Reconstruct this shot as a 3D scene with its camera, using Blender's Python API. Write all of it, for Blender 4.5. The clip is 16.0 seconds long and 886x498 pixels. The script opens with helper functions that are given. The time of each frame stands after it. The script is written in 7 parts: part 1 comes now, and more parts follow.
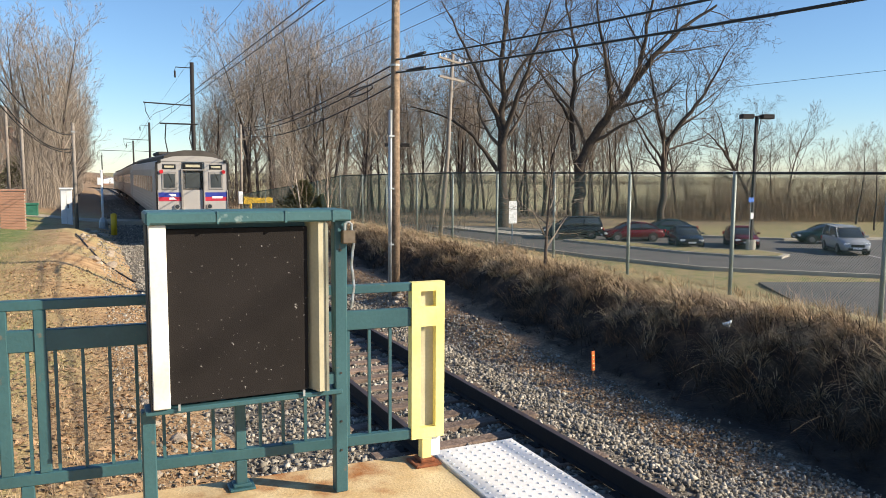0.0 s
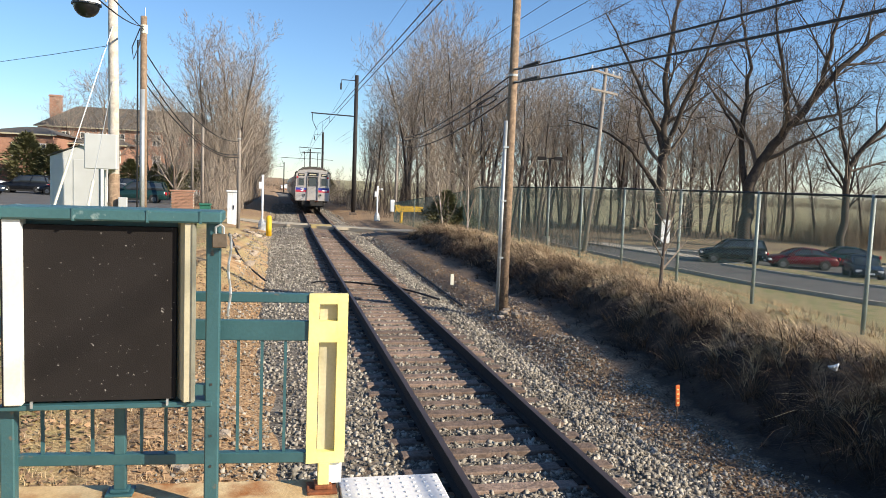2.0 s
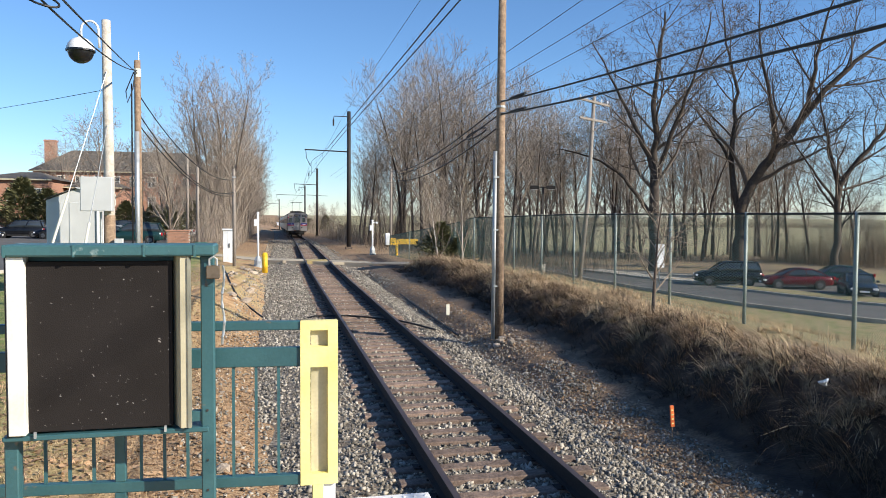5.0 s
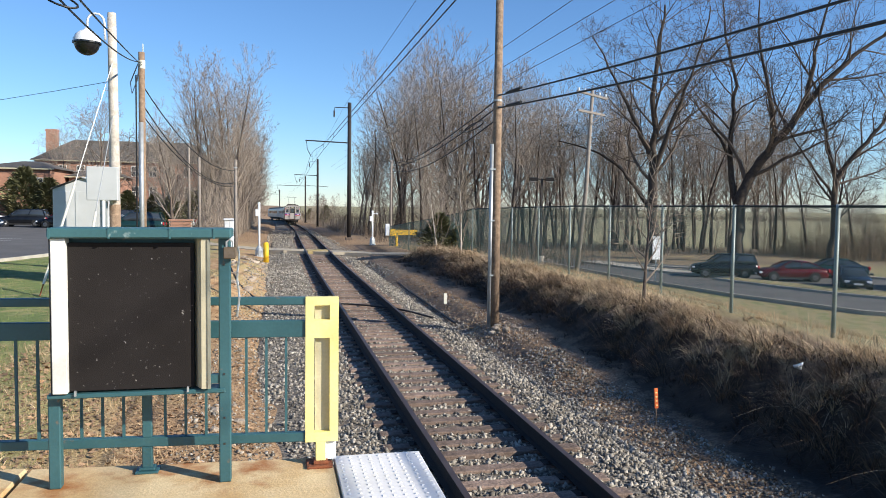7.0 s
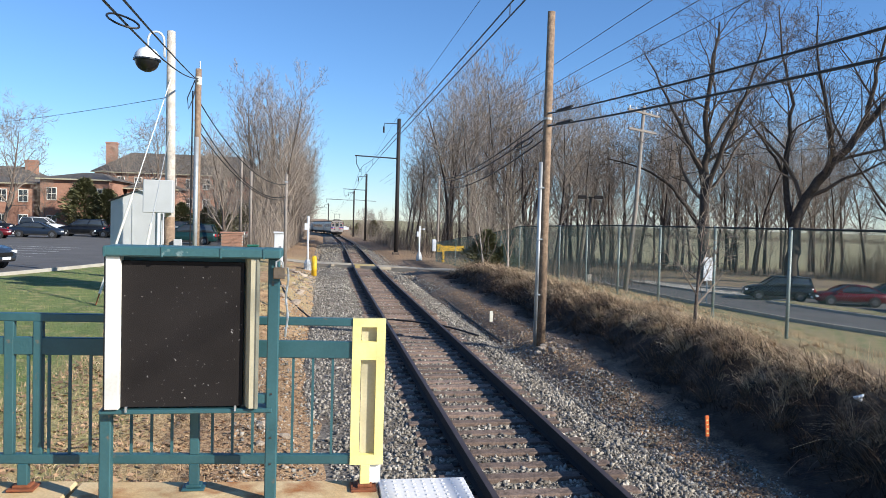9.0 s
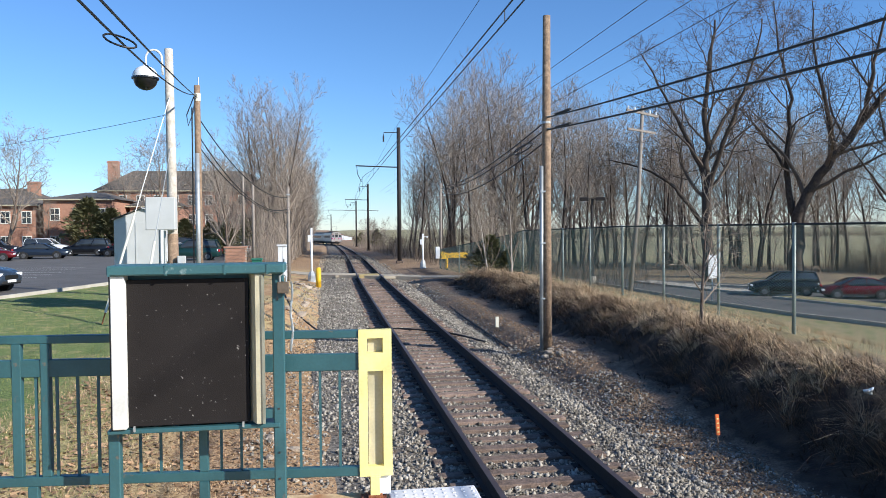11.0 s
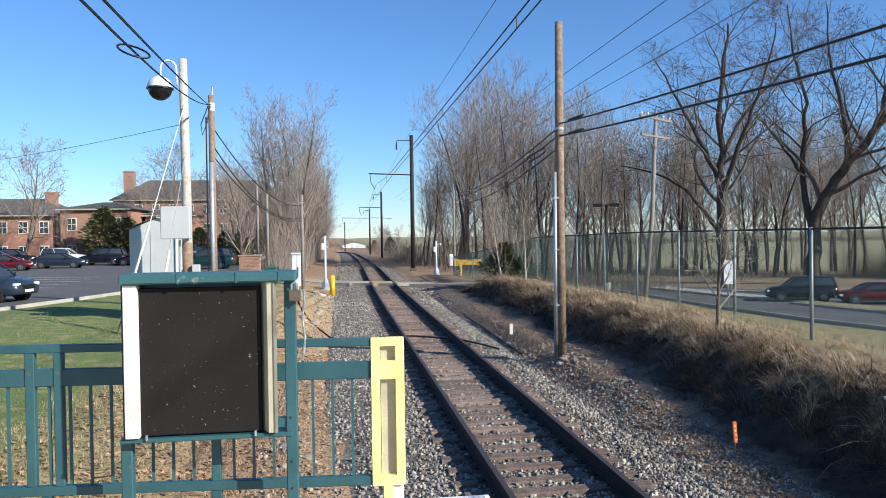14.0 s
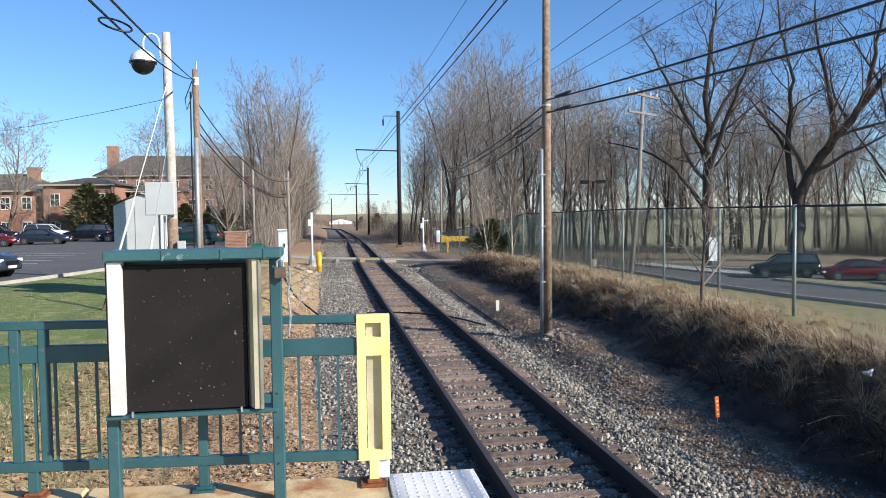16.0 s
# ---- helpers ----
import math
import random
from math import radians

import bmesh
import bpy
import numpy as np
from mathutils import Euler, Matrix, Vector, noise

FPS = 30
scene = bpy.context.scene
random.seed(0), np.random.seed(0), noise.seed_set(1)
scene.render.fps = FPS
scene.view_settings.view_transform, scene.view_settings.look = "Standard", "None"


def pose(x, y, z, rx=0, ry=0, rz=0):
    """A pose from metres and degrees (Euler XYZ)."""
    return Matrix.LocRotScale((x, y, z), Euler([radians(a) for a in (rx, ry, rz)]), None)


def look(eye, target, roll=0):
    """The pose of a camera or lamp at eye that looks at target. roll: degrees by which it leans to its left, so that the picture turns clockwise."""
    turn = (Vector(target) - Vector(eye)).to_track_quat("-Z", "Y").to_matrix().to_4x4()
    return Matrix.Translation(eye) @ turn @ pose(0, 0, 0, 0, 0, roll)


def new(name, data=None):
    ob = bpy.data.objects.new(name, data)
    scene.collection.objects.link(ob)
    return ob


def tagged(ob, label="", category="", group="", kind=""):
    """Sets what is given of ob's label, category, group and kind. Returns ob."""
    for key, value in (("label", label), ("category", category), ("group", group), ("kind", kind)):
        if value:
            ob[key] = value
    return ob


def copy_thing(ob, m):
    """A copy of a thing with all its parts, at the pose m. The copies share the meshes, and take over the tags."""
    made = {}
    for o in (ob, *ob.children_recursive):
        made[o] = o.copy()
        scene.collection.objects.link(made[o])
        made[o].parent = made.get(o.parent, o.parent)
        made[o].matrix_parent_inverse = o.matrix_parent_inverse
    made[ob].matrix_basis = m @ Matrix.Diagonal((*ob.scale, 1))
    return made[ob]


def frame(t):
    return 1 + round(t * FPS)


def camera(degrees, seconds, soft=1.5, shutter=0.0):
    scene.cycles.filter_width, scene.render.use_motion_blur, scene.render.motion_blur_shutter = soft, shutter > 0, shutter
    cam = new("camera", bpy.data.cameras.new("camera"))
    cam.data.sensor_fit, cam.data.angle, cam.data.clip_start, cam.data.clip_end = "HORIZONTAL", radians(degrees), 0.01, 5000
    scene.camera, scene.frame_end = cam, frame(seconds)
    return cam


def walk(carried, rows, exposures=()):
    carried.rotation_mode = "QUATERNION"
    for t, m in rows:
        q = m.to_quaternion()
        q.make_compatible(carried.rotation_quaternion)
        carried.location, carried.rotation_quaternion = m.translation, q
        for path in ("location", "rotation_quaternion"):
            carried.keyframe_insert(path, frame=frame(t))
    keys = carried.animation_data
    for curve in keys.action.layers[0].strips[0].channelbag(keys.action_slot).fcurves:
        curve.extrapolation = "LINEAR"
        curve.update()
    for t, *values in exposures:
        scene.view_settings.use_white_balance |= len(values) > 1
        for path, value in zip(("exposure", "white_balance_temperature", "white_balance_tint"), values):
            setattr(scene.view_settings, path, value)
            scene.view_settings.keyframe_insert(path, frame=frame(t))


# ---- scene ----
cam = camera(61.0, 16.0, soft=0.9)
PATH = [
    (0, (-4.07, 0.733, 3.006), (-3.228, 2.536, 2.806), 0.4),
    (0.5, (-3.597, 0.754, 2.995), (-2.933, 2.63, 2.789), 2.9),
    (1, (-3.154, 0.785, 2.996), (-2.626, 2.706, 2.823), 3.6),
    (1.5, (-2.79, 0.675, 2.996), (-2.372, 2.624, 2.835), 2.9),
    (2, (-2.674, 0.655, 2.999), (-2.242, 2.6, 2.824), 2.2),
    (2.5, (-2.666, 0.61, 2.99), (-2.206, 2.554, 2.891), 3.1),
    (3, (-2.654, 0.58, 2.964), (-2.208, 2.528, 2.876), 1.6),
    (3.5, (-2.626, 0.557, 2.963), (-2.159, 2.499, 2.852), -0.0),
    (4, (-2.614, 0.562, 2.965), (-2.162, 2.508, 2.858), -0.2),
    (6.5, (-2.699, 0.056, 2.994), (-2.267, 2.008, 2.918), 1.1),
    (7, (-2.693, -0.068, 2.965), (-2.254, 1.879, 2.852), 0.7),
    (7.5, (-2.711, -0.107, 2.969), (-2.283, 1.844, 2.874), 0.1),
    (8, (-2.716, -0.113, 2.981), (-2.296, 1.842, 2.913), 0.2),
    (8.5, (-2.712, -0.081, 2.988), (-2.351, 1.884, 2.915), 0.7),
    (9, (-2.7, -0.017, 3.009), (-2.382, 1.956, 2.935), 1.6),
    (9.5, (-2.699, -0.012, 3.016), (-2.386, 1.962, 2.946), 1.4),
    (10, (-2.701, -0.021, 3.019), (-2.4, 1.955, 2.951), 0.5),
    (12.5, (-2.682, -0.012, 3.017), (-2.371, 1.963, 2.98), -1.0),
    (13, (-2.684, -0.002, 3.023), (-2.386, 1.975, 2.987), -1.1),
    (13.5, (-2.682, 0.014, 3.019), (-2.398, 1.993, 2.982), -0.9),
    (14, (-2.682, 0.01, 3.015), (-2.409, 1.991, 2.979), -0.8),
    (14.5, (-2.682, -0.008, 3.019), (-2.411, 1.973, 2.969), -1.0),
    (15, (-2.68, -0.005, 3.016), (-2.382, 1.972, 2.96), -0.7),
    (15.5, (-2.68, -0.001, 3.018), (-2.365, 1.972, 2.928), -0.5),
    (16, (-2.674, -0.003, 3.02), (-2.368, 1.971, 2.921), -0.7),
]
walk(cam, [(t, look(eye, target, roll)) for t, eye, target, roll in PATH],
     exposures=[(0, 0.54, 6560, 10), (2, 0.53, 6380, 10), (4, 0.5, 6120, 10), (7, 0.42, 5860, 10), (10, 0.4, 5620, 10), (13, 0.4, 5530, 10), (16, 0.4, 5660, 10)])

# ---- world and sun ----
SUN_TO = Vector((0.79 * math.cos(radians(27.0)), -0.613 * math.cos(radians(27.0)), math.sin(radians(27.0)))).normalized()
world = bpy.data.worlds.new("sky")
scene.world = world
world.use_nodes = True
wn = world.node_tree.nodes
sky = wn.new("ShaderNodeTexSky")
sky.sky_type = "NISHITA"
sky.sun_disc = False
sky.sun_elevation = radians(27.0)
sky.sun_rotation = math.atan2(0.79, -0.613)
sky.air_density, sky.dust_density, sky.ozone_density = 1.0, 0.0, 6.0
wn["Background"].inputs["Strength"].default_value = 0.11
world.node_tree.links.new(sky.outputs[0], wn["Background"].inputs["Color"])
sun = new("sun", bpy.data.lights.new("sun", "SUN"))
sun.data.energy, sun.data.angle, sun.data.color = 6.0, radians(0.55), (1.0, 0.875, 0.69)
sun.matrix_world = look(SUN_TO * 50, (0, 0, 0))


# ---- materials ----
def mat(name, base, rough=0.8, metal=0.0, dark=None, scale=6.0, mix=0.5, fine=0.15, bump=0.0, bump_scale=60.0, stain=None,
        stain_scale=1.2, stain_cut=0.58, stain_soft=0.08, vary=0.0, island=0.0, space="Object", glass=False, spec=0.5):
    """A procedural surface: base and a second colour in broad noise, fine grain, stains with an edge of their own, and relief."""
    m = bpy.data.materials.new(name)
    m.use_nodes = True
    nt = m.node_tree
    N, L = nt.nodes, nt.links
    b = N["Principled BSDF"]
    b.inputs["Roughness"].default_value = rough
    b.inputs["Metallic"].default_value = metal
    if space == "World":
        co = N.new("ShaderNodeNewGeometry").outputs["Position"]
    else:
        co = N.new("ShaderNodeTexCoord").outputs["Object"]

    def noise_of(s, detail=4.0):
        n = N.new("ShaderNodeTexNoise")
        n.inputs["Scale"].default_value, n.inputs["Detail"].default_value = s, detail
        L.new(co, n.inputs["Vector"])
        return n.outputs["Fac"]

    def ramp(sock, a, c):
        r = N.new("ShaderNodeMapRange")
        r.inputs["From Min"].default_value, r.inputs["From Max"].default_value = a, c
        L.new(sock, r.inputs["Value"])
        return r.outputs["Result"]

    def blend(fac, a, c, kind="MIX"):
        x = N.new("ShaderNodeMix")
        x.data_type, x.blend_type = "RGBA", kind
        for sock, val in ((x.inputs["Factor"], fac), (x.inputs["A"], a), (x.inputs["B"], c)):
            if isinstance(val, (float, int)):
                sock.default_value = val
            elif isinstance(val, tuple):
                sock.default_value = (*val, 1)
            else:
                L.new(val, sock)
        return x.outputs["Result"]

    col = base
    dark = dark or tuple(v * 0.6 for v in base)
    col = blend(ramp(noise_of(scale), 0.5 - 0.35 * (1.2 - mix), 0.5 + 0.35 * (1.2 - mix)), dark, base)
    if stain:
        col = blend(ramp(noise_of(stain_scale, 6.0), stain_cut, stain_cut + stain_soft), col, stain)
    if fine:
        g = ramp(noise_of(bump_scale, 3.0), 0.3, 0.7)
        col = blend(fine, col, blend(g, (0.25, 0.25, 0.25), (1.0, 1.0, 1.0)), "MULTIPLY") if fine < 1 else col
    if vary:
        rnd = N.new("ShaderNodeObjectInfo").outputs["Random"]
        h = N.new("ShaderNodeHueSaturation")
        L.new(ramp(rnd, -0.0, 1.0), h.inputs["Value"])
        r2 = N.new("ShaderNodeMapRange")
        r2.inputs["To Min"].default_value, r2.inputs["To Max"].default_value = 1 - vary, 1 + vary
        L.new(rnd, r2.inputs["Value"])
        L.new(r2.outputs["Result"], h.inputs["Value"])
        L.new(col, h.inputs["Color"])
        col = h.outputs["Color"]
    if island:
        rnd = N.new("ShaderNodeNewGeometry").outputs["Random Per Island"]
        h = N.new("ShaderNodeHueSaturation")
        r2 = N.new("ShaderNodeMapRange")
        r2.inputs["To Min"].default_value, r2.inputs["To Max"].default_value = 1 - island, 1 + island
        L.new(rnd, r2.inputs["Value"])
        L.new(r2.outputs["Result"], h.inputs["Value"])
        L.new(col, h.inputs["Color"])
        col = h.outputs["Color"]
    L.new(col, b.inputs["Base Color"])
    if bump:
        bp = N.new("ShaderNodeBump")
        bp.inputs["Strength"].default_value = min(1.0, bump)
        bp.inputs["Distance"].default_value = 0.02
        L.new(noise_of(bump_scale, 5.0), bp.inputs["Height"])
        L.new(bp.outputs["Normal"], b.inputs["Normal"])
    b.inputs["Specular IOR Level"].default_value = spec
    if glass:
        b.inputs["Specular IOR Level"].default_value = 0.8
    return m


def ground_mat():
    """Turf, dead grass, bare soil and leaf litter, laid out by the lie of the land; the bank's shade is painted in."""
    m = bpy.data.materials.new("ground_cover")
    m.use_nodes = True
    nt = m.node_tree
    N, L = nt.nodes, nt.links
    b = N["Principled BSDF"]
    b.inputs["Roughness"].default_value = 0.95
    pos = N.new("ShaderNodeNewGeometry").outputs["Position"]
    sep = N.new("ShaderNodeSeparateXYZ")
    L.new(pos, sep.inputs[0])

    def noise_of(s, detail=5.0):
        n = N.new("ShaderNodeTexNoise")
        n.inputs["Scale"].default_value, n.inputs["Detail"].default_value = s, detail
        L.new(pos, n.inputs["Vector"])
        return n.outputs["Fac"]

    def math_(op, a, c):
        x = N.new("ShaderNodeMath")
        x.operation = op
        for sock, val in zip(x.inputs, (a, c)):
            if isinstance(val, (float, int)):
                sock.default_value = val
            else:
                L.new(val, sock)
        return x.outputs[0]

    def ramp(sock, a, c):
        r = N.new("ShaderNodeMapRange")
        r.inputs["From Min"].default_value, r.inputs["From Max"].default_value = a, c
        L.new(sock, r.inputs["Value"])
        return r.outputs["Result"]

    def blend(fac, a, c):
        x = N.new("ShaderNodeMix")
        x.data_type = "RGBA"
        for sock, val in ((x.inputs["Factor"], fac), (x.inputs["A"], a), (x.inputs["B"], c)):
            if isinstance(val, tuple):
                sock.default_value = (*val, 1)
            else:
                L.new(val, sock)
        return x.outputs["Result"]

    big, mid, small = noise_of(0.35), noise_of(2.2), noise_of(28.0)
    soil = blend(ramp(mid, 0.35, 0.65), (0.27, 0.155, 0.07), (0.50, 0.33, 0.17))
    litter = blend(ramp(small, 0.38, 0.6), (0.15, 0.08, 0.038), (0.40, 0.27, 0.145))
    dead = blend(ramp(small, 0.35, 0.65), (0.26, 0.19, 0.08), (0.50, 0.39, 0.19))
    turf = blend(ramp(small, 0.35, 0.65), (0.06, 0.10, 0.02), (0.19, 0.235, 0.06))
    turf = blend(ramp(mid, 0.5, 0.8), turf, dead)
    wob = math_("MULTIPLY", math_("SUBTRACT", big, 0.5), 3.0)
    x = math_("ADD", sep.outputs["X"], wob)
    col = blend(ramp(x, -3.9, -5.4), litter, blend(ramp(mid, 0.4, 0.7), dead, turf))
    col = blend(ramp(x, -6.2, -7.4), col, turf)
    near_soil = math_("MULTIPLY", ramp(sep.outputs["Y"], 15.0, 22.0), ramp(x, -7.0, -5.6))
    col = blend(near_soil, col, blend(ramp(big, 0.45, 0.62), soil, dead))
    right = ramp(sep.outputs["X"], 1.0, 2.0)
    # Near-black soil of the bank face: its shade is put into the colour.
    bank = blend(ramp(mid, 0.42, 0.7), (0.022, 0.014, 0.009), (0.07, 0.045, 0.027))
    olive = blend(ramp(small, 0.35, 0.65), (0.17, 0.135, 0.06), (0.40, 0.32, 0.16))
    scrub = blend(ramp(small, 0.35, 0.65), (0.12, 0.078, 0.045), (0.40, 0.28, 0.155))
    edge = math_("ADD", sep.outputs["X"], math_("MULTIPLY", math_("SUBTRACT", mid, 0.5), 1.6))
    verge = blend(ramp(mid, 0.35, 0.65), (0.22, 0.15, 0.095), (0.40, 0.285, 0.18))
    verge = blend(ramp(small, 0.4, 0.62), (0.12, 0.076, 0.045), verge)
    # Close to the platform the painted shade begins nearer the track.
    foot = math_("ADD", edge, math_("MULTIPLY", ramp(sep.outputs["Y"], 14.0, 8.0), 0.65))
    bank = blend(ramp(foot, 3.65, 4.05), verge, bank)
    # The painted shade stops at the crest, where the scrub begins.
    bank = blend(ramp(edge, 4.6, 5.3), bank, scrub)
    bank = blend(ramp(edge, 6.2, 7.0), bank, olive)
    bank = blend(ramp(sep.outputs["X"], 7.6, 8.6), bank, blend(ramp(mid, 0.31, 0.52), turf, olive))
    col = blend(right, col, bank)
    far = ramp(sep.outputs["Y"], 55.0, 62.0)
    field = blend(ramp(mid, 0.35, 0.65), (0.20, 0.19, 0.085), (0.40, 0.345, 0.18))
    wooded = blend(ramp(small, 0.35, 0.65), (0.11, 0.08, 0.05), (0.30, 0.225, 0.135))
    side = ramp(sep.outputs["X"], 4.0, 9.0)
    col = blend(far, col, blend(side, blend(ramp(mid, 0.45, 0.75), litter, blend(ramp(small, 0.4, 0.6), (0.20, 0.12, 0.066), (0.38, 0.255, 0.145))), blend(ramp(big, 0.5, 0.7), wooded, olive)))
    beyond = math_("MULTIPLY", ramp(math_("ADD", sep.outputs["Y"], math_("MULTIPLY", sep.outputs["X"], 0.62)), 122.0, 134.0), ramp(sep.outputs["X"], 18.0, 24.0))
    col = blend(beyond, col, field)
    L.new(col, b.inputs["Base Color"])
    bp = N.new("ShaderNodeBump")
    bp.inputs["Strength"].default_value, bp.inputs["Distance"].default_value = 0.7, 0.03
    L.new(noise_of(22.0, 8.0), bp.inputs["Height"])
    L.new(bp.outputs["Normal"], b.inputs["Normal"])
    return m


M = {}
M["ground"] = ground_mat()
M["ballast"] = mat("crushed_stone", (0.33, 0.285, 0.225), 0.9, dark=(0.09, 0.075, 0.057), scale=22, mix=0.9, fine=0.7, bump=1.0, bump_scale=26, stain=(0.22, 0.16, 0.11), stain_scale=0.9, stain_cut=0.6, space="World")
M["stone"] = mat("ballast_stone", (0.41, 0.375, 0.315), 0.85, dark=(0.15, 0.13, 0.10), scale=3, island=0.62, bump=0.3, space="World")
# Rail sides near black: the shade on the web is put into the colour.
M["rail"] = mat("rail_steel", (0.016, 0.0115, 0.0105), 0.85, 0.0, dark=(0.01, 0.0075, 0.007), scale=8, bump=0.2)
M["rail_top"] = mat("rail_head", (0.11, 0.085, 0.08), 0.5, 0.5, dark=(0.08, 0.06, 0.055), scale=3)
M["tie"] = mat("weathered_tie", (0.34, 0.245, 0.19), 0.9, dark=(0.15, 0.105, 0.08), scale=7, fine=0.6, bump=0.7, bump_scale=30, vary=0.35)
M["green_paint"] = mat("teal_paint", (0.042, 0.118, 0.132), 0.45, dark=(0.03, 0.09, 0.102), scale=5, bump=0.08, stain=(0.17, 0.12, 0.08), stain_scale=13, stain_cut=0.655)
M["roof_paint"] = mat("teal_roof_paint", (0.055, 0.145, 0.155), 0.5, dark=(0.04, 0.11, 0.12), scale=5, bump=0.08, stain=(0.25, 0.33, 0.32), stain_scale=14, stain_cut=0.64)
M["yellow"] = mat("yellow_paint", (0.90, 0.80, 0.33), 0.5, dark=(0.84, 0.72, 0.25), scale=4, stain=(0.42, 0.24, 0.05), stain_scale=11, stain_cut=0.68, bump=0.05)
M["rust"] = mat("rust", (0.30, 0.09, 0.03), 0.9, dark=(0.15, 0.05, 0.02), scale=14, bump=0.5)
M["board"] = mat("black_felt", (0.026, 0.0225, 0.0215), 0.95, spec=0.12, dark=(0.019, 0.0165, 0.0155), scale=3, stain=(0.35, 0.33, 0.31), stain_scale=56, stain_cut=0.69, bump=0.2, bump_scale=160)
M["white_trim"] = mat("white_trim", (0.80, 0.79, 0.74), 0.55, dark=(0.70, 0.68, 0.60), scale=5)
M["cream"] = mat("cream_trim", (0.55, 0.50, 0.34), 0.6, dark=(0.42, 0.38, 0.26), scale=6)
M["old_trim"] = mat("weathered_trim", (0.30, 0.29, 0.22), 0.7, dark=(0.17, 0.17, 0.13), scale=8)
M["concrete"] = mat("platform_concrete", (0.74, 0.585, 0.34), 0.85, dark=(0.62, 0.43, 0.21), scale=2.5, fine=0.25, bump=0.25, bump_scale=70, stain=(0.52, 0.31, 0.115), stain_scale=2.2, stain_cut=0.5, stain_soft=0.25, space="World")
nt = M["concrete"].node_tree
shader = nt.nodes["Principled BSDF"]
plain = shader.inputs["Base Color"].links[0].from_socket
place_of = nt.nodes.new("ShaderNodeNewGeometry").outputs["Position"]
ragged = nt.nodes.new("ShaderNodeTexNoise")
ragged.inputs["Scale"].default_value, ragged.inputs["Detail"].default_value = 7.0, 6.0
nt.links.new(place_of, ragged.inputs["Vector"])
near_foot = None
for spot in ((-2.96, 4.33, 1.38), (-2.42, 4.5, 1.38), (-3.42, 4.6, 1.38), (-3.87, 4.39, 1.38), (-3.2, 4.68, 1.38), (-2.75, 4.6, 1.38)):
    far_off = nt.nodes.new("ShaderNodeVectorMath")
    far_off.operation = "DISTANCE"
    nt.links.new(place_of, far_off.inputs[0])
    far_off.inputs[1].default_value = spot
    if near_foot is None:
        near_foot = far_off.outputs["Value"]
    else:
        least = nt.nodes.new("ShaderNodeMath")
        least.operation = "MINIMUM"
        nt.links.new(near_foot, least.inputs[0])
        nt.links.new(far_off.outputs["Value"], least.inputs[1])
        near_foot = least.outputs[0]
spread_ = nt.nodes.new("ShaderNodeMath")
spread_.operation = "MULTIPLY_ADD"
nt.links.new(ragged.outputs["Fac"], spread_.inputs[0])
spread_.inputs[1].default_value = -0.75
nt.links.new(near_foot, spread_.inputs[2])
soak = nt.nodes.new("ShaderNodeMapRange")
soak.inputs["From Min"].default_value, soak.inputs["From Max"].default_value = -0.17, -0.42
nt.links.new(spread_.outputs[0], soak.inputs["Value"])
rusty = nt.nodes.new("ShaderNodeMix")
rusty.data_type = "RGBA"
nt.links.new(soak.outputs["Result"], rusty.inputs["Factor"])
nt.links.new(plain, rusty.inputs["A"])
rusty.inputs["B"].default_value = (0.33, 0.125, 0.03, 1)
nt.links.new(rusty.outputs["Result"], shader.inputs["Base Color"])
M["concrete_grey"] = mat("grey_concrete", (0.42, 0.40, 0.36), 0.9, dark=(0.30, 0.28, 0.25), scale=2, bump=0.3, space="World")
M["tactile"] = mat("white_tactile", (0.82, 0.80, 0.78), 0.6, dark=(0.74, 0.72, 0.69), scale=3, fine=0.1)
M["wood_pole"] = mat("pole_wood", (0.40, 0.285, 0.185), 0.9, dark=(0.20, 0.13, 0.085), scale=9, fine=0.5, bump=0.6, bump_scale=25)
M["pale_pole"] = mat("pale_pole_wood", (0.70, 0.64, 0.55), 0.9, dark=(0.46, 0.40, 0.33), scale=6, fine=0.4, bump=0.5, bump_scale=25)
M["dark_pole"] = mat("dark_steel_pole", (0.016, 0.013, 0.012), 0.7, dark=(0.018, 0.014, 0.013), scale=5)
M["galv"] = mat("galvanised", (0.50, 0.52, 0.52), 0.5, 0.55, dark=(0.38, 0.40, 0.40), scale=9)
M["fence_post"] = mat("fence_galvanised", (0.36, 0.40, 0.38), 0.55, 0.35, dark=(0.25, 0.29, 0.27), scale=4)
M["mesh"] = mat("green_wire", (0.12, 0.20, 0.17), 0.6, dark=(0.08, 0.14, 0.12), scale=4)
M["cable"] = mat("black_cable", (0.012, 0.012, 0.013), 0.6, scale=5)
M["wire"] = mat("grey_wire", (0.06, 0.055, 0.05), 0.5, 0.3, scale=5)
M["bark"] = mat("bark", (0.22, 0.165, 0.125), 0.95, dark=(0.10, 0.075, 0.057), scale=5, fine=0.5, bump=0.8, bump_scale=18, vary=0.2)
M["bark_dark"] = mat("dark_bark", (0.10, 0.077, 0.06), 0.95, dark=(0.05, 0.038, 0.03), scale=4, fine=0.5, bump=0.8, bump_scale=14)
M["twig"] = mat("twigs", (0.33, 0.275, 0.22), 0.95, dark=(0.19, 0.155, 0.122), scale=0.6, fine=0, vary=0.15)
M["twig_old"] = mat("old_tree_branches", (0.155, 0.12, 0.093), 0.95, dark=(0.085, 0.064, 0.049), scale=0.6, fine=0)
M["twig_pale"] = mat("pale_twigs", (0.34, 0.28, 0.21), 0.95, dark=(0.20, 0.16, 0.12), scale=1.5, fine=0, vary=0.15)
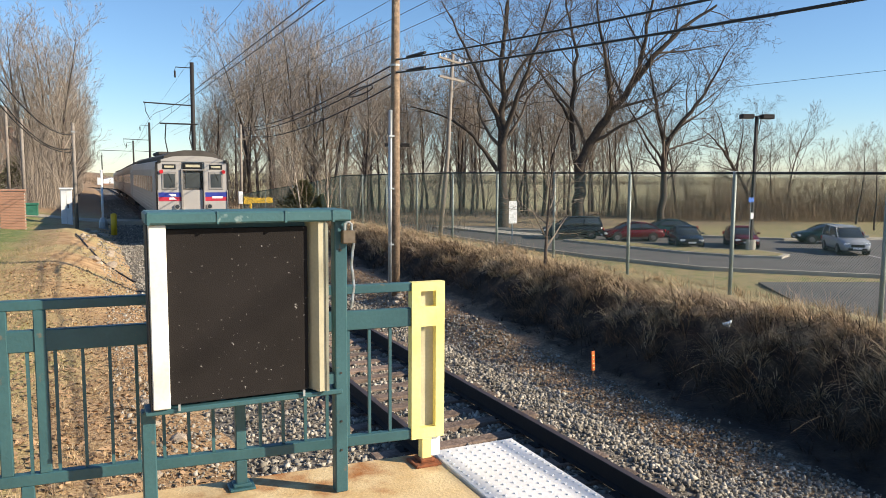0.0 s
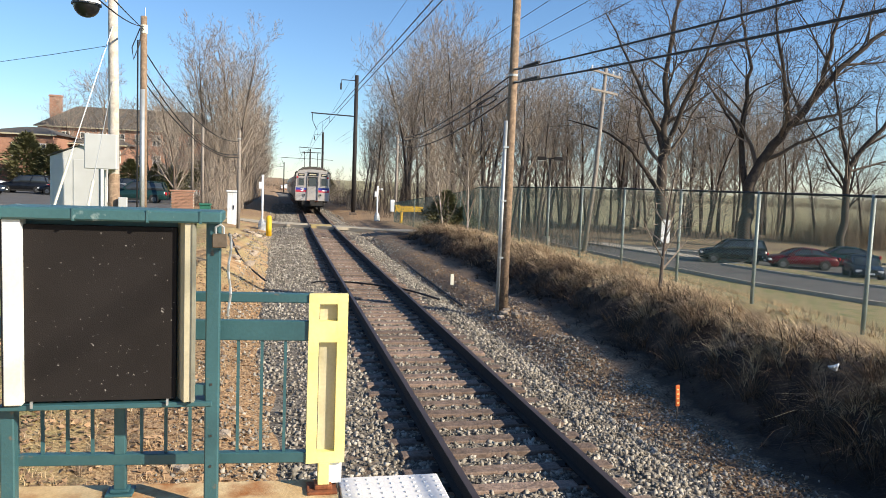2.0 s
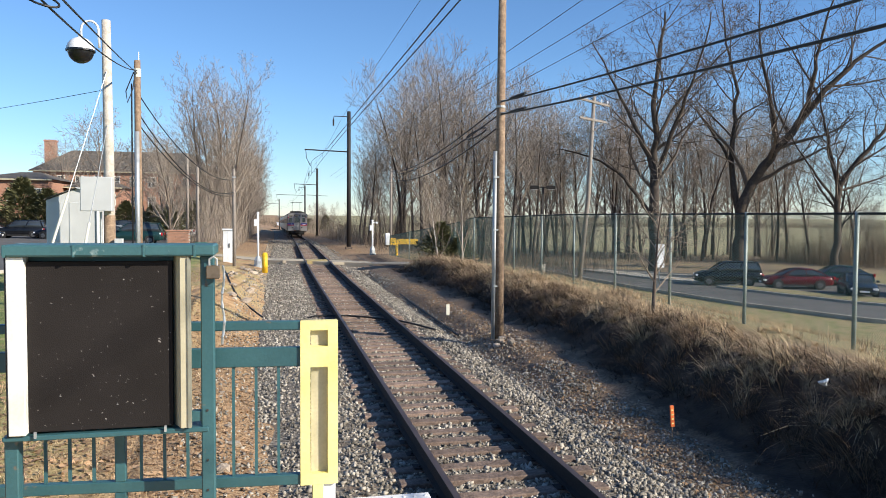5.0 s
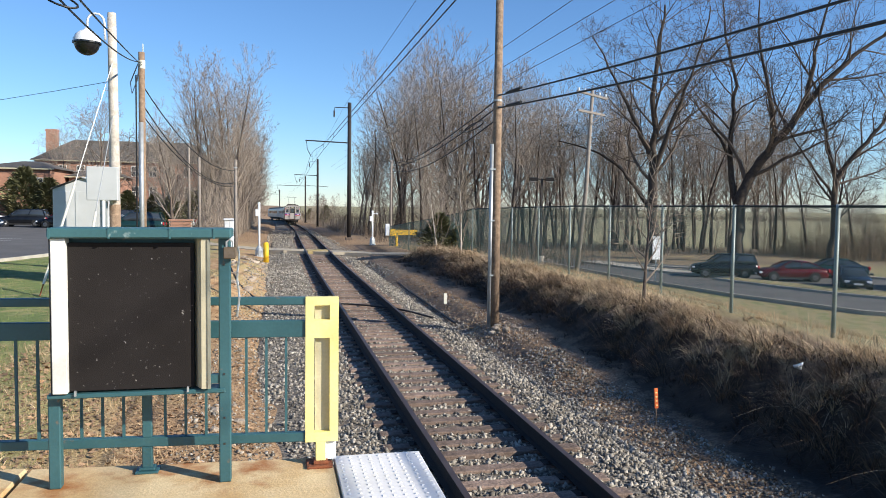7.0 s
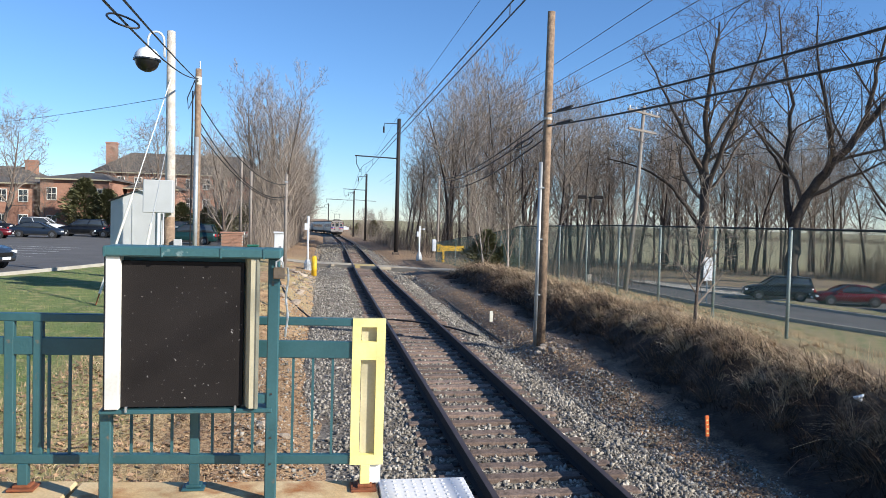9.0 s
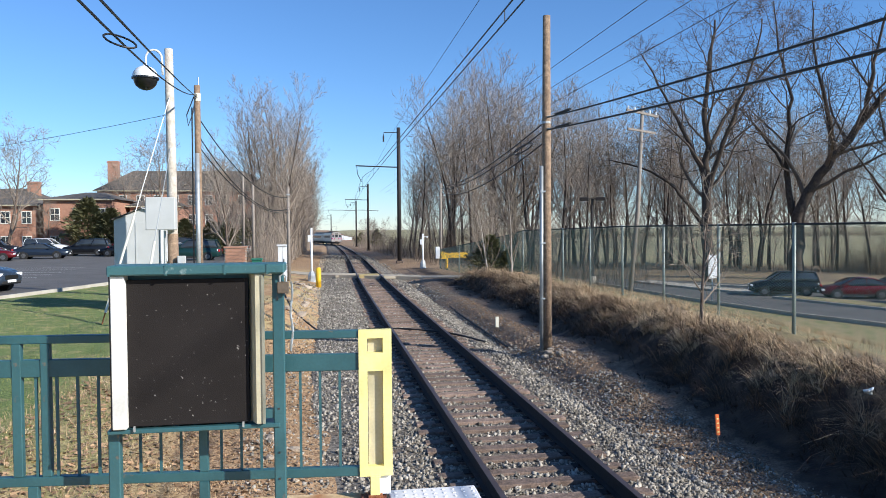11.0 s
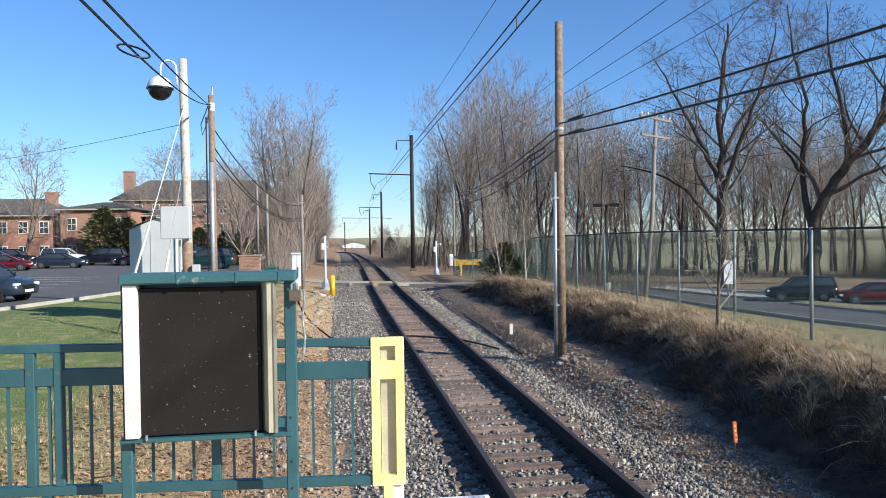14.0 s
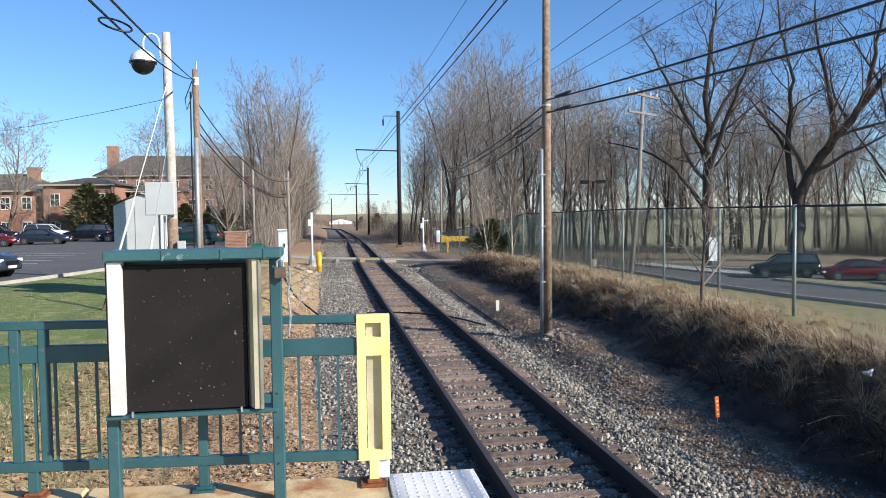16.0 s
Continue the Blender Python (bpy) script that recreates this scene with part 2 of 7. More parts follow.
M["dry"] = mat("dry_grass", (0.50, 0.37, 0.215), 0.9, dark=(0.28, 0.19, 0.105), scale=0.8, fine=0, island=0.4, space="World")
M["straw"] = mat("matted_straw", (0.72, 0.56, 0.35), 0.9, dark=(0.24, 0.16, 0.095), scale=0.9, fine=0, island=0.5, space="World")
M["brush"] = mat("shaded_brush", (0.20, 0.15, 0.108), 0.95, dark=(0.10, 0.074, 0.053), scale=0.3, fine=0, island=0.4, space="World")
M["thicket"] = mat("thicket_stems", (0.27, 0.185, 0.115), 0.95, dark=(0.14, 0.095, 0.06), scale=0.25, fine=0, island=0.4, space="World")
M["cane"] = mat("bramble_canes", (0.24, 0.155, 0.09), 0.9, dark=(0.06, 0.036, 0.021), scale=1.2, fine=0, island=0.5, space="World")
# Stems on the bank face: colour taken near black to carry its shade.
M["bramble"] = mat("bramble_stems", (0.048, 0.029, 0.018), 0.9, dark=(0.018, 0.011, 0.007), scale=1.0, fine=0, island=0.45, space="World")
M["lawn"] = mat("lawn_blades", (0.15, 0.20, 0.05), 0.9, dark=(0.27, 0.235, 0.10), scale=0.7, fine=0, island=0.4, space="World")
M["needle"] = mat("evergreen", (0.23, 0.225, 0.105), 0.9, dark=(0.11, 0.112, 0.052), scale=3, fine=0, vary=0.2)
M["asphalt"] = mat("asphalt", (0.135, 0.129, 0.122), 0.9, dark=(0.09, 0.086, 0.081), scale=0.6, fine=0.3, bump=0.3, bump_scale=80, space="World")
M["kerb"] = mat("kerb_concrete", (0.47, 0.44, 0.37), 0.9, dark=(0.34, 0.31, 0.26), scale=2, space="World")
M["paint_line"] = mat("white_road_paint", (0.65, 0.65, 0.63), 0.8, dark=(0.4, 0.4, 0.4), scale=3)
M["road"] = mat("crossing_road", (0.50, 0.43, 0.32), 0.9, dark=(0.33, 0.285, 0.22), scale=1.5, bump=0.3, space="World")
M["cross_yellow"] = mat("yellow_crossing_panel", (0.50, 0.38, 0.15), 0.8, dark=(0.36, 0.28, 0.13), scale=2)
M["brick"] = mat("red_brick", (0.47, 0.26, 0.175), 0.9, dark=(0.34, 0.18, 0.12), scale=3, fine=0.3, bump=0.3, bump_scale=30)
M["slate"] = mat("roof_shingle", (0.15, 0.135, 0.115), 0.9, dark=(0.07, 0.06, 0.05), scale=2.5, bump=0.3, bump_scale=12)
M["pane"] = mat("window_pane", (0.04, 0.05, 0.06), 0.08, dark=(0.03, 0.035, 0.04), scale=1, fine=0, glass=True)
M["grey_pole"] = mat("grey_pole_wood", (0.33, 0.29, 0.25), 0.9, dark=(0.22, 0.185, 0.155), scale=6, fine=0.4, bump=0.5, bump_scale=25)
M["box_grey"] = mat("grey_cabinet_paint", (0.56, 0.57, 0.56), 0.5, dark=(0.49, 0.50, 0.49), scale=2)
M["white"] = mat("white_enamel", (0.80, 0.81, 0.82), 0.4, dark=(0.70, 0.71, 0.72), scale=3)
M["black"] = mat("black_plastic", (0.012, 0.012, 0.013), 0.3, scale=3, fine=0)
M["orange"] = mat("orange_marker", (0.95, 0.22, 0.05), 0.6, dark=(0.85, 0.17, 0.04), scale=8)
M["strap"] = mat("pale_guy_guard", (0.70, 0.68, 0.58), 0.6, dark=(0.60, 0.57, 0.46), scale=5)
M["signal_yellow"] = mat("bright_yellow", (0.85, 0.55, 0.02), 0.5, dark=(0.75, 0.45, 0.02), scale=4)
M["bin_green"] = mat("green_plastic", (0.03, 0.17, 0.11), 0.5, scale=4)
M["alloy"] = mat("alloy_wheel", (0.22, 0.22, 0.23), 0.4, 0.5, dark=(0.05, 0.05, 0.05), scale=9)
M["tyre"] = mat("tyre_rubber", (0.018, 0.018, 0.018), 0.85, scale=8)
M["steel"] = mat("stainless_steel", (0.44, 0.40, 0.36), 0.42, 0.55, dark=(0.33, 0.30, 0.27), scale=1.2, fine=0.1)
M["steel_dull"] = mat("dull_train_end", (0.46, 0.43, 0.40), 0.55, 0.3, dark=(0.39, 0.37, 0.35), scale=1.5)
M["train_roof"] = mat("sooty_roof", (0.085, 0.075, 0.065), 0.85, dark=(0.05, 0.045, 0.04), scale=1.5)
M["under"] = mat("sooty_underframe", (0.03, 0.028, 0.026), 0.9, scale=3)
M["blue_band"] = mat("blue_band", (0.03, 0.05, 0.33), 0.45, scale=3, fine=0)
M["red_band"] = mat("red_band", (0.55, 0.03, 0.06), 0.45, scale=3, fine=0)
M["red_lamp"] = mat("red_lamp_glass", (0.6, 0.02, 0.03), 0.25, scale=3, fine=0)
M["leaf_blue"] = mat("blue_sign", (0.05, 0.18, 0.65), 0.5, scale=3)
M["old_brass"] = mat("old_brass", (0.20, 0.16, 0.12), 0.6, 0.5, dark=(0.13, 0.095, 0.06), scale=40)
M["rock"] = mat("field_stone", (0.52, 0.43, 0.33), 0.9, dark=(0.34, 0.27, 0.2), scale=5, bump=0.5, vary=0.3)


# ---- building blocks ----
class MB:
    """Gathers the faces of one mesh."""

    def __init__(self):
        self.v, self.f = [], []

    def add(self, vs, fs):
        k = len(self.v)
        self.v += [tuple(p) for p in vs]
        self.f += [tuple(i + k for i in q) for q in fs]
        return self

    def box(self, x0, x1, y0, y1, z0, z1, m=None):
        vs = [Vector((x, y, z)) for z in (z0, z1) for x, y in ((x0, y0), (x1, y0), (x1, y1), (x0, y1))]
        if m is not None:
            vs = [m @ p for p in vs]
        return self.add(vs, [(0, 3, 2, 1), (4, 5, 6, 7), (0, 1, 5, 4), (1, 2, 6, 5), (2, 3, 7, 6), (3, 0, 4, 7)])

    def prism(self, outline, z0, z1, m=None):
        n = len(outline)
        vs = [Vector((x, y, z)) for z in (z0, z1) for x, y in outline]
        if m is not None:
            vs = [m @ p for p in vs]
        return self.add(vs, [tuple(range(n - 1, -1, -1)), tuple(range(n, 2 * n))] + [(i, (i + 1) % n, n + (i + 1) % n, n + i) for i in range(n)])

    def tube(self, pts, radii, n=6, caps=True):
        pts = [Vector(p) for p in pts]
        if isinstance(radii, (int, float)):
            radii = [radii] * len(pts)
        vs, fs, side = [], [], None
        for i, p in enumerate(pts):
            d = (pts[min(i + 1, len(pts) - 1)] - pts[max(i - 1, 0)]).normalized()
            if side is None:
                side = d.orthogonal().normalized()
            side = (side - d * side.dot(d)).normalized()
            up = d.cross(side)
            for k in range(n):
                a = 2 * math.pi * k / n
                vs.append(p + (side * math.cos(a) + up * math.sin(a)) * radii[i])
        for i in range(len(pts) - 1):
            for k in range(n):
                fs.append((i * n + k, i * n + (k + 1) % n, (i + 1) * n + (k + 1) % n, (i + 1) * n + k))
        if caps:
            fs += [tuple(range(n - 1, -1, -1)), tuple((len(pts) - 1) * n + k for k in range(n))]
        return self.add(vs, fs)

    def mesh(self, name, material, bevel=0.0, smooth=False):
        me = bpy.data.meshes.new(name)
        me.from_pydata(self.v, [], self.f)
        if bevel:
            bm = bmesh.new()
            bm.from_mesh(me)
            bmesh.ops.bevel(bm, geom=[e for e in bm.edges if len(e.link_faces) == 2 and e.calc_face_angle(0) > 0.6], offset=bevel, segments=1, affect="EDGES", clamp_overlap=True)
            bm.to_mesh(me)
            bm.free()
        if smooth:
            me.shade_smooth()
        for x in (material if isinstance(material, (list, tuple)) else [material]):
            me.materials.append(x)
        return me


def thing(name, label, category, m=None, group="", kind=""):
    ob = tagged(new(name), label, category, group, kind)
    ob.empty_display_size = 0.2
    if m is not None:
        ob.matrix_basis = m
    return ob


def part(name, mb, material, parent, label="", bevel=0.0, smooth=False):
    me = mb.mesh(name, material, bevel, smooth) if isinstance(mb, MB) else mb
    ob = new(name, me)
    ob.parent = parent
    if label:
        ob["label"] = label
    return ob


def solid(name, mb, material, label, category, kind="", bevel=0.0, smooth=False, group=""):
    return tagged(new(name, mb.mesh(name, material, bevel, smooth)), label, category, group, kind)


def raw(name, verts, faces, material):
    """A mesh from number arrays."""
    me = bpy.data.meshes.new(name)
    faces = np.asarray(faces, np.int32)
    k = faces.shape[1]
    me.vertices.add(len(verts))
    me.vertices.foreach_set("co", np.asarray(verts, np.float32).ravel())
    me.loops.add(faces.size)
    me.loops.foreach_set("vertex_index", faces.ravel())
    me.polygons.add(len(faces))
    me.polygons.foreach_set("loop_start", np.arange(0, faces.size, k, dtype=np.int32))
    me.polygons.foreach_set("loop_total", np.full(len(faces), k, np.int32))
    me.update()
    me.validate()
    me.materials.append(material)
    return me


# ---- the lie of the land ----
def smooth01(v):
    v = max(0.0, min(1.0, v))
    return v * v * (3 - 2 * v)


CURVE_FROM, CURVE_R = 205.0, 310.0


def grade(y):
    return -0.011 * (min(y, 260.0) - 70.0) if y > 70 else 0.0


def track(s):
    """Centre of the track and its heading (radians, to the left) s metres along."""
    if s < CURVE_FROM:
        return 0.9 * smooth01((s - 30) / 100), s, grade(s), 0.0
    a = (s - CURVE_FROM) / CURVE_R
    return 0.9 - CURVE_R * (1 - math.cos(a)), CURVE_FROM + CURVE_R * math.sin(a), grade(s), a


LEFT_X = [-400, -60, -16, -12, -7, -5, -3.7, -2.9, -1.9, 0]
LEFT_Z = [0.4, 0.4, 0.4, 0.38, 0.33, 0.14, -0.12, -0.38, -0.5, -0.5]
RIGHT_X = [0, 1.9, 2.7, 3.9, 4.38, 4.74, 5.15, 7.2, 8.5, 14, 19, 23, 60, 400]
RIGHT_Z = [-0.5, -0.38, -0.33, -0.27, 0.06, 0.67, 0.84, 0.69, 0.5, -0.75, -1.95, -2.08, -2.08, -2.0]
STEEP_X = [0, 1.9, 2.3, 2.8, 3.9, 4.35, 4.72, 5.2, 7.2, 8.5, 14, 19, 23, 60, 400]
STEEP_Z = [-0.5, -0.38, -0.28, -0.04, 0.0, 0.14, 0.6, 0.84, 0.69, 0.5, -0.75, -1.95, -2.08, -2.08, -2.0]
FAR_X = [0, 1.9, 3.5, 6, 8, 12, 18, 20.5, 60, 400]
FAR_Z = [-0.5, -0.42, -0.12, -0.06, -0.15, -0.7, -1.9, -2.08, -2.08, -2.0]


def land(x, y):
    if x < 0:
        z = float(np.interp(x, LEFT_X, LEFT_Z))
        if y > 38 and x > -9:
            k = smooth01((y - 38) / 5)
            z = z * (1 - k) + k * float(np.interp(x, [-9, -6, -3.6, -2.4, 0], [0.3, 0.05, -0.12, -0.5, -0.5]))
    else:
        near, far = float(np.interp(x, RIGHT_X, RIGHT_Z)), float(np.interp(x, FAR_X, FAR_Z))
        u = smooth01((y - 10) / 6)
        near = near * (1 - u) + u * float(np.interp(x, STEEP_X, STEEP_Z))
        k = smooth01((y - 35) / 10)
        z = near * (1 - k) + far * k
    z += grade(y) * (1 if abs(x) < 40 else max(0.0, 1 - (abs(x) - 40) / 80))
    if -4.2 < x < -2.0 and y < 24:
        z += 0.17 * smooth01((-2.2 - x) / 0.35) * smooth01((x + 4.2) / 1.0) * (1 - smooth01((y - 9) / 10)) * (0.8 + 0.5 * noise.noise((x * 1.5, y * 0.8, 5.0)))
    rough = 0.0 if -1.9 < x < 1.9 or x > 20 or x < -13 else 0.05
    if x < -2.6:
        z += 0.38 * math.exp(-((x + 4.9) / 1.2) ** 2) * smooth01((y - 18) / 9) * (1 - smooth01((y - 37) / 6))
    if 3.3 < x < 7 and y < 44:
        z += (0.24 if x > 3.9 else 0.1) * noise.noise((x * 0.9, y * 0.6, 7.7)) + 0.1 * noise.noise((x * 2.0, y * 1.6, 2.2))
    z += rough * (noise.noise((x * 0.9, y * 0.9, 3.1)) + 0.5 * noise.noise((x * 2.7, y * 2.7, 1.7)))
    return z


def axis(stops):
    out = []
    for a, b, step in stops:
        n = max(1, int(round((b - a) / step)))
        out += [a + (b - a) * i / n for i in range(n)]
    return out + [stops[-1][1]]


xs = axis([(-1500, -200, 130), (-200, -60, 20), (-60, -16, 4), (-16, -9, 1.0), (-9, -1.5, 0.3), (-1.5, 1.5, 1.0), (1.5, 8.5, 0.28), (8.5, 24, 1.5), (24, 80, 7), (80, 200, 20), (200, 1500, 130)])
ys = axis([(-300, -20, 40), (-20, 2, 4), (2, 50, 0.5), (50, 110, 3), (110, 280, 10), (280, 600, 40), (600, 3000, 300)])
gv = [(x, y, land(x, y)) for y in ys for x in xs]
nx = len(xs)
gf = [(j * nx + i, j * nx + i + 1, (j + 1) * nx + i + 1, (j + 1) * nx + i) for j in range(len(ys) - 1) for i in range(nx - 1)]
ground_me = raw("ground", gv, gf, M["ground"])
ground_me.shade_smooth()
tagged(new("ground", ground_me), "grass, bare soil and leaf litter beside the railway, bank shade painted in", "ground", kind="structure")


# ---- railway ----
def sweep(profile, s0, s1, step, off=0.0):
    """A profile of (x, z) carried along the track."""
    mb = MB()
    n = max(2, int((s1 - s0) / step) + 1)
    k = len(profile)
    vs, fs = [], []
    for i in range(n):
        s = s0 + (s1 - s0) * i / (n - 1)
        cx, cy, cz, a = track(s)
        for px, pz in profile:
            vs.append((cx + (px + off) * math.cos(a), cy + (px + off) * math.sin(a), cz + pz))
    for i in range(n - 1):
        for j in range(k):
            fs.append((i * k + j, i * k + (j + 1) % k, (i + 1) * k + (j + 1) % k, (i + 1) * k + j))
    fs += [tuple(range(k - 1, -1, -1)), tuple((n - 1) * k + j for j in range(k))]
    return mb.add(vs, fs)


BED = [(-3.7, -0.6), (-3.0, -0.31), (-1.65, -0.248), (-1.3, -0.266), (1.3, -0.266), (1.6, -0.248), (2.05, -0.3), (2.7, -0.6)]
bed = solid("ballast_bed", sweep(BED[::-1], -8, 330, 2.0), M["ballast"], "grey crushed stone ballast bed under the track", "ballast", "structure")

railway = thing("railway_track", "single railway track of rusty steel rails on wooden ties", "railway track")
FOOT = [(-0.07, -0.218), (0.07, -0.218), (0.07, -0.205), (0.012, -0.185), (0.012, -0.045), (0.037, -0.032), (0.037, -0.006), (-0.037, -0.006), (-0.037, -0.032), (-0.012, -0.045), (-0.012, -0.185), (-0.07, -0.205)]
HEAD = [(-0.037, -0.006), (0.037, -0.006), (0.034, 0.0), (-0.034, 0.0)]
for side in (-0.754, 0.754):
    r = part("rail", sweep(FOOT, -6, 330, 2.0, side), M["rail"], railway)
    part("rail_head", sweep(HEAD, -6, 330, 2.0, side), M["rail_top"], r, "worn steel running surface")
tie_meshes = []
for k in range(5):
    tb = MB().box(-1.28 + 0.04 * (k % 3), 1.28 - 0.03 * (k % 2), -0.105, 0.105, -0.34, -0.18)
    tie_meshes.append(tb.mesh("tie", M["tie"], bevel=0.012))
random.seed(4)
s = 4.0 - 0.52 * 19
while s < 146:
    cx, cy, cz, a = track(s)
    t_ob = part("tie", tie_meshes[random.randrange(5)], None, railway)
    t_ob.matrix_basis = pose(cx + random.uniform(-0.05, 0.05), cy, cz - 0.04 + random.uniform(-0.02, 0.012), random.uniform(-1, 1), 0, math.degrees(a) + random.uniform(-1.2, 1.2))
    s += 0.52
plates = MB()
s = 4.0
while s < 60:
    cx, cy, cz, a = track(s)
    for side in (-0.754, 0.754):
        plates.box(cx + side - 0.17, cx + side + 0.17, cy - 0.09, cy + 0.09, cz - 0.221, cz - 0.212)
        for dx in (-0.095, 0.095):
            plates.box(cx + side + dx - 0.012, cx + side + dx + 0.012, cy - 0.05, cy - 0.025, cz - 0.215, cz - 0.19)
    s += 0.52
tagged(part("tie_hardware", plates, M["rail"], railway, "rusty plates and spikes"), kind="stuff")


def stones(name, count, x0, x1, y0, y1, size, material, label, seed, power=1.6):
    """Loose broken stones, joined; denser towards y0."""
    rng = np.random.default_rng(seed)
    u = rng.random(count)
    py = y0 + (y1 - y0) * u ** power
    px = x0 + (x1 - x0) * rng.random(count)
    pz = np.array([max(np.interp(a, [q[0] for q in BED], [q[1] for q in BED]), land(a, b) if abs(a) > 1.95 else -9) for a, b in zip(px, py)])
    base = np.array([(1, 0, 0), (-1, 0, 0), (0, 1, 0), (0, -1, 0), (0, 0, 1), (0, 0, -1)], float)
    tri = np.array([(0, 2, 4), (2, 1, 4), (1, 3, 4), (3, 0, 4), (2, 0, 5), (1, 2, 5), (3, 1, 5), (0, 3, 5)])
    if name.startswith("ballast"):
        bare = np.array([land(a, b) - np.interp(a, [q[0] for q in BED], [q[1] for q in BED]) for a, b in zip(px, py)])
        pz = np.where((bare > 0.0) & (rng.random(count) > 0.12), pz - 0.15, pz)
    near_tie = np.abs(((py - 4.0 + 0.26) % 0.52) - 0.26) < 0.085 + 0.05 * rng.random(count)
    on_tie = near_tie & (np.abs(px) < 1.25) & (rng.random(count) > 0.05)
    pz = np.where(on_tie, pz - 0.09, pz)
    under_rail = np.minimum(np.abs(px - 0.754), np.abs(px + 0.754)) < 0.1
    pz = np.where(under_rail, pz - 0.06, pz)
    sc = size * (0.45 + rng.random(count) ** 2)[:, None, None]
    v = base[None] * (0.7 + 0.7 * rng.random((count, 6, 1))) + 0.25 * rng.normal(size=(count, 6, 3))
    q = rng.normal(size=(count, 4))
    q /= np.linalg.norm(q, axis=1)[:, None]
    w, a, b, c = q.T
    R = np.stack([1 - 2 * (b * b + c * c), 2 * (a * b - c * w), 2 * (a * c + b * w), 2 * (a * b + c * w), 1 - 2 * (a * a + c * c), 2 * (b * c - a * w), 2 * (a * c - b * w), 2 * (b * c + a * w), 1 - 2 * (a * a + b * b)], 1).reshape(-1, 3, 3)
    v = np.einsum("nij,nkj->nki", R, v * sc) + np.stack([px, py, pz + size * 0.3], 1)[:, None, :]
    f = tri[None] + (np.arange(count) * 6)[:, None, None]
    return tagged(new(name, raw(name, v.reshape(-1, 3), f.reshape(-1, 3), material)), label, "ballast", kind="stuff")


stones("ballast_stones", 33000, -2.95, 2.12, 4.6, 38, 0.029, M["stone"], "loose grey broken ballast stones between the ties", 1, 1.7)
stones("shoulder_stones", 4500, 1.45, 2.4, 6.0, 30, 0.026, M["stone"], "pale loose stones on the ballast shoulder", 2, 1.5)

stones("verge_stones", 3200, 2.1, 3.4, 5.5, 40, 0.021, M["stone"], "stray stones trodden into the brown verge", 7, 1.5)
stones("foot_stones", 3600, 2.0, 3.25, 5.5, 15.0, 0.024, M["stone"], "grey stones spread from the ballast shoulder over the verge", 18, 1.2)
stones("pole_stones", 500, 2.3, 3.5, 16.0, 20.5, 0.03, M["rock"], "reddish broken stones heaped at the foot of the pole", 17, 1.0)
stones("edge_stones", 3200, -3.9, -2.7, 7.0, 44, 0.027, M["stone"], "stray ballast stones on the soil edge", 5, 1.4)
stones("far_stones", 13000, -3.3, 2.7, 34, 95, 0.038, M["stone"], "ballast stones towards the crossing", 6, 1.2)

# level crossing of a narrow lane
lane = [(-60, 66), (-9, 54.2), (-1.5, 50.0), (4.6, 46.2), (9, 43.0), (9.5, 44.4), (5, 47.8), (-1.5, 52.2), (-9, 57.5), (-60, 72)]
mbl = MB()
for i in range(4):
    a, b, c, d = lane[i], lane[i + 1], lane[8 - i], lane[9 - i]
    for k in range(6):
        u0, u1 = k / 6, (k + 1) / 6
        q = [(a[0] + (b[0] - a[0]) * u0, a[1] + (b[1] - a[1]) * u0), (a[0] + (b[0] - a[0]) * u1, a[1] + (b[1] - a[1]) * u1), (d[0] + (c[0] - d[0]) * u1, d[1] + (c[1] - d[1]) * u1), (d[0] + (c[0] - d[0]) * u0, d[1] + (c[1] - d[1]) * u0)]
        top = [(p[0], p[1], max(land(p[0], p[1]) + 0.05, -0.04 - 0.02 * max(0.0, abs(p[0]) - 2.5) if abs(p[0]) < 8 else -9)) for p in q]
        mbl.add(top + [(a_, b_, c_ - 0.6) for a_, b_, c_ in top], [(0, 1, 2, 3), (4, 7, 6, 5), (0, 4, 5, 1), (1, 5, 6, 2), (2, 6, 7, 3), (3, 7, 4, 0)])
solid("road", mbl, M["road"], "sandy grey lane over the level crossing", "road", "structure")
cross = thing("level_crossing", "yellow and grey crossing panel between the rails", "level crossing")
part("panel", MB().box(-0.68, 0.68, 49.2, 50.8, -0.2, -0.015), M["cross_yellow"], cross, bevel=0.01).matrix_basis = pose(0.12, 0, 0)
part("approach_panel", MB().box(0.82, 2.2, 48.0, 49.4, -0.2, -0.015), M["road"], cross, bevel=0.01).matrix_basis = pose(0.12, 0, 0)
part("approach_panel", MB().box(-2.2, -0.82, 50.2, 51.6, -0.2, -0.015), M["road"], cross, bevel=0.01).matrix_basis = pose(0.12, 0, 0)

# ---- platform, railing, notice board ----
P = 1.38


def fence_y(x):
    return 4.5 + (-2.41 - x) * 0.075


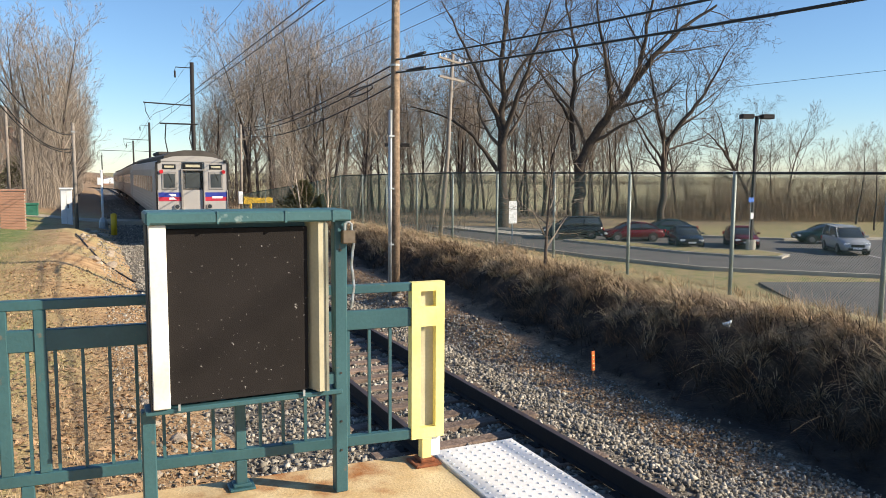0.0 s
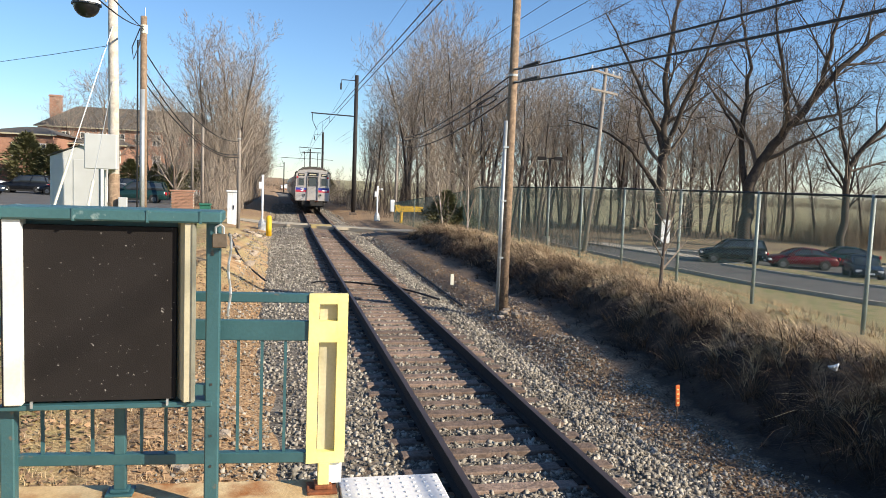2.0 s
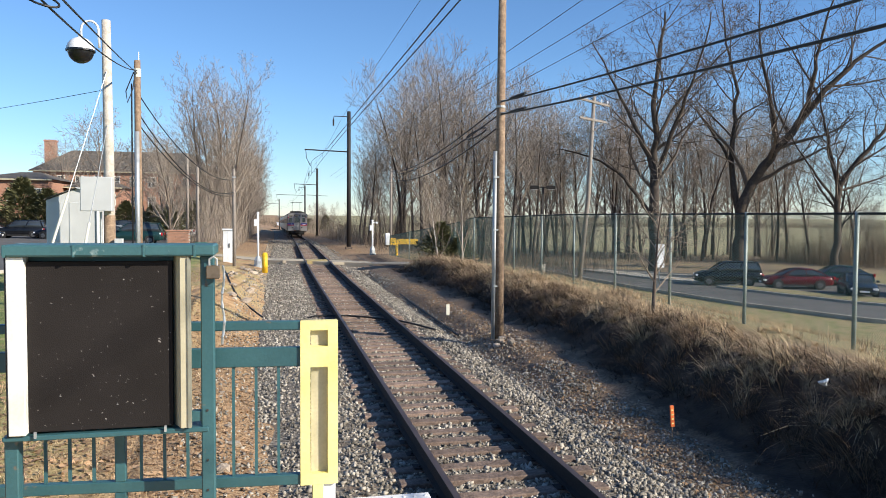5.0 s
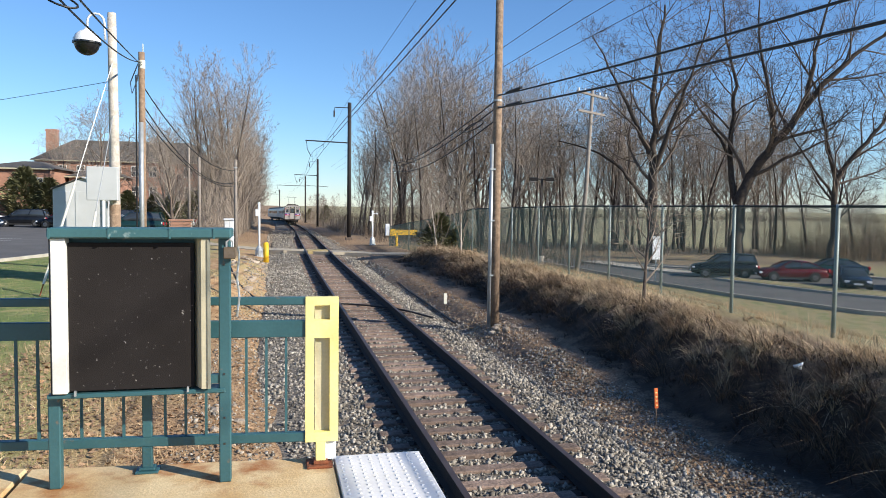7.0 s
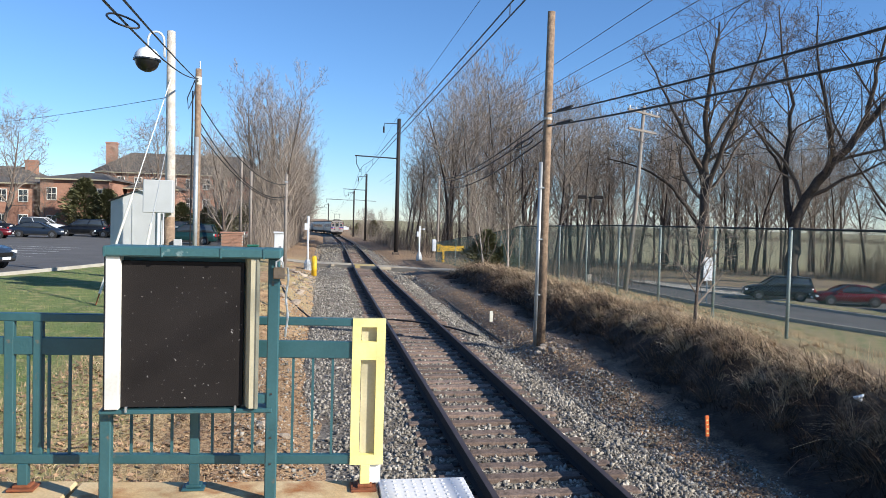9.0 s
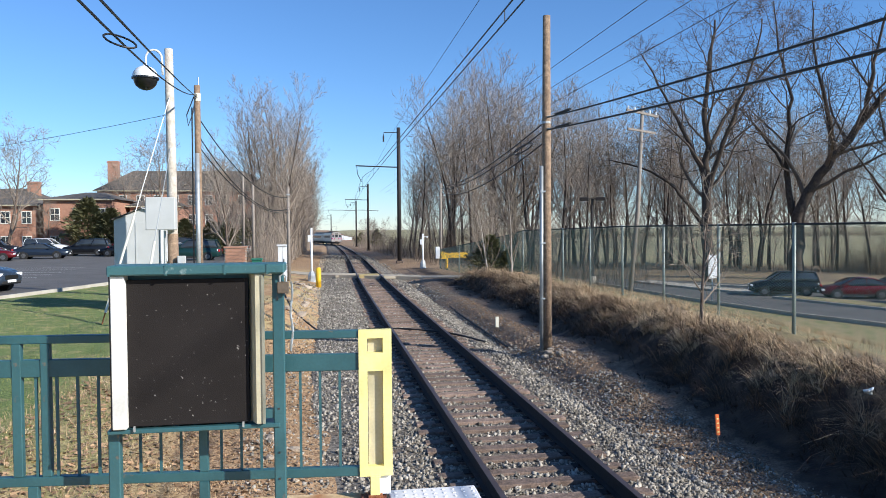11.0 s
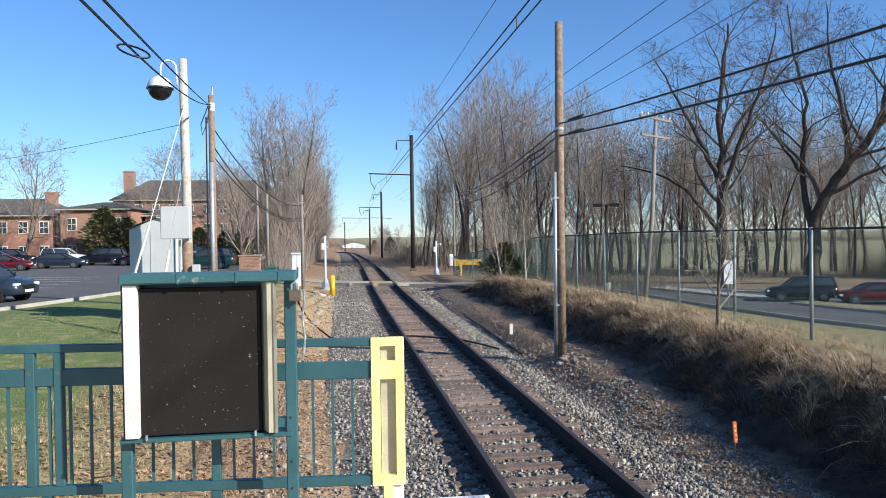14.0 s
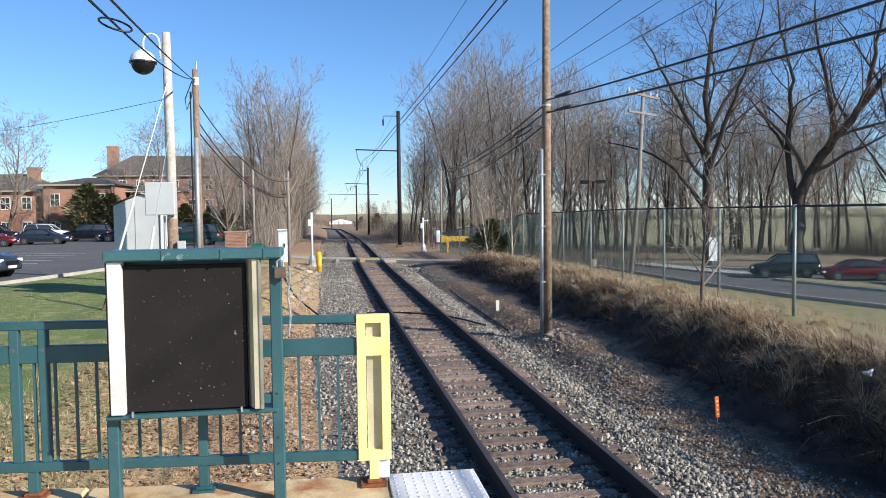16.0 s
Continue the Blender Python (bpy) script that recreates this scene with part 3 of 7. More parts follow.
platform = thing("platform", "raised station platform with stained beige concrete deck", "platform", kind="structure")
part("deck_slab", MB().prism([(-4.13, -6), (-2.335, -6), (-2.335, 4.64), (-3.2, 4.68), (-4.1, 4.74)], P - 0.2, P), M["concrete"], platform, bevel=0.012)
part("deck_slab", MB().prism([(-8.5, -6), (-4.15, -6), (-4.13, 4.78), (-8.5, 5.05)], P - 0.2, P - 0.006), M["concrete"], platform, bevel=0.012)
edge = part("tactile_edge", MB().box(-2.325, -1.78, -6, 4.62, P - 0.06, P + 0.008), M["tactile"], platform, "white tactile warning strip", bevel=0.004)
domes = MB()
for i in range(9):
    for j in range(44):
        x, y, r = -2.29 + i * 0.06, 4.57 - j * 0.06, 0.012
        ring = [(x + r * math.cos(k * 1.0472), y + r * math.sin(k * 1.0472), P + 0.0085) for k in range(6)]
        top = [(x + 0.6 * r * math.cos(k * 1.0472), y + 0.6 * r * math.sin(k * 1.0472), P + 0.014) for k in range(6)]
        domes.add(ring + top, [(k, (k + 1) % 6, 6 + (k + 1) % 6, 6 + k) for k in range(6)] + [(6, 7, 8, 9, 10, 11)])
tagged(part("tactile_domes", domes, M["tactile"], edge), kind="stuff")
for y in (3.6, 0.5, -3):
    part("pier", MB().box(-3.6, -2.9, y - 0.3, y + 0.3, -0.6, P - 0.2), M["concrete_grey"], platform, bevel=0.01)
    part("pier", MB().box(-7.6, -6.9, y - 0.3, y + 0.3, -0.6, P - 0.2), M["concrete_grey"], platform, bevel=0.01)
part("edge_beam", MB().box(-2.4, -1.85, -6, 4.5, P - 0.5, P - 0.2), M["concrete_grey"], platform, bevel=0.01)

railing = thing("platform_railing", "teal painted steel railing along the platform end", "railing")


def rail_run(x0, x1, z0, z1, t):
    a, b = (x0, fence_y(x0)), (x1, fence_y(x1))
    return MB().add([(a[0], a[1] - t, z0), (b[0], b[1] - t, z0), (b[0], b[1] + t, z0), (a[0], a[1] + t, z0), (a[0], a[1] - t, z1), (b[0], b[1] - t, z1), (b[0], b[1] + t, z1), (a[0], a[1] + t, z1)],
                    [(0, 3, 2, 1), (4, 5, 6, 7), (0, 1, 5, 4), (1, 2, 6, 5), (2, 3, 7, 6), (3, 0, 4, 7)])


part("top_rail", rail_run(-7.4, -2.5, 2.365, 2.412, 0.024), M["green_paint"], railing, bevel=0.004)
part("middle_rail", rail_run(-7.4, -2.5, 2.17, 2.272, 0.02), M["green_paint"], railing, bevel=0.004)
part("bottom_rail", rail_run(-7.4, -2.5, 1.532, 1.588, 0.024), M["green_paint"], railing, bevel=0.004)
bar_me = MB().box(-0.0075, 0.0075, -0.0075, 0.0075, 1.588, 2.17).mesh("bar", M["green_paint"])
x = -2.62
while x > -7.3:
    if min(abs(x - q) for q in (-3.42, -4.31, -4.47, -5.9)) > 0.05:
        part("bar", bar_me, None, railing).matrix_basis = pose(x, fence_y(x), 0)
    x -= 0.1165
post_me = MB().box(-0.026, 0.026, -0.024, 0.024, 1.588, 2.365).mesh("post", M["green_paint"], bevel=0.004)
for x in (-4.31, -4.47, -5.82, -5.98):
    part("post", post_me, None, railing).matrix_basis = pose(x, fence_y(x), 0)
leg_me = MB().box(-0.028, 0.028, -0.026, 0.026, P, 1.532).mesh("leg", M["green_paint"], bevel=0.004)
foot_me = MB().box(-0.065, 0.065, -0.06, 0.06, P, P + 0.014).box(-0.045, 0.045, -0.04, 0.04, P + 0.014, P + 0.03).mesh("base_plate", M["green_paint"], bevel=0.004)
rust_me = MB().box(-0.075, 0.075, -0.065, 0.065, P, P + 0.014).box(-0.05, 0.05, -0.04, 0.04, P + 0.014, P + 0.03).mesh("base_plate", M["rust"], bevel=0.004)
for x, me in ((-3.42, foot_me), (-4.39, rust_me), (-5.9, rust_me)):
    leg = part("leg", leg_me, None, railing)
    leg.matrix_basis = pose(x, fence_y(x), 0)
    part("base_plate", me, None, leg, "rusted base plate" if me is rust_me else "")
part("post", MB().box(-0.026, 0.026, -0.024, 0.024, 1.588, 2.17), M["green_paint"], railing, bevel=0.004).matrix_basis = pose(-3.42, fence_y(-3.42), 0)

gate = thing("railing_end_frame", "yellow painted steel end frame of the railing, rusted at its foot", "railing end")
YX0, YX1, YY = -2.507, -2.31, 4.5
part("stile", MB().box(YX0, YX0 + 0.052, YY - 0.026, YY + 0.026, 1.53, 2.412), M["yellow"], gate)
part("stile", MB().box(YX1 - 0.052, YX1, YY - 0.026, YY + 0.026, 1.53, 2.412), M["yellow"], gate)
for z0, z1 in ((2.362, 2.412), (2.165, 2.275), (1.53, 1.59)):
    part("crosspiece", MB().box(YX0 + 0.052, YX1 - 0.052, YY - 0.0255, YY + 0.0255, z0, z1), M["yellow"], gate)
part("infill_panel", MB().box(YX0 + 0.058, YX1 - 0.05, YY + 0.012, YY + 0.022, 1.585, 2.37), M["cream"], gate, "beige infill panel")
part("leg", MB().box(-2.445, -2.385, YY - 0.026, YY + 0.026, P, 1.53), M["yellow"], gate, bevel=0.004)
part("backing_plate", MB().box(-2.384, -2.32, YY + 0.002, YY + 0.02, P + 0.03, 1.529), M["white"], gate, "white plate")
part("base_plate", MB().box(-2.5, -2.345, YY - 0.08, YY + 0.07, P, P + 0.016).box(-2.46, -2.37, YY - 0.05, YY + 0.05, P + 0.016, P + 0.035), M["rust"], gate, "rusted base plate", bevel=0.004)

notice = thing("notice_board", "teal notice board with an empty black panel and a lean-to roof", "notice board")
part("roof", MB().box(-3.862, -2.923, 4.245, 4.52, 2.772, 2.826), M["roof_paint"], notice, "scuffed teal roof slab", bevel=0.008)
for x in (-3.855, -3.56, -3.25, -3.02):
    part("roof_seam", MB().box(x, x + 0.01, 4.241, 4.52, 2.77, 2.827), M["roof_paint"], notice)
part("back_panel", MB().box(-3.83, -3.05, 4.36, 4.42, 1.93, 2.772), M["green_paint"], notice, bevel=0.004)
part("black_panel", MB().box(-3.775, -3.128, 4.312, 4.36, 1.937, 2.745), M["board"], notice, "speckled black felt panel")
part("side_trim", MB().box(-3.852, -3.777, 4.272, 4.358, 1.93, 2.77), M["white_trim"], notice, "white side trim", bevel=0.004)
part("side_trim", MB().prism([(-3.127, 4.36), (-3.118, 4.34), (-3.085, 4.265), (-3.045, 4.265), (-3.045, 4.36)], 1.932, 2.77), M["cream"], notice, "cream side trim")
part("side_edge", MB().box(-3.052, -3.038, 4.258, 4.3, 1.932, 2.765), M["old_trim"], notice)
part("bottom_ledge", MB().box(-3.885, -2.96, 4.29, 4.42, 1.9, 1.924), M["green_paint"], notice, bevel=0.004)
part("side_panel", MB().box(-3.86, -3.853, 4.28, 4.44, 1.925, 2.77), M["dark_pole"], notice)
for hx in (-3.74, -3.16):
    part("clip", MB().box(hx - 0.005, hx + 0.005, 4.275, 4.288, 1.915, 1.945), M["galv"], notice)
part("post", MB().box(-2.995, -2.93, 4.30, 4.365, P, 2.772), M["green_paint"], notice, bevel=0.006)
part("post", MB().box(-3.9, -3.838, 4.36, 4.425, P, 1.905), M["green_paint"], notice, bevel=0.006)
part("post_rail", MB().box(-3.04, -2.99, 4.31, 4.355, 1.95, 2.0), M["green_paint"], notice)
for bz in (1.6, 1.75, 2.0, 2.62):
    part("bolt", MB().box(-2.97, -2.96, 4.295, 4.301, bz, bz + 0.01), M["wire"], notice)
lock = part("padlock", MB().box(-2.965, -2.9, 4.255, 4.295, 2.66, 2.725), M["old_brass"], notice, "weathered brass padlock", bevel=0.004)
part("shackle", MB().tube([(-2.95, 4.272, 2.72), (-2.95, 4.272, 2.755), (-2.932, 4.272, 2.768), (-2.915, 4.272, 2.755), (-2.915, 4.272, 2.72)], 0.006, 6), M["galv"], lock)
for k in range(11):
    z = 2.72 - k * 0.036
    link = MB().tube([(-2.89 + 0.006 * math.sin(k), 4.33 + 0.008 * (k % 2), z), (-2.89 + 0.006 * math.sin(k + 1), 4.33 + 0.008 * ((k + 1) % 2), z - 0.034)], 0.0065, 6)
    part("chain_link", link, M["galv"], notice, "dull steel chain link")

# ---- chain-link fence ----
chain_fence = thing("chain_link_fence", "tall chain-link fence with galvanised posts along the bank top", "fence")
FX = 7.19
fence_pts = [(FX, y) for y in (-4.0, -0.9, 2.2, 5.35, 8.45, 11.56, 14.68, 17.8, 20.95, 24.08, 27.2, 30.5, 33.6, 37.0)] + [(7.3, 41.5), (7.0, 46.0), (6.4, 51.0), (5.9, 56.5)]


def fence_top(y):
    return float(np.interp(y, [5, 24, 37, 46, 57], [3.06, 3.03, 2.86, 2.2, 1.35]))


def fence_foot(x, y):
    return land(x, y) - 0.02


wires = MB()
for i, (x, y) in enumerate(fence_pts):
    zt, zb = fence_top(y), fence_foot(x, y)
    part("post", MB().tube([(x, y, zb - 0.3), (x, y, zt + 0.04)], 0.038 if y < 38 else 0.03, 8), M["fence_post"], chain_fence, smooth=True)
    if i + 1 < len(fence_pts):
        x2, y2 = fence_pts[i + 1]
        zt2, zb2 = fence_top(y2), fence_foot(x2, y2)
        part("top_rail", MB().tube([(x, y, zt), (x2, y2, zt2)], 0.024, 6), M["dark_pole"], chain_fence)
        if y < 2:
            continue
        length = math.hypot(x2 - x, y2 - y)
        step, tall = (0.05, 1) if y < 38 else (0.09, 1)
        h0, h1 = zt - zb - 0.03, zt2 - zb2 - 0.03

        def at(u, v):
            return (x - 0.04 + (x2 - x) * u, y + (y2 - y) * u, zb + 0.03 + (zb2 - zb) * u + v * (h0 + (h1 - h0) * u))
        run = 0.5 * (h0 + h1) * 0.85 / length
        k = -run
        while k < 1:
            for flip in (0, 1):
                u0, u1 = (k, k + run) if not flip else (k + run, k)
                v0, v1 = 0.0, 1.0
                if u0 < 0 or u0 > 1 or u1 < 0 or u1 > 1:
                    d = u1 - u0
                    ta, tb = sorted(((0 - u0) / d, (1 - u0) / d))
                    ta, tb = max(0, ta), min(1, tb)
                    if tb - ta < 0.02:
                        continue
                    u0, u1, v0, v1 = u0 + d * ta, u0 + d * tb, ta, tb
                wires.tube([at(u0, v0), at(u1, v1)], 0.0022 if y < 38 else 0.005, 3, caps=False)
            k += step / length
tagged(part("wire_mesh", wires, M["mesh"], chain_fence, "green coated wire mesh"), kind="stuff")


# ---- poles and wires ----
def sag(a, b, drop, n=14):
    a, b = Vector(a), Vector(b)
    return [a.lerp(b, i / n) - Vector((0, 0, drop * 4 * (i / n) * (1 - i / n))) for i in range(n + 1)]


def cable(name, pts, r, label, material=None, n=5):
    return solid(name, MB().tube(pts, r, n), material or M["cable"], label, "cable")


PX, PY = 2.84, 18.4
near_pole = thing("utility_pole", "bare brown wooden utility pole with a galvanised conduit", "utility pole")
part("shaft", MB().tube([(PX, PY, -0.4), (PX, PY, 4), (PX + 0.02, PY, 8.33)], [0.13, 0.115, 0.094], 12), M["wood_pole"], near_pole, smooth=True)
part("conduit", MB().tube([(PX - 0.15, PY - 0.03, -0.3), (PX - 0.13, PY - 0.03, 4.56)], 0.05, 10), M["galv"], near_pole, "galvanised conduit pipe", smooth=True)
part("band", MB().tube([(PX, PY, 5.63), (PX, PY, 5.68)], 0.12, 12), M["galv"], near_pole)
for z in (1.2, 2.6, 3.9):
    part("strap", MB().box(PX - 0.19, PX + 0.02, PY - 0.1, PY - 0.085, z, z + 0.04), M["galv"], near_pole)
part("bracket", MB().tube([(PX, PY - 0.1, 5.8), (PX + 0.1, PY - 0.45, 5.76)], 0.014, 6), M["galv"], near_pole)
part("bracket", MB().tube([(PX, PY - 0.1, 5.5), (PX + 0.12, PY - 0.45, 5.45)], 0.014, 6), M["galv"], near_pole)
cable("overhead_cable", sag((PX, PY, 5.78), (PX + 0.9, -30, 5.4), 0.75, 26), 0.019, "thick black overhead cable from the wooden pole")
cable("overhead_cable", sag((PX, PY, 5.47), (PX + 0.7, -30, 4.85), 0.7, 26), 0.021, "thick black overhead cable from the wooden pole")
for z, dz in ((5.7, 0.5), (5.5, 0.5), (5.2, 0.7)):
    cable("overhead_cable", sag((PX, PY, z), (6.95, 63, z + 0.9), dz, 20), 0.02, "black cable sagging between wooden poles")
for z, dz, r_ in ((5.78, -0.03, 0.034), (5.47, -0.04, 0.036)):
    cable("cable_splice", [(PX + 0.02, PY - 0.75, z + dz * 0.8), (PX + 0.03, PY - 1.0, z + dz), (PX + 0.04, PY - 1.75, z + dz * 1.8)], r_, "thick black splice sleeve on the cable by the pole", n=7)
loop = [(PX + 0.45 + 0.1 * math.cos(a), PY + 4 + 1.1 * math.sin(a), 5.42 + 0.14 * math.cos(a)) for a in [k * math.pi / 8 for k in range(17)]]
cable("cable_coil", loop, 0.018, "spare loop of black cable")

far_pole = thing("utility_pole", "grey wooden utility pole at the crossing", "utility pole")
part("shaft", MB().tube([(6.95, 63, -0.6), (6.98, 63, 6.8)], [0.13, 0.1], 10), M["grey_pole"], far_pole, smooth=True)
part("crosspiece", MB().box(6.6, 7.35, 62.9, 63.0, 5.6, 5.7), M["grey_pole"], far_pole)

cross_pole = thing("utility_pole", "weathered utility pole with a wooden cross-arm and insulators", "utility pole")
part("shaft", MB().tube([(15.2, 42.6, -1.6), (15.75, 42.6, 4), (16.05, 42.6, 10.2)], [0.15, 0.13, 0.1], 10), M["grey_pole"], cross_pole, smooth=True)
part("cross_arm", MB().box(-1.25, 1.25, -0.06, 0.06, -0.06, 0.06), M["grey_pole"], cross_pole).matrix_basis = pose(16.0, 42.5, 9.75, 0, 6, 20)
part("cross_arm", MB().box(-1.1, 1.1, -0.06, 0.06, -0.06, 0.06), M["grey_pole"], cross_pole).matrix_basis = pose(15.95, 42.5, 8.7, 0, 4, 20)
for k in (-1.1, -0.6, 0.6, 1.1):
    part("insulator", MB().tube([(0, 0, 0), (0, 0, 0.12), (0, 0, 0.22)], [0.03, 0.06, 0.04], 8), M["white"], cross_pole).matrix_basis = pose(16.0 + k * 0.94, 42.5 + k * 0.34, 9.8 - 0.1 * k)
part("brace", MB().tube([(15.97, 42.45, 8.0), (15.2, 42.2, 8.72)], 0.025, 5).tube([(15.97, 42.45, 8.0), (16.7, 42.7, 8.6)], 0.025, 5), M["grey_pole"], cross_pole)
for k, (x, z) in enumerate(((7.0, 9.9), (7.9, 9.62), (8.8, 9.36))):
    cable("power_line", [(x, -30, z), (x, 20, z - 0.03), (x, 75, z - 0.05), (x + 0.5, 140, z)], 0.0125, "thin overhead power line", M["wire"], 4)

cable("power_line", [(8.0, 90.0, 8.0), (45.1, 50.0, 10.4), (52.9, 40.6, 11.3), (66, 24.0, 13)], 0.02, "thin overhead line over the car park", M["wire"], 4)

# catenary masts and wires
def catenary_mast(s, height, label, arm=3.85, wide=False):
    cx, cy, cz, a = track(s)
    base = land(cx + 3.6, cy)
    ob = thing("catenary_mast", label, "catenary mast", pose(cx + 3.6, cy, 0, 0, 0, math.degrees(a)))
    part("mast", MB().tube([(0, 0, base - 0.3), (0, 0, height)], [0.2, 0.17], 10), M["dark_pole"], ob, smooth=True)
    part("footing", MB().box(-0.3, 0.3, -0.3, 0.3, base - 0.3, base + 0.2), M["bark"], ob, "brown concrete footing", bevel=0.03)
    part("arm", MB().tube([(0, 0, cz + 8.5), (-arm, 0, cz + 8.62)], 0.055, 6), M["dark_pole"], ob)
    part("insulator", MB().tube([(-arm + 0.1, 0, cz + 8.55), (-arm + 0.15, 0, cz + 7.9), (-arm + 0.5, 0, cz + 7.2)], 0.03, 5), M["dark_pole"], ob)
    part("top_bracket", MB().tube([(0, 0, height - 0.45), (-1.3, 0, height - 0.45), (-1.35, 0, height - 0.75)], 0.035, 6), M["dark_pole"], ob)
    part("insulator", MB().tube([(-1.35, 0, height - 0.75), (-1.35, 0, height - 1.3)], 0.075, 8), M["dark_pole"], ob)
    if wide:
        part("arm", MB().tube([(0.3, 0, cz + 8.62), (5.2, 0, cz + 8.4)], 0.05, 6), M["dark_pole"], ob)
    return ob


catenary_mast(67.5, 12.05, "tall black steel catenary mast beside the track")
catenary_mast(128, 10.6, "black steel catenary mast further down the line")
catenary_mast(178, 9.6, "distant black catenary mast with a long cross-arm", 6.5, True)
catenary_mast(262, 8.0, "distant catenary mast on the bend", 3.85)
# ---- wires along the track ----
def along(off, z, s0=-30, s1=330, step=6.0, dip=0.0, span=60.5):
    pts = []
    s_ = s0
    while s_ <= s1:
        cx, cy, cz, a = track(s_)
        u = ((s_ - 67.5) / span) % 1.0
        pts.append((cx + off * math.cos(a), cy + off * math.sin(a), cz + z - dip * 4 * u * (1 - u)))
        s_ += step
    return pts


def lifted(pts, low, high):
    """Raise the wire from its low run near the platform to its hangers on the masts."""
    return [(x, y, z + (high - low) * smooth01((y - 28) / 40) * (0.55 + 0.45 * math.cos((y - 67.5) / 60.5 * 6.2832))) for x, y, z in pts]


cable("contact_wire", along(0.3, 6.44), 0.013, "copper contact wire above the track", M["wire"], 4)
cable("messenger_wire", lifted(along(0.3, 6.65), 6.65, 7.5), 0.014, "sagging messenger wire above the track", M["wire"], 4)
for k in range(8):
    y = 12.3 + 9.0 * k
    cable("wire_dropper", [(0.3 + 0.9 * smooth01((y - 30) / 100), y, 6.44), (0.3 + 0.9 * smooth01((y - 30) / 100), y, 6.66 + 0.85 * smooth01((y - 28) / 40) * (0.55 + 0.45 * math.cos((y - 67.5) / 60.5 * 6.2832)))], 0.01, "short dropper between messenger and contact wire", M["wire"], 4)
cable("feeder_wire", along(3.15, 11.75, dip=0.15), 0.011, "feeder wire on the catenary masts", M["wire"], 4)


# ---- train ----
CAR, GAP = 25.4, 0.9


def body_outline(w, z0, z1, rise):
    """Cross-section of a car body: flat sides, rounded shoulders, low roof."""
    return [(-w + 0.04, z0), (w - 0.04, z0), (w, z0 + 0.25), (w, z1 - 0.35), (w - 0.1, z1), (w - 0.45, z1 + rise * 0.7), (0.5, z1 + rise), (-0.5, z1 + rise), (-w + 0.45, z1 + rise * 0.7), (-w + 0.1, z1), (-w, z1 - 0.35), (-w, z0 + 0.25)]


def lengthwise(outline, y0, y1):
    n = len(outline)
    mb = MB()
    mb.add([(x, y, z) for y in (y0, y1) for x, z in outline], [tuple(range(n)), tuple(range(2 * n - 1, n - 1, -1))] + [(i, n + i, n + (i + 1) % n, (i + 1) % n) for i in range(n)])
    return mb


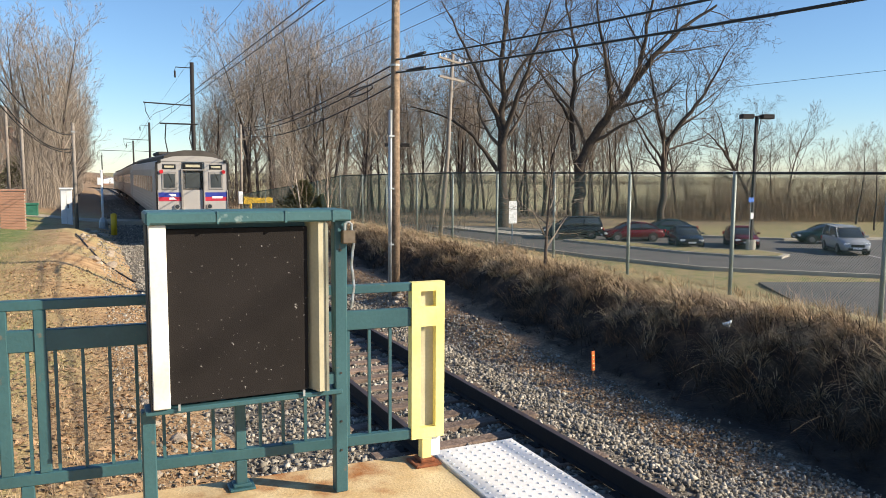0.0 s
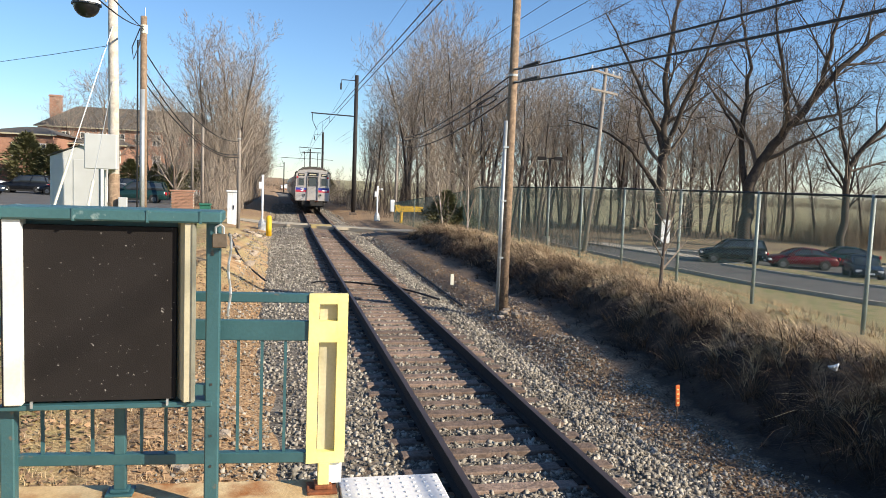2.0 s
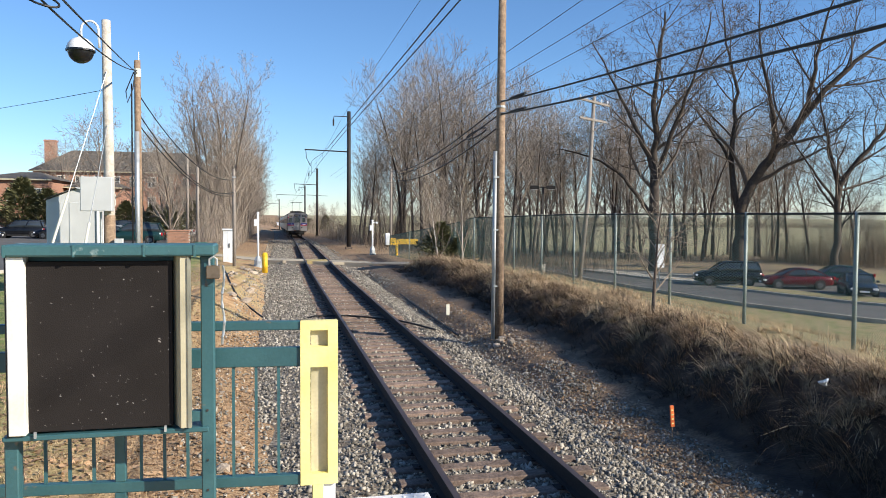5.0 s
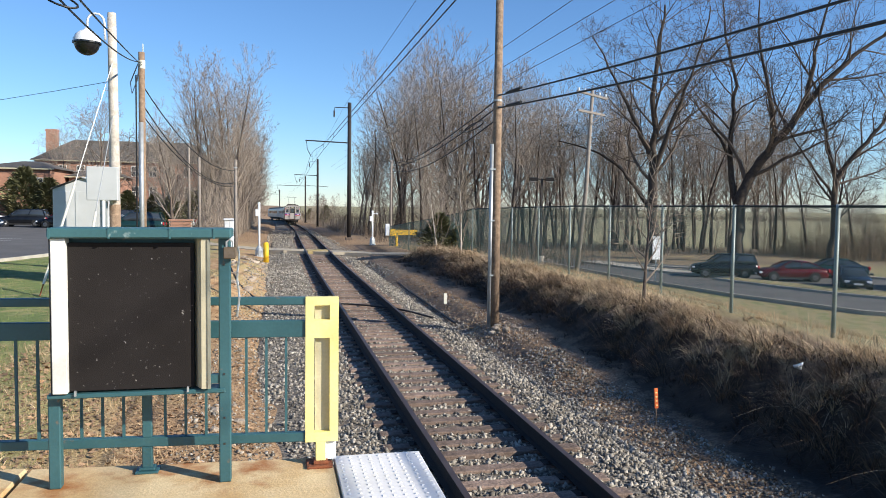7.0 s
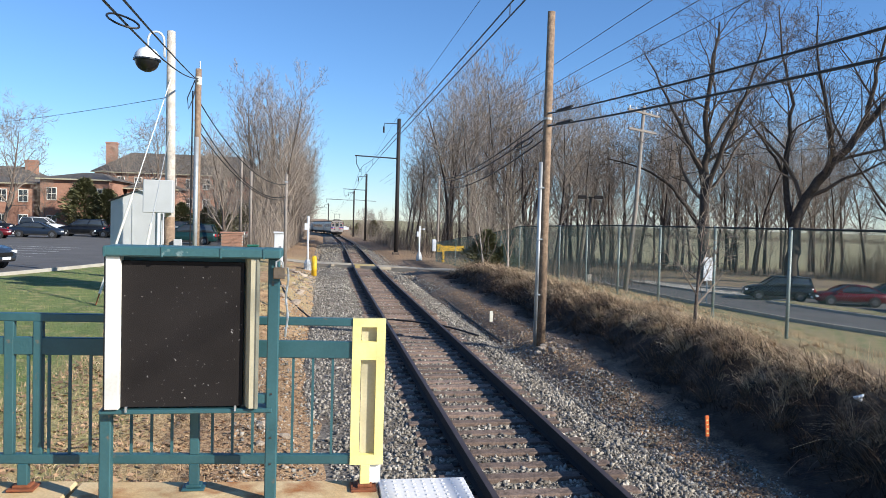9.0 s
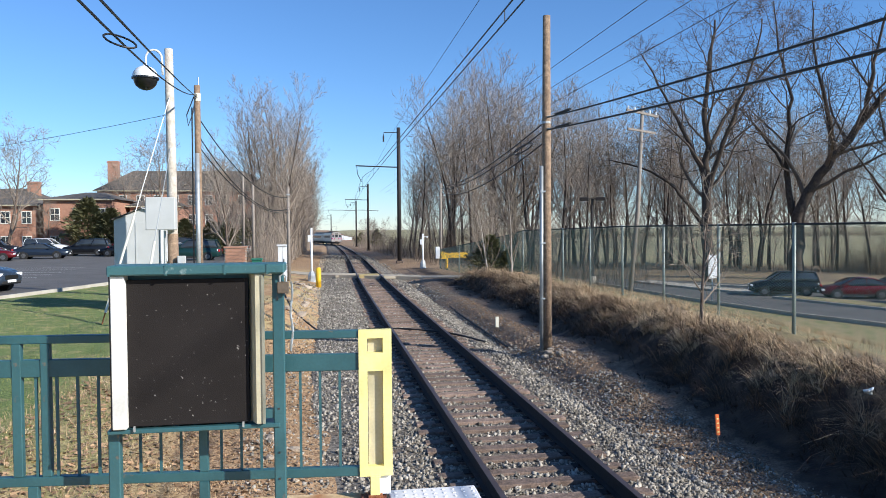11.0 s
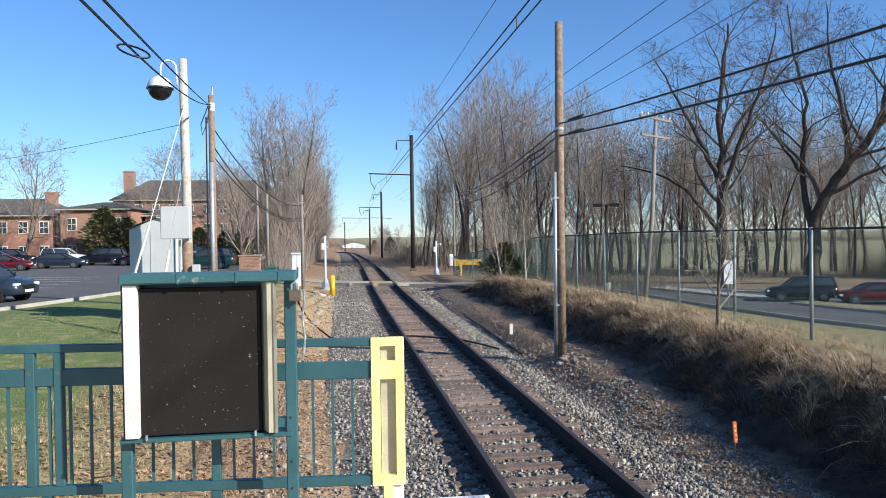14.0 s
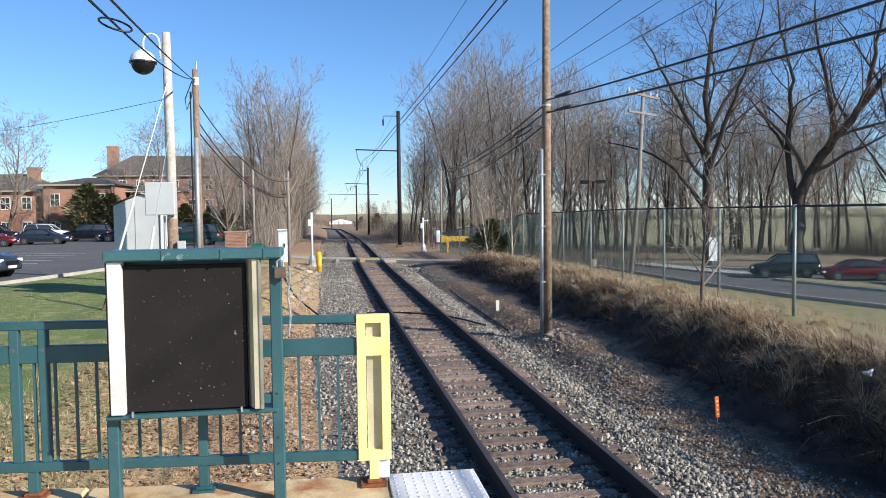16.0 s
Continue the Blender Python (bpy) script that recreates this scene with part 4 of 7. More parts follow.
def train_car(last):
    ob = thing("train_car", "stainless steel commuter railcar with blue and red end band" if last else "stainless steel commuter railcar coupled in the train", "train car", group="cars of the train")
    W = 1.52
    part("body", lengthwise(body_outline(W, 0.95, 3.45, 0.12), 0.0, CAR), M["steel"], ob, bevel=0.02)
    part("roof", lengthwise([(-1.15, 3.5), (1.15, 3.5), (1.18, 3.68), (0.8, 3.86), (0.3, 3.94), (-0.3, 3.94), (-0.8, 3.86), (-1.18, 3.68)], -0.02, CAR - 0.1), M["train_roof"], ob, "sooty dark roof")
    for sx in (-1, 1):
        part("window_band", MB().box(sx * (W + 0.004) - 0.006, sx * (W + 0.004) + 0.006, 2.6, CAR - 2.6, 2.05, 2.78), M["pane"], ob, "dark side window band")
        for y in range(4, 24, 2):
            part("window_post", MB().box(sx * (W + 0.012) - 0.006, sx * (W + 0.012) + 0.006, y - 0.1, y + 0.1, 2.05, 2.78), M["steel_dull"], ob)
        for y in (0.7, CAR - 1.7):
            part("side_door", MB().box(sx * (W + 0.006) - 0.008, sx * (W + 0.006) + 0.008, y, y + 1.0, 1.15, 3.2), M["steel_dull"], ob)
        for z in (1.25, 1.4, 1.55, 1.7):
            part("side_rib", MB().box(sx * (W + 0.012) - 0.012, sx * (W + 0.012) + 0.012, 2.0, CAR - 2.0, z, z + 0.04), M["steel_dull"], ob)
    part("underframe", MB().box(-1.2, 1.2, 3.5, CAR - 3.5, 0.35, 0.95).box(-1.3, 1.3, 0.3, CAR - 0.3, 0.85, 0.95), M["under"], ob)
    for y in (4.0, CAR - 4.0):
        truck = part("truck", MB().box(-1.05, 1.05, y - 1.7, y + 1.7, 0.35, 0.75), M["under"], ob)
        for dy in (-1.25, 1.25):
            part("wheelset", MB().tube([(-0.82, y + dy, 0.44), (-0.68, y + dy, 0.44)], 0.44, 16).tube([(0.68, y + dy, 0.44), (0.82, y + dy, 0.44)], 0.44, 16).tube([(-0.7, y + dy, 0.44), (0.7, y + dy, 0.44)], 0.08, 8), M["under"], truck)
    part("coupler", MB().box(-0.12, 0.12, -0.55, 0.4, 0.72, 0.98).box(-0.2, 0.2, -0.6, -0.45, 0.66, 1.04), M["under"], ob)
    part("pilot", MB().box(-0.9, 0.9, -0.1, 0.4, 0.55, 0.95), M["under"], ob)
    if last:
        F = -0.012
        for sx in (-1, 1):
            c = sx * 0.98
            part("end_panel", MB().box(c - 0.5, c + 0.5, -0.06, 0.0, 0.97, 3.42), M["steel_dull"], ob, "dull steel end panel", bevel=0.02)
            fr = part("window_frame", MB().box(c - 0.31, c + 0.31, -0.085, -0.06, 2.22, 3.0), M["steel"], ob, bevel=0.02)
            part("end_window", MB().box(c - 0.23, c + 0.23, -0.095, -0.084, 2.31, 2.9), M["pane"], fr)
            part("blue_stripe", MB().box(c - 0.495, c + 0.495, -0.068, -0.06, 1.9, 2.1), M["blue_band"], ob, "blue band")
            part("red_stripe", MB().box(c - 0.495, c + 0.495, -0.068, -0.06, 1.72, 1.9), M["red_band"], ob, "red band")
            part("marker_lamp", MB().tube([(sx * 1.3, -0.06, 3.0), (sx * 1.3, -0.14, 3.0)], 0.085, 10), M["red_lamp"], ob, "red marker lamp")
            hl = part("headlight_ring", MB().tube([(sx * 0.68, -0.06, 1.48), (sx * 0.68, -0.14, 1.48)], 0.13, 12), M["steel"], ob)
            part("headlight", MB().tube([(sx * 0.68, -0.14, 1.48), (sx * 0.68, -0.15, 1.48)], 0.09, 12), M["pane"], hl)
            part("wiper", MB().tube([(c - 0.05, -0.1, 2.95), (c + 0.1, -0.11, 2.6)], 0.012, 4), M["black"], ob)
            part("grab_rail", MB().tube([(sx * 1.46, -0.1, 1.2), (sx * 1.46, -0.1, 2.2)], 0.015, 5), M["steel"], ob)
            part("sign_box", MB().box(c - 0.28, c + 0.28, -0.07, -0.055, 3.1, 3.32), M["black"], ob, "dark destination box", bevel=0.01)
            part("sign_text", MB().box(c - 0.2, c + 0.2, -0.075, -0.069, 3.17, 3.26), M["cream"], ob)
            part("cap_vent", MB().box(sx * 1.38 - 0.07, sx * 1.38 + 0.07, -0.12, 0.1, 3.38, 3.52), M["black"], ob)
        part("end_shape", MB().prism([(-0.16, 0.12), (0.14, 0.12), (0.14, 0.02), (-0.02, 0.02), (0.16, -0.12), (-0.14, -0.12), (-0.14, -0.03), (0.02, -0.03)], 0, 0.01), M["white"], ob, "white emblem shape").matrix_basis = pose(-0.86, -0.068, 1.91, 90, 0, 0)
        part("end_mark", MB().box(0.8, 1.25, -0.075, -0.069, 1.83, 1.93), M["white"], ob, "white lettering bar")
        part("end_door", MB().box(-0.44, 0.44, 0.0, 0.03, 1.05, 3.05), M["under"], ob, "recessed end door")
        part("door_leaf", MB().box(-0.42, 0.42, -0.025, 0.0, 1.05, 2.2), M["steel_dull"], ob, bevel=0.01)
        part("door_window", MB().box(-0.3, 0.3, -0.03, 0.0, 2.3, 2.95), M["pane"], ob)
        part("diaphragm", MB().box(-0.5, -0.43, -0.14, 0.0, 1.0, 3.1).box(0.43, 0.5, -0.14, 0.0, 1.0, 3.1).box(-0.5, 0.5, -0.14, 0.0, 3.05, 3.12), M["steel"], ob, bevel=0.01)
        part("door_step", MB().box(-0.5, 0.5, -0.3, 0.0, 0.95, 1.0), M["rust"], ob)
        part("number_box", MB().box(-0.42, 0.42, -0.13, -0.05, 3.12, 3.4), M["black"], ob, bevel=0.03)
        part("number_text", MB().box(-0.3, 0.3, -0.134, -0.129, 3.2, 3.31), M["cream"], ob)
        part("roof_lip", lengthwise([(-1.42, 3.44), (1.42, 3.44), (1.25, 3.54), (0.8, 3.66), (0.0, 3.7), (-0.8, 3.66), (-1.25, 3.54)], -0.06, 0.2), M["steel_dull"], ob, "domed end cap of the roof")
        for sx in (-1, 1):
            part("corner_post", MB().box(sx * 1.485 - 0.045, sx * 1.485 + 0.045, -0.07, 0.06, 0.97, 3.42), M["under"], ob, "dark corner edge")
        pan = part("pantograph", MB().tube([(-0.6, 5, 3.95), (-0.6, 6.4, 4.7), (-0.6, 5.6, 5.4)], 0.03, 5).tube([(0.6, 5, 3.95), (0.6, 6.4, 4.7), (0.6, 5.6, 5.4)], 0.03, 5).tube([(-0.9, 5.6, 5.4), (0.9, 5.6, 5.4)], 0.04, 5), M["under"], ob)
        part("air_unit", MB().box(-0.8, 0.8, 9, 13, 3.9, 4.08), M["train_roof"], ob, bevel=0.05)
    return ob


cars = [train_car(k == 0) for k in range(4)]


def along_way(t):
    """Metres along the track of the last car's end at t seconds."""
    return float(np.interp(t, [0, 1, 2, 3, 4, 7, 9, 10, 12.5, 16], [35.5, 51.6, 67.3, 83.4, 99.8, 150.5, 186, 205, 250, 320]))


def motions():
    for k, car in enumerate(cars):
        rows = []
        for i in range(33):
            t = i * 0.5
            s0 = along_way(t) + k * (CAR + GAP)
            x0, y0, z0, a0 = track(s0 + 4.0)
            x1, y1, z1, a1 = track(s0 + CAR - 4.0)
            d = Vector((x1 - x0, y1 - y0, z1 - z0)).normalized()
            yaw = math.degrees(math.atan2(-d.x, d.y))
            p = Vector((x0, y0, z0)) - d * 4.0
            rows.append((t, pose(p.x, p.y, p.z, math.degrees(math.asin(d.z)), 0, yaw)))
        walk(car, rows)

# ---- bare trees ----
def bare_tree(seed, height, r0, fork=0.3, spread=0.55, limbs=9, fine=3, lean=(0, 0), twig=0.011, up=0.35, reach=0.51, counts=(7, 7, 6), gnarl=0.09, thin=0.62, stems=()):
    """Tapered trunk with limbs, branches and twigs: (trunk, crown) meshes' builders. stems: heavy limbs of their own, as (way points, thickness)."""
    rnd = random.Random(seed)
    trunk, crown = MB(), MB()

    def grow(p, d, length, r, level):
        steps = (6, 5, 3, 2, 2)[level]
        pts, rad = [p.copy()], [r]
        q, v = p.copy(), d.normalized()
        for k in range(steps):
            v = (v + Vector((rnd.gauss(0, 1), rnd.gauss(0, 1), rnd.gauss(0, 0.6))) * (gnarl if level else 0.06) + Vector((0, 0, up * (0.2 if level else 0.0)))).normalized()
            q = q + v * (length / steps)
            pts.append(q.copy())
            rad.append(max(twig * 0.45, r * (1 - (0.78 if level else 0.93) * (k + 1) / steps)))
        draw(pts, rad, level, v)
        return pts, rad

    def draw(pts, rad, level, v):
        if level >= 3:
            side = Matrix.Rotation(rnd.random() * 3.14, 3, v) @ v.orthogonal().normalized()
            vs = []
            for w, rr_ in zip(pts, rad):
                vs += [w - side * rr_, w + side * rr_]
            crown.add(vs, [(2 * i, 2 * i + 1, 2 * i + 3, 2 * i + 2) for i in range(len(pts) - 1)])
        else:
            (trunk if level == 0 else crown).tube(pts, rad, (9, 5, 3)[level], caps=False)

    def children(pts, rad, length, level, count=0, first=0.0):
        if level > fine:
            return
        count = count or (limbs if level == 1 else counts[level - 2])
        turn = rnd.random() * 6.28
        for k in range(count):
            start = first or (fork if level == 1 else 0.2)
            u = start + (1 - start) * (k + rnd.random() * 0.8) / count
            i = min(len(pts) - 2, int(u * (len(pts) - 1)))
            w = min(1.0, u * (len(pts) - 1) - i)
            p = pts[i].lerp(pts[i + 1], w)
            r = rad[i] + (rad[i + 1] - rad[i]) * w
            d = (pts[i + 1] - pts[i]).normalized()
            turn += 2.4 + rnd.uniform(-0.5, 0.5)
            side = d.orthogonal().normalized()
            side = (side * math.cos(turn) + d.cross(side) * math.sin(turn)).normalized()
            tilt = rnd.uniform(0.75, 1.25) * spread * (1.0 if level == 1 else 1.1)
            nd = (d * math.cos(tilt) + side * math.sin(tilt)).normalized()
            if level == 1:
                ln = length * reach * rnd.uniform(0.8, 1.15) * (1.1 - 0.62 * u)
            else:
                ln = length * rnd.uniform(0.42, 0.66) * (1.1 - 0.45 * u)
            cp, cr = grow(p, nd, ln, max(twig, r * (thin if level == 1 else 0.55)), level)
            children(cp, cr, ln, level + 1)

    for way, r in stems:
        pts, rad, n = [], [], 4 * (len(way) - 1)
        for k in range(n + 1):
            a, w = min(len(way) - 2, k // 4), k / 4 - min(len(way) - 2, k // 4)
            p0, p1, p2, p3 = (Vector(way[max(0, min(len(way) - 1, a + q))]) for q in (-1, 0, 1, 2))
            p = 0.5 * (2 * p1 + (p2 - p0) * w + (2 * p0 - 5 * p1 + 4 * p2 - p3) * w * w + (3 * p1 - p0 - 3 * p2 + p3) * w ** 3)
            pts.append(p + Vector((rnd.gauss(0, 0.09), rnd.gauss(0, 0.09), 0)) * (1 if 0 < k else 0))
            rad.append(max(twig, r * (1 - 0.86 * (k / n) ** 0.9)))
        trunk.tube(pts, rad, 9, caps=False)
        far = (pts[-1] - pts[0]).length
        children(pts, rad, far, 1, max(5, int(limbs * far / height)), 0.3)
    if not stems:
        pts, rad = grow(Vector((0, 0, -0.4)), Vector((lean[0], lean[1], 1)), height, r0, 0)
        children(pts, rad, height, 1)
    return trunk, crown



def tree_thing(seed, height, r0, label, bark="bark", twigs="twig", **kw):
    t, c = bare_tree(seed, height, r0, **kw)
    ob = thing("tree", label, "tree")
    part("trunk", t, M[bark], ob, smooth=True)
    part("crown", c, M[twigs], ob)
    return ob


def placed(protos, spots, group, rnd, turned=True):
    """Set copies of the given trees on the land; each original takes the first spot of its kind."""
    used = set()
    for k, (x, y, sc) in enumerate(spots):
        pr = protos[k % len(protos)]
        m = Matrix.Translation((x, y, land(x, y))) @ Matrix.Rotation(rnd.uniform(0, 6.28) if turned else 0.0, 4, "Z")
        if pr.name not in used:
            used.add(pr.name)
            ob = pr
            ob.matrix_basis = m
        else:
            ob = copy_thing(pr, m)
        ob.scale = (sc, sc, sc * rnd.uniform(0.93, 1.08))
        ob["group"] = group



# ---- left of the track: poles, cabinet, crossing gear ----
WX, WY, WZ = -7.5, 25.0, 8.75
lamp_pole = thing("lamp_pole", "pale wooden pole with a gooseneck dome lamp and a grey box", "lamp pole")
part("shaft", MB().tube([(WX, WY, 0.0), (WX, WY, 4.5), (WX - 0.03, WY, WZ)], [0.17, 0.15, 0.125], 12), M["pale_pole"], lamp_pole, smooth=True)
part("lower_sleeve", MB().tube([(WX, WY, 0.2), (WX, WY, 2.9)], [0.176, 0.163], 12), M["wood_pole"], lamp_pole, "brown lower part of the pole", smooth=True)
part("junction_box", MB().box(-8.2, -7.32, WY - 0.55, WY - 0.2, 3.02, 4.04), M["box_grey"], lamp_pole, "pale grey metal box", bevel=0.02)
neck = [(WX - 0.2, WY - 0.1, 7.9), (WX - 0.22, WY - 0.12, 8.4)] + [(WX - 0.46 + 0.24 * math.cos(a), WY - 0.12, 8.42 + 0.26 * math.sin(a)) for a in [k * math.pi / 8 for k in range(9)]] + [(WX - 0.7, WY - 0.12, 8.1)]
part("gooseneck", MB().tube(neck, 0.035, 8), M["white"], lamp_pole, "white gooseneck tube", smooth=True)
GX, GY, GZ = WX - 0.72, WY - 0.12, 7.78


def dome(r, a0, a1, cx, cy, cz, n=16, rows=6):
    mb, vs, fs = MB(), [], []
    for i in range(rows + 1):
        a = a0 + (a1 - a0) * i / rows
        vs += [(cx + r * math.cos(a) * math.cos(k * 6.2832 / n), cy + r * math.cos(a) * math.sin(k * 6.2832 / n), cz + r * math.sin(a)) for k in range(n)]
    fs = [(i * n + k, i * n + (k + 1) % n, (i + 1) * n + (k + 1) % n, (i + 1) * n + k) for i in range(rows) for k in range(n)]
    return mb.add(vs, fs)


part("shade", dome(0.4, 0.0, 1.5, GX, GY, GZ), M["white"], lamp_pole, "white enamel dome", smooth=True)
part("lens", dome(0.37, -1.57, 0.02, GX, GY, GZ), M["black"], lamp_pole, "dark lower dome", smooth=True)
part("lens_rim", MB().tube([(GX, GY, GZ - 0.02), (GX, GY, GZ + 0.03)], 0.415, 16), M["black"], lamp_pole)
part("shade_cap", MB().tube([(GX, GY, GZ + 0.36), (GX, GY, GZ + 0.46)], [0.1, 0.05], 10), M["white"], lamp_pole)
part("conduit", MB().tube([(WX - 0.24, WY - 0.1, 0.2), (WX - 0.22, WY - 0.1, 3.0)], 0.035, 8), M["galv"], lamp_pole)
part("conduit", MB().tube([(WX + 0.3, WY - 0.15, 0.2), (WX + 0.3, WY - 0.15, 1.9)], 0.055, 8), M["white"], lamp_pole)
for z in (1.3, 1.9):
    part("meter", MB().box(WX + 0.18, WX + 0.42, WY - 0.3, WY - 0.16, z, z + 0.3), M["box_grey"], lamp_pole, bevel=0.01)
for ax, ay, tz in ((-9.05, 22.6, 7.2), (-7.55, 20.5, 5.6)):
    guy = thing("guy_wire", "guy wire with a pale plastic guard anchored in the grass", "guy wire")
    a, b = Vector((ax, ay, land(ax, ay) - 0.1)), Vector((WX, WY - 0.15, tz))
    part("strand", MB().tube([a, b], 0.012, 5), M["galv"], guy)
    part("guard", MB().tube([a.lerp(b, 0.06), a.lerp(b, 0.46)], 0.036, 8), M["strap"], guy, "pale guard tube")
    part("anchor", MB().tube([a, a.lerp(b, 0.08)], 0.02, 6), M["rust"], guy)

BX, BY = -7.4, 29.5
brown_pole = thing("utility_pole", "brown wooden pole with galvanised conduit and cable coil", "utility pole")
part("shaft", MB().tube([(BX, BY, 0.0), (BX, BY, 8.45)], [0.13, 0.11], 10), M["wood_pole"], brown_pole, smooth=True)
part("conduit", MB().tube([(BX - 0.02, BY - 0.14, 0.1), (BX - 0.02, BY - 0.12, 5.9)], 0.085, 10), M["galv"], brown_pole, "wide galvanised riser pipe", smooth=True)
part("conduit", MB().tube([(BX - 0.2, BY - 0.1, 0.1), (BX - 0.18, BY - 0.1, 7.6)], 0.03, 6), M["cable"], brown_pole)
part("pin", MB().tube([(BX + 0.05, BY, 8.4), (BX + 0.05, BY, 8.75)], 0.02, 5), M["galv"], brown_pole)
part("wrap", MB().tube([(BX, BY, 7.85), (BX, BY, 8.15)], 0.125, 10), M["strap"], brown_pole)
cable("hanging_loop", [(BX - 0.1, BY - 0.15, 8.0), (BX - 0.35, BY - 0.25, 7.3), (BX - 0.3, BY - 0.25, 6.9), (BX - 0.12, BY - 0.2, 7.4), (BX - 0.05, BY - 0.15, 8.0)], 0.02, "black cable loop on the brown pole")
cable("overhead_cable", sag((BX, BY, 8.1), (-4.6, 6.0, 4.85), 0.25) + sag((-4.6, 6.0, 4.85), (-3.3, -3.0, 3.9), 0.0, 3)[1:], 0.014, "thick black overhead cable")
cable("overhead_cable", sag((BX, BY, 8.0), (-4.45, 6.0, 4.87), 0.05) + sag((-4.45, 6.0, 4.87), (-3.05, -3.0, 3.92), 0.0, 3)[1:], 0.014, "thick black overhead cable")
c0 = Vector((-4.9, 8.75, 5.1))
cable("cable_coil", [c0 + Vector((0.17 * math.cos(a), 0.12 * math.sin(a), 0.07 * math.sin(a) - 0.06 * math.cos(a))) for a in [k * math.pi / 8 for k in range(17)]], 0.012, "oval coil of spare black cable on the line")
for z, zz, dz in ((7.3, 4.9, 0.9), (6.6, 4.2, 1.0), (6.2, 4.0, 0.8)):
    cable("overhead_cable", sag((BX, BY, z), (-4.83, 44.9, zz), dz), 0.022, "black cable sagging towards the crossing pole")
    cable("overhead_cable", sag((-4.83, 44.9, zz), (-6.4, 90, zz + 0.6), dz), 0.018, "black cable along the tree line")
cable("overhead_cable", sag((WX, WY, 6.7), (-40, 60, 8.5), 0.7), 0.009, "thin service line to the buildings")

cross_wood = thing("utility_pole", "slim wooden pole beside the crossing", "utility pole")
part("shaft", MB().tube([(-4.83, 44.9, -0.3), (-4.83, 44.9, 5.5)], [0.105, 0.08], 10), M["grey_pole"], cross_wood, smooth=True)
part("cap", MB().box(-4.93, -4.73, 44.82, 44.98, 5.0, 5.08), M["galv"], cross_wood)
for x, y, h, r in ((-8.4, 62, 6.6, 0.13), (-10.0, 70, 8.2, 0.13), (-6.4, 90, 5.2, 0.11)):
    pl = thing("utility_pole", "weathered wooden pole among the trees", "utility pole")
    part("shaft", MB().tube([(x, y, land(x, y) - 0.3), (x, y, h)], [r, r * 0.8], 8), M["grey_pole"], pl, smooth=True)

cab = thing("signal_cabinet", "pale grey metal equipment cabinet on short legs", "equipment cabinet")
CZ = 0.8
cab.matrix_basis = pose(0.25, 0, 0.25)
gab = [(-9.95, CZ), (-8.3, CZ), (-8.3, 3.28), (-9.05, 3.5), (-9.95, 3.12)]
part("body", MB().add([(x, y, z) for y in (26.6, 27.6) for x, z in gab], [(0, 1, 2, 3, 4), (9, 8, 7, 6, 5)] + [(i, 5 + i, 5 + (i + 1) % 5, (i + 1) % 5) for i in range(5)]), M["box_grey"], cab, bevel=0.015)
part("roof_sheet", MB().add([(-9.99, 26.5, 3.12), (-9.05, 26.5, 3.51), (-9.05, 27.7, 3.51), (-9.99, 27.7, 3.12), (-9.99, 26.5, 3.15), (-9.05, 26.5, 3.54), (-9.05, 27.7, 3.54), (-9.99, 27.7, 3.15)], [(0, 3, 2, 1), (4, 5, 6, 7), (0, 1, 5, 4), (1, 2, 6, 5), (2, 3, 7, 6), (3, 0, 4, 7)]), M["slate"], cab, "dark roof sheet")
part("roof_sheet", MB().add([(-9.05, 26.5, 3.51), (-8.26, 26.5, 3.28), (-8.26, 27.7, 3.28), (-9.05, 27.7, 3.51), (-9.05, 26.5, 3.54), (-8.26, 26.5, 3.31), (-8.26, 27.7, 3.31), (-9.05, 27.7, 3.54)], [(0, 3, 2, 1), (4, 5, 6, 7), (0, 1, 5, 4), (1, 2, 6, 5), (2, 3, 7, 6), (3, 0, 4, 7)]), M["box_grey"], cab)
part("door", MB().box(-9.85, -8.5, 26.585, 26.6, CZ + 0.1, 3.05), M["box_grey"], cab, bevel=0.004)
part("door_seam", MB().box(-9.27, -9.25, 26.575, 26.585, CZ + 0.1, 3.05), M["galv"], cab)
part("vent_pipe", MB().tube([(-8.42, 26.56, CZ), (-8.42, 26.56, 3.2)], 0.04, 8), M["white"], cab)
part("meter_box", MB().box(-8.3, -8.12, 26.7, 27.0, 1.7, 2.2), M["white"], cab, bevel=0.01)
for x in (-9.85, -9.1, -8.4):
    for y in (26.75, 27.45):
        part("leg", MB().box(x - 0.07, x + 0.07, y - 0.07, y + 0.07, 0.1, CZ), M["kerb"], cab)

pier = thing("brick_pier", "low red brick enclosure wall with a stone cap", "brick pier")
part("core", MB().box(-8.1, -7.0, 42.01, 42.5, 0.1, 2.02), M["kerb"], pier)
part("cap", MB().box(-8.16, -6.94, 41.94, 42.56, 2.02, 2.1), M["brick"], pier, bevel=0.01)
brick_me = MB().box(-0.105, 0.105, -0.03, 0.03, -0.032, 0.032).mesh("brick", M["brick"], bevel=0.004)
for r in range(24):
    for k in range(5):
        x = -7.98 + 0.218 * k + (0.06 if r % 2 else 0.0)
        part("brick", brick_me, None, pier).matrix_basis = pose(x, 42.0, 0.22 + r * 0.0755)

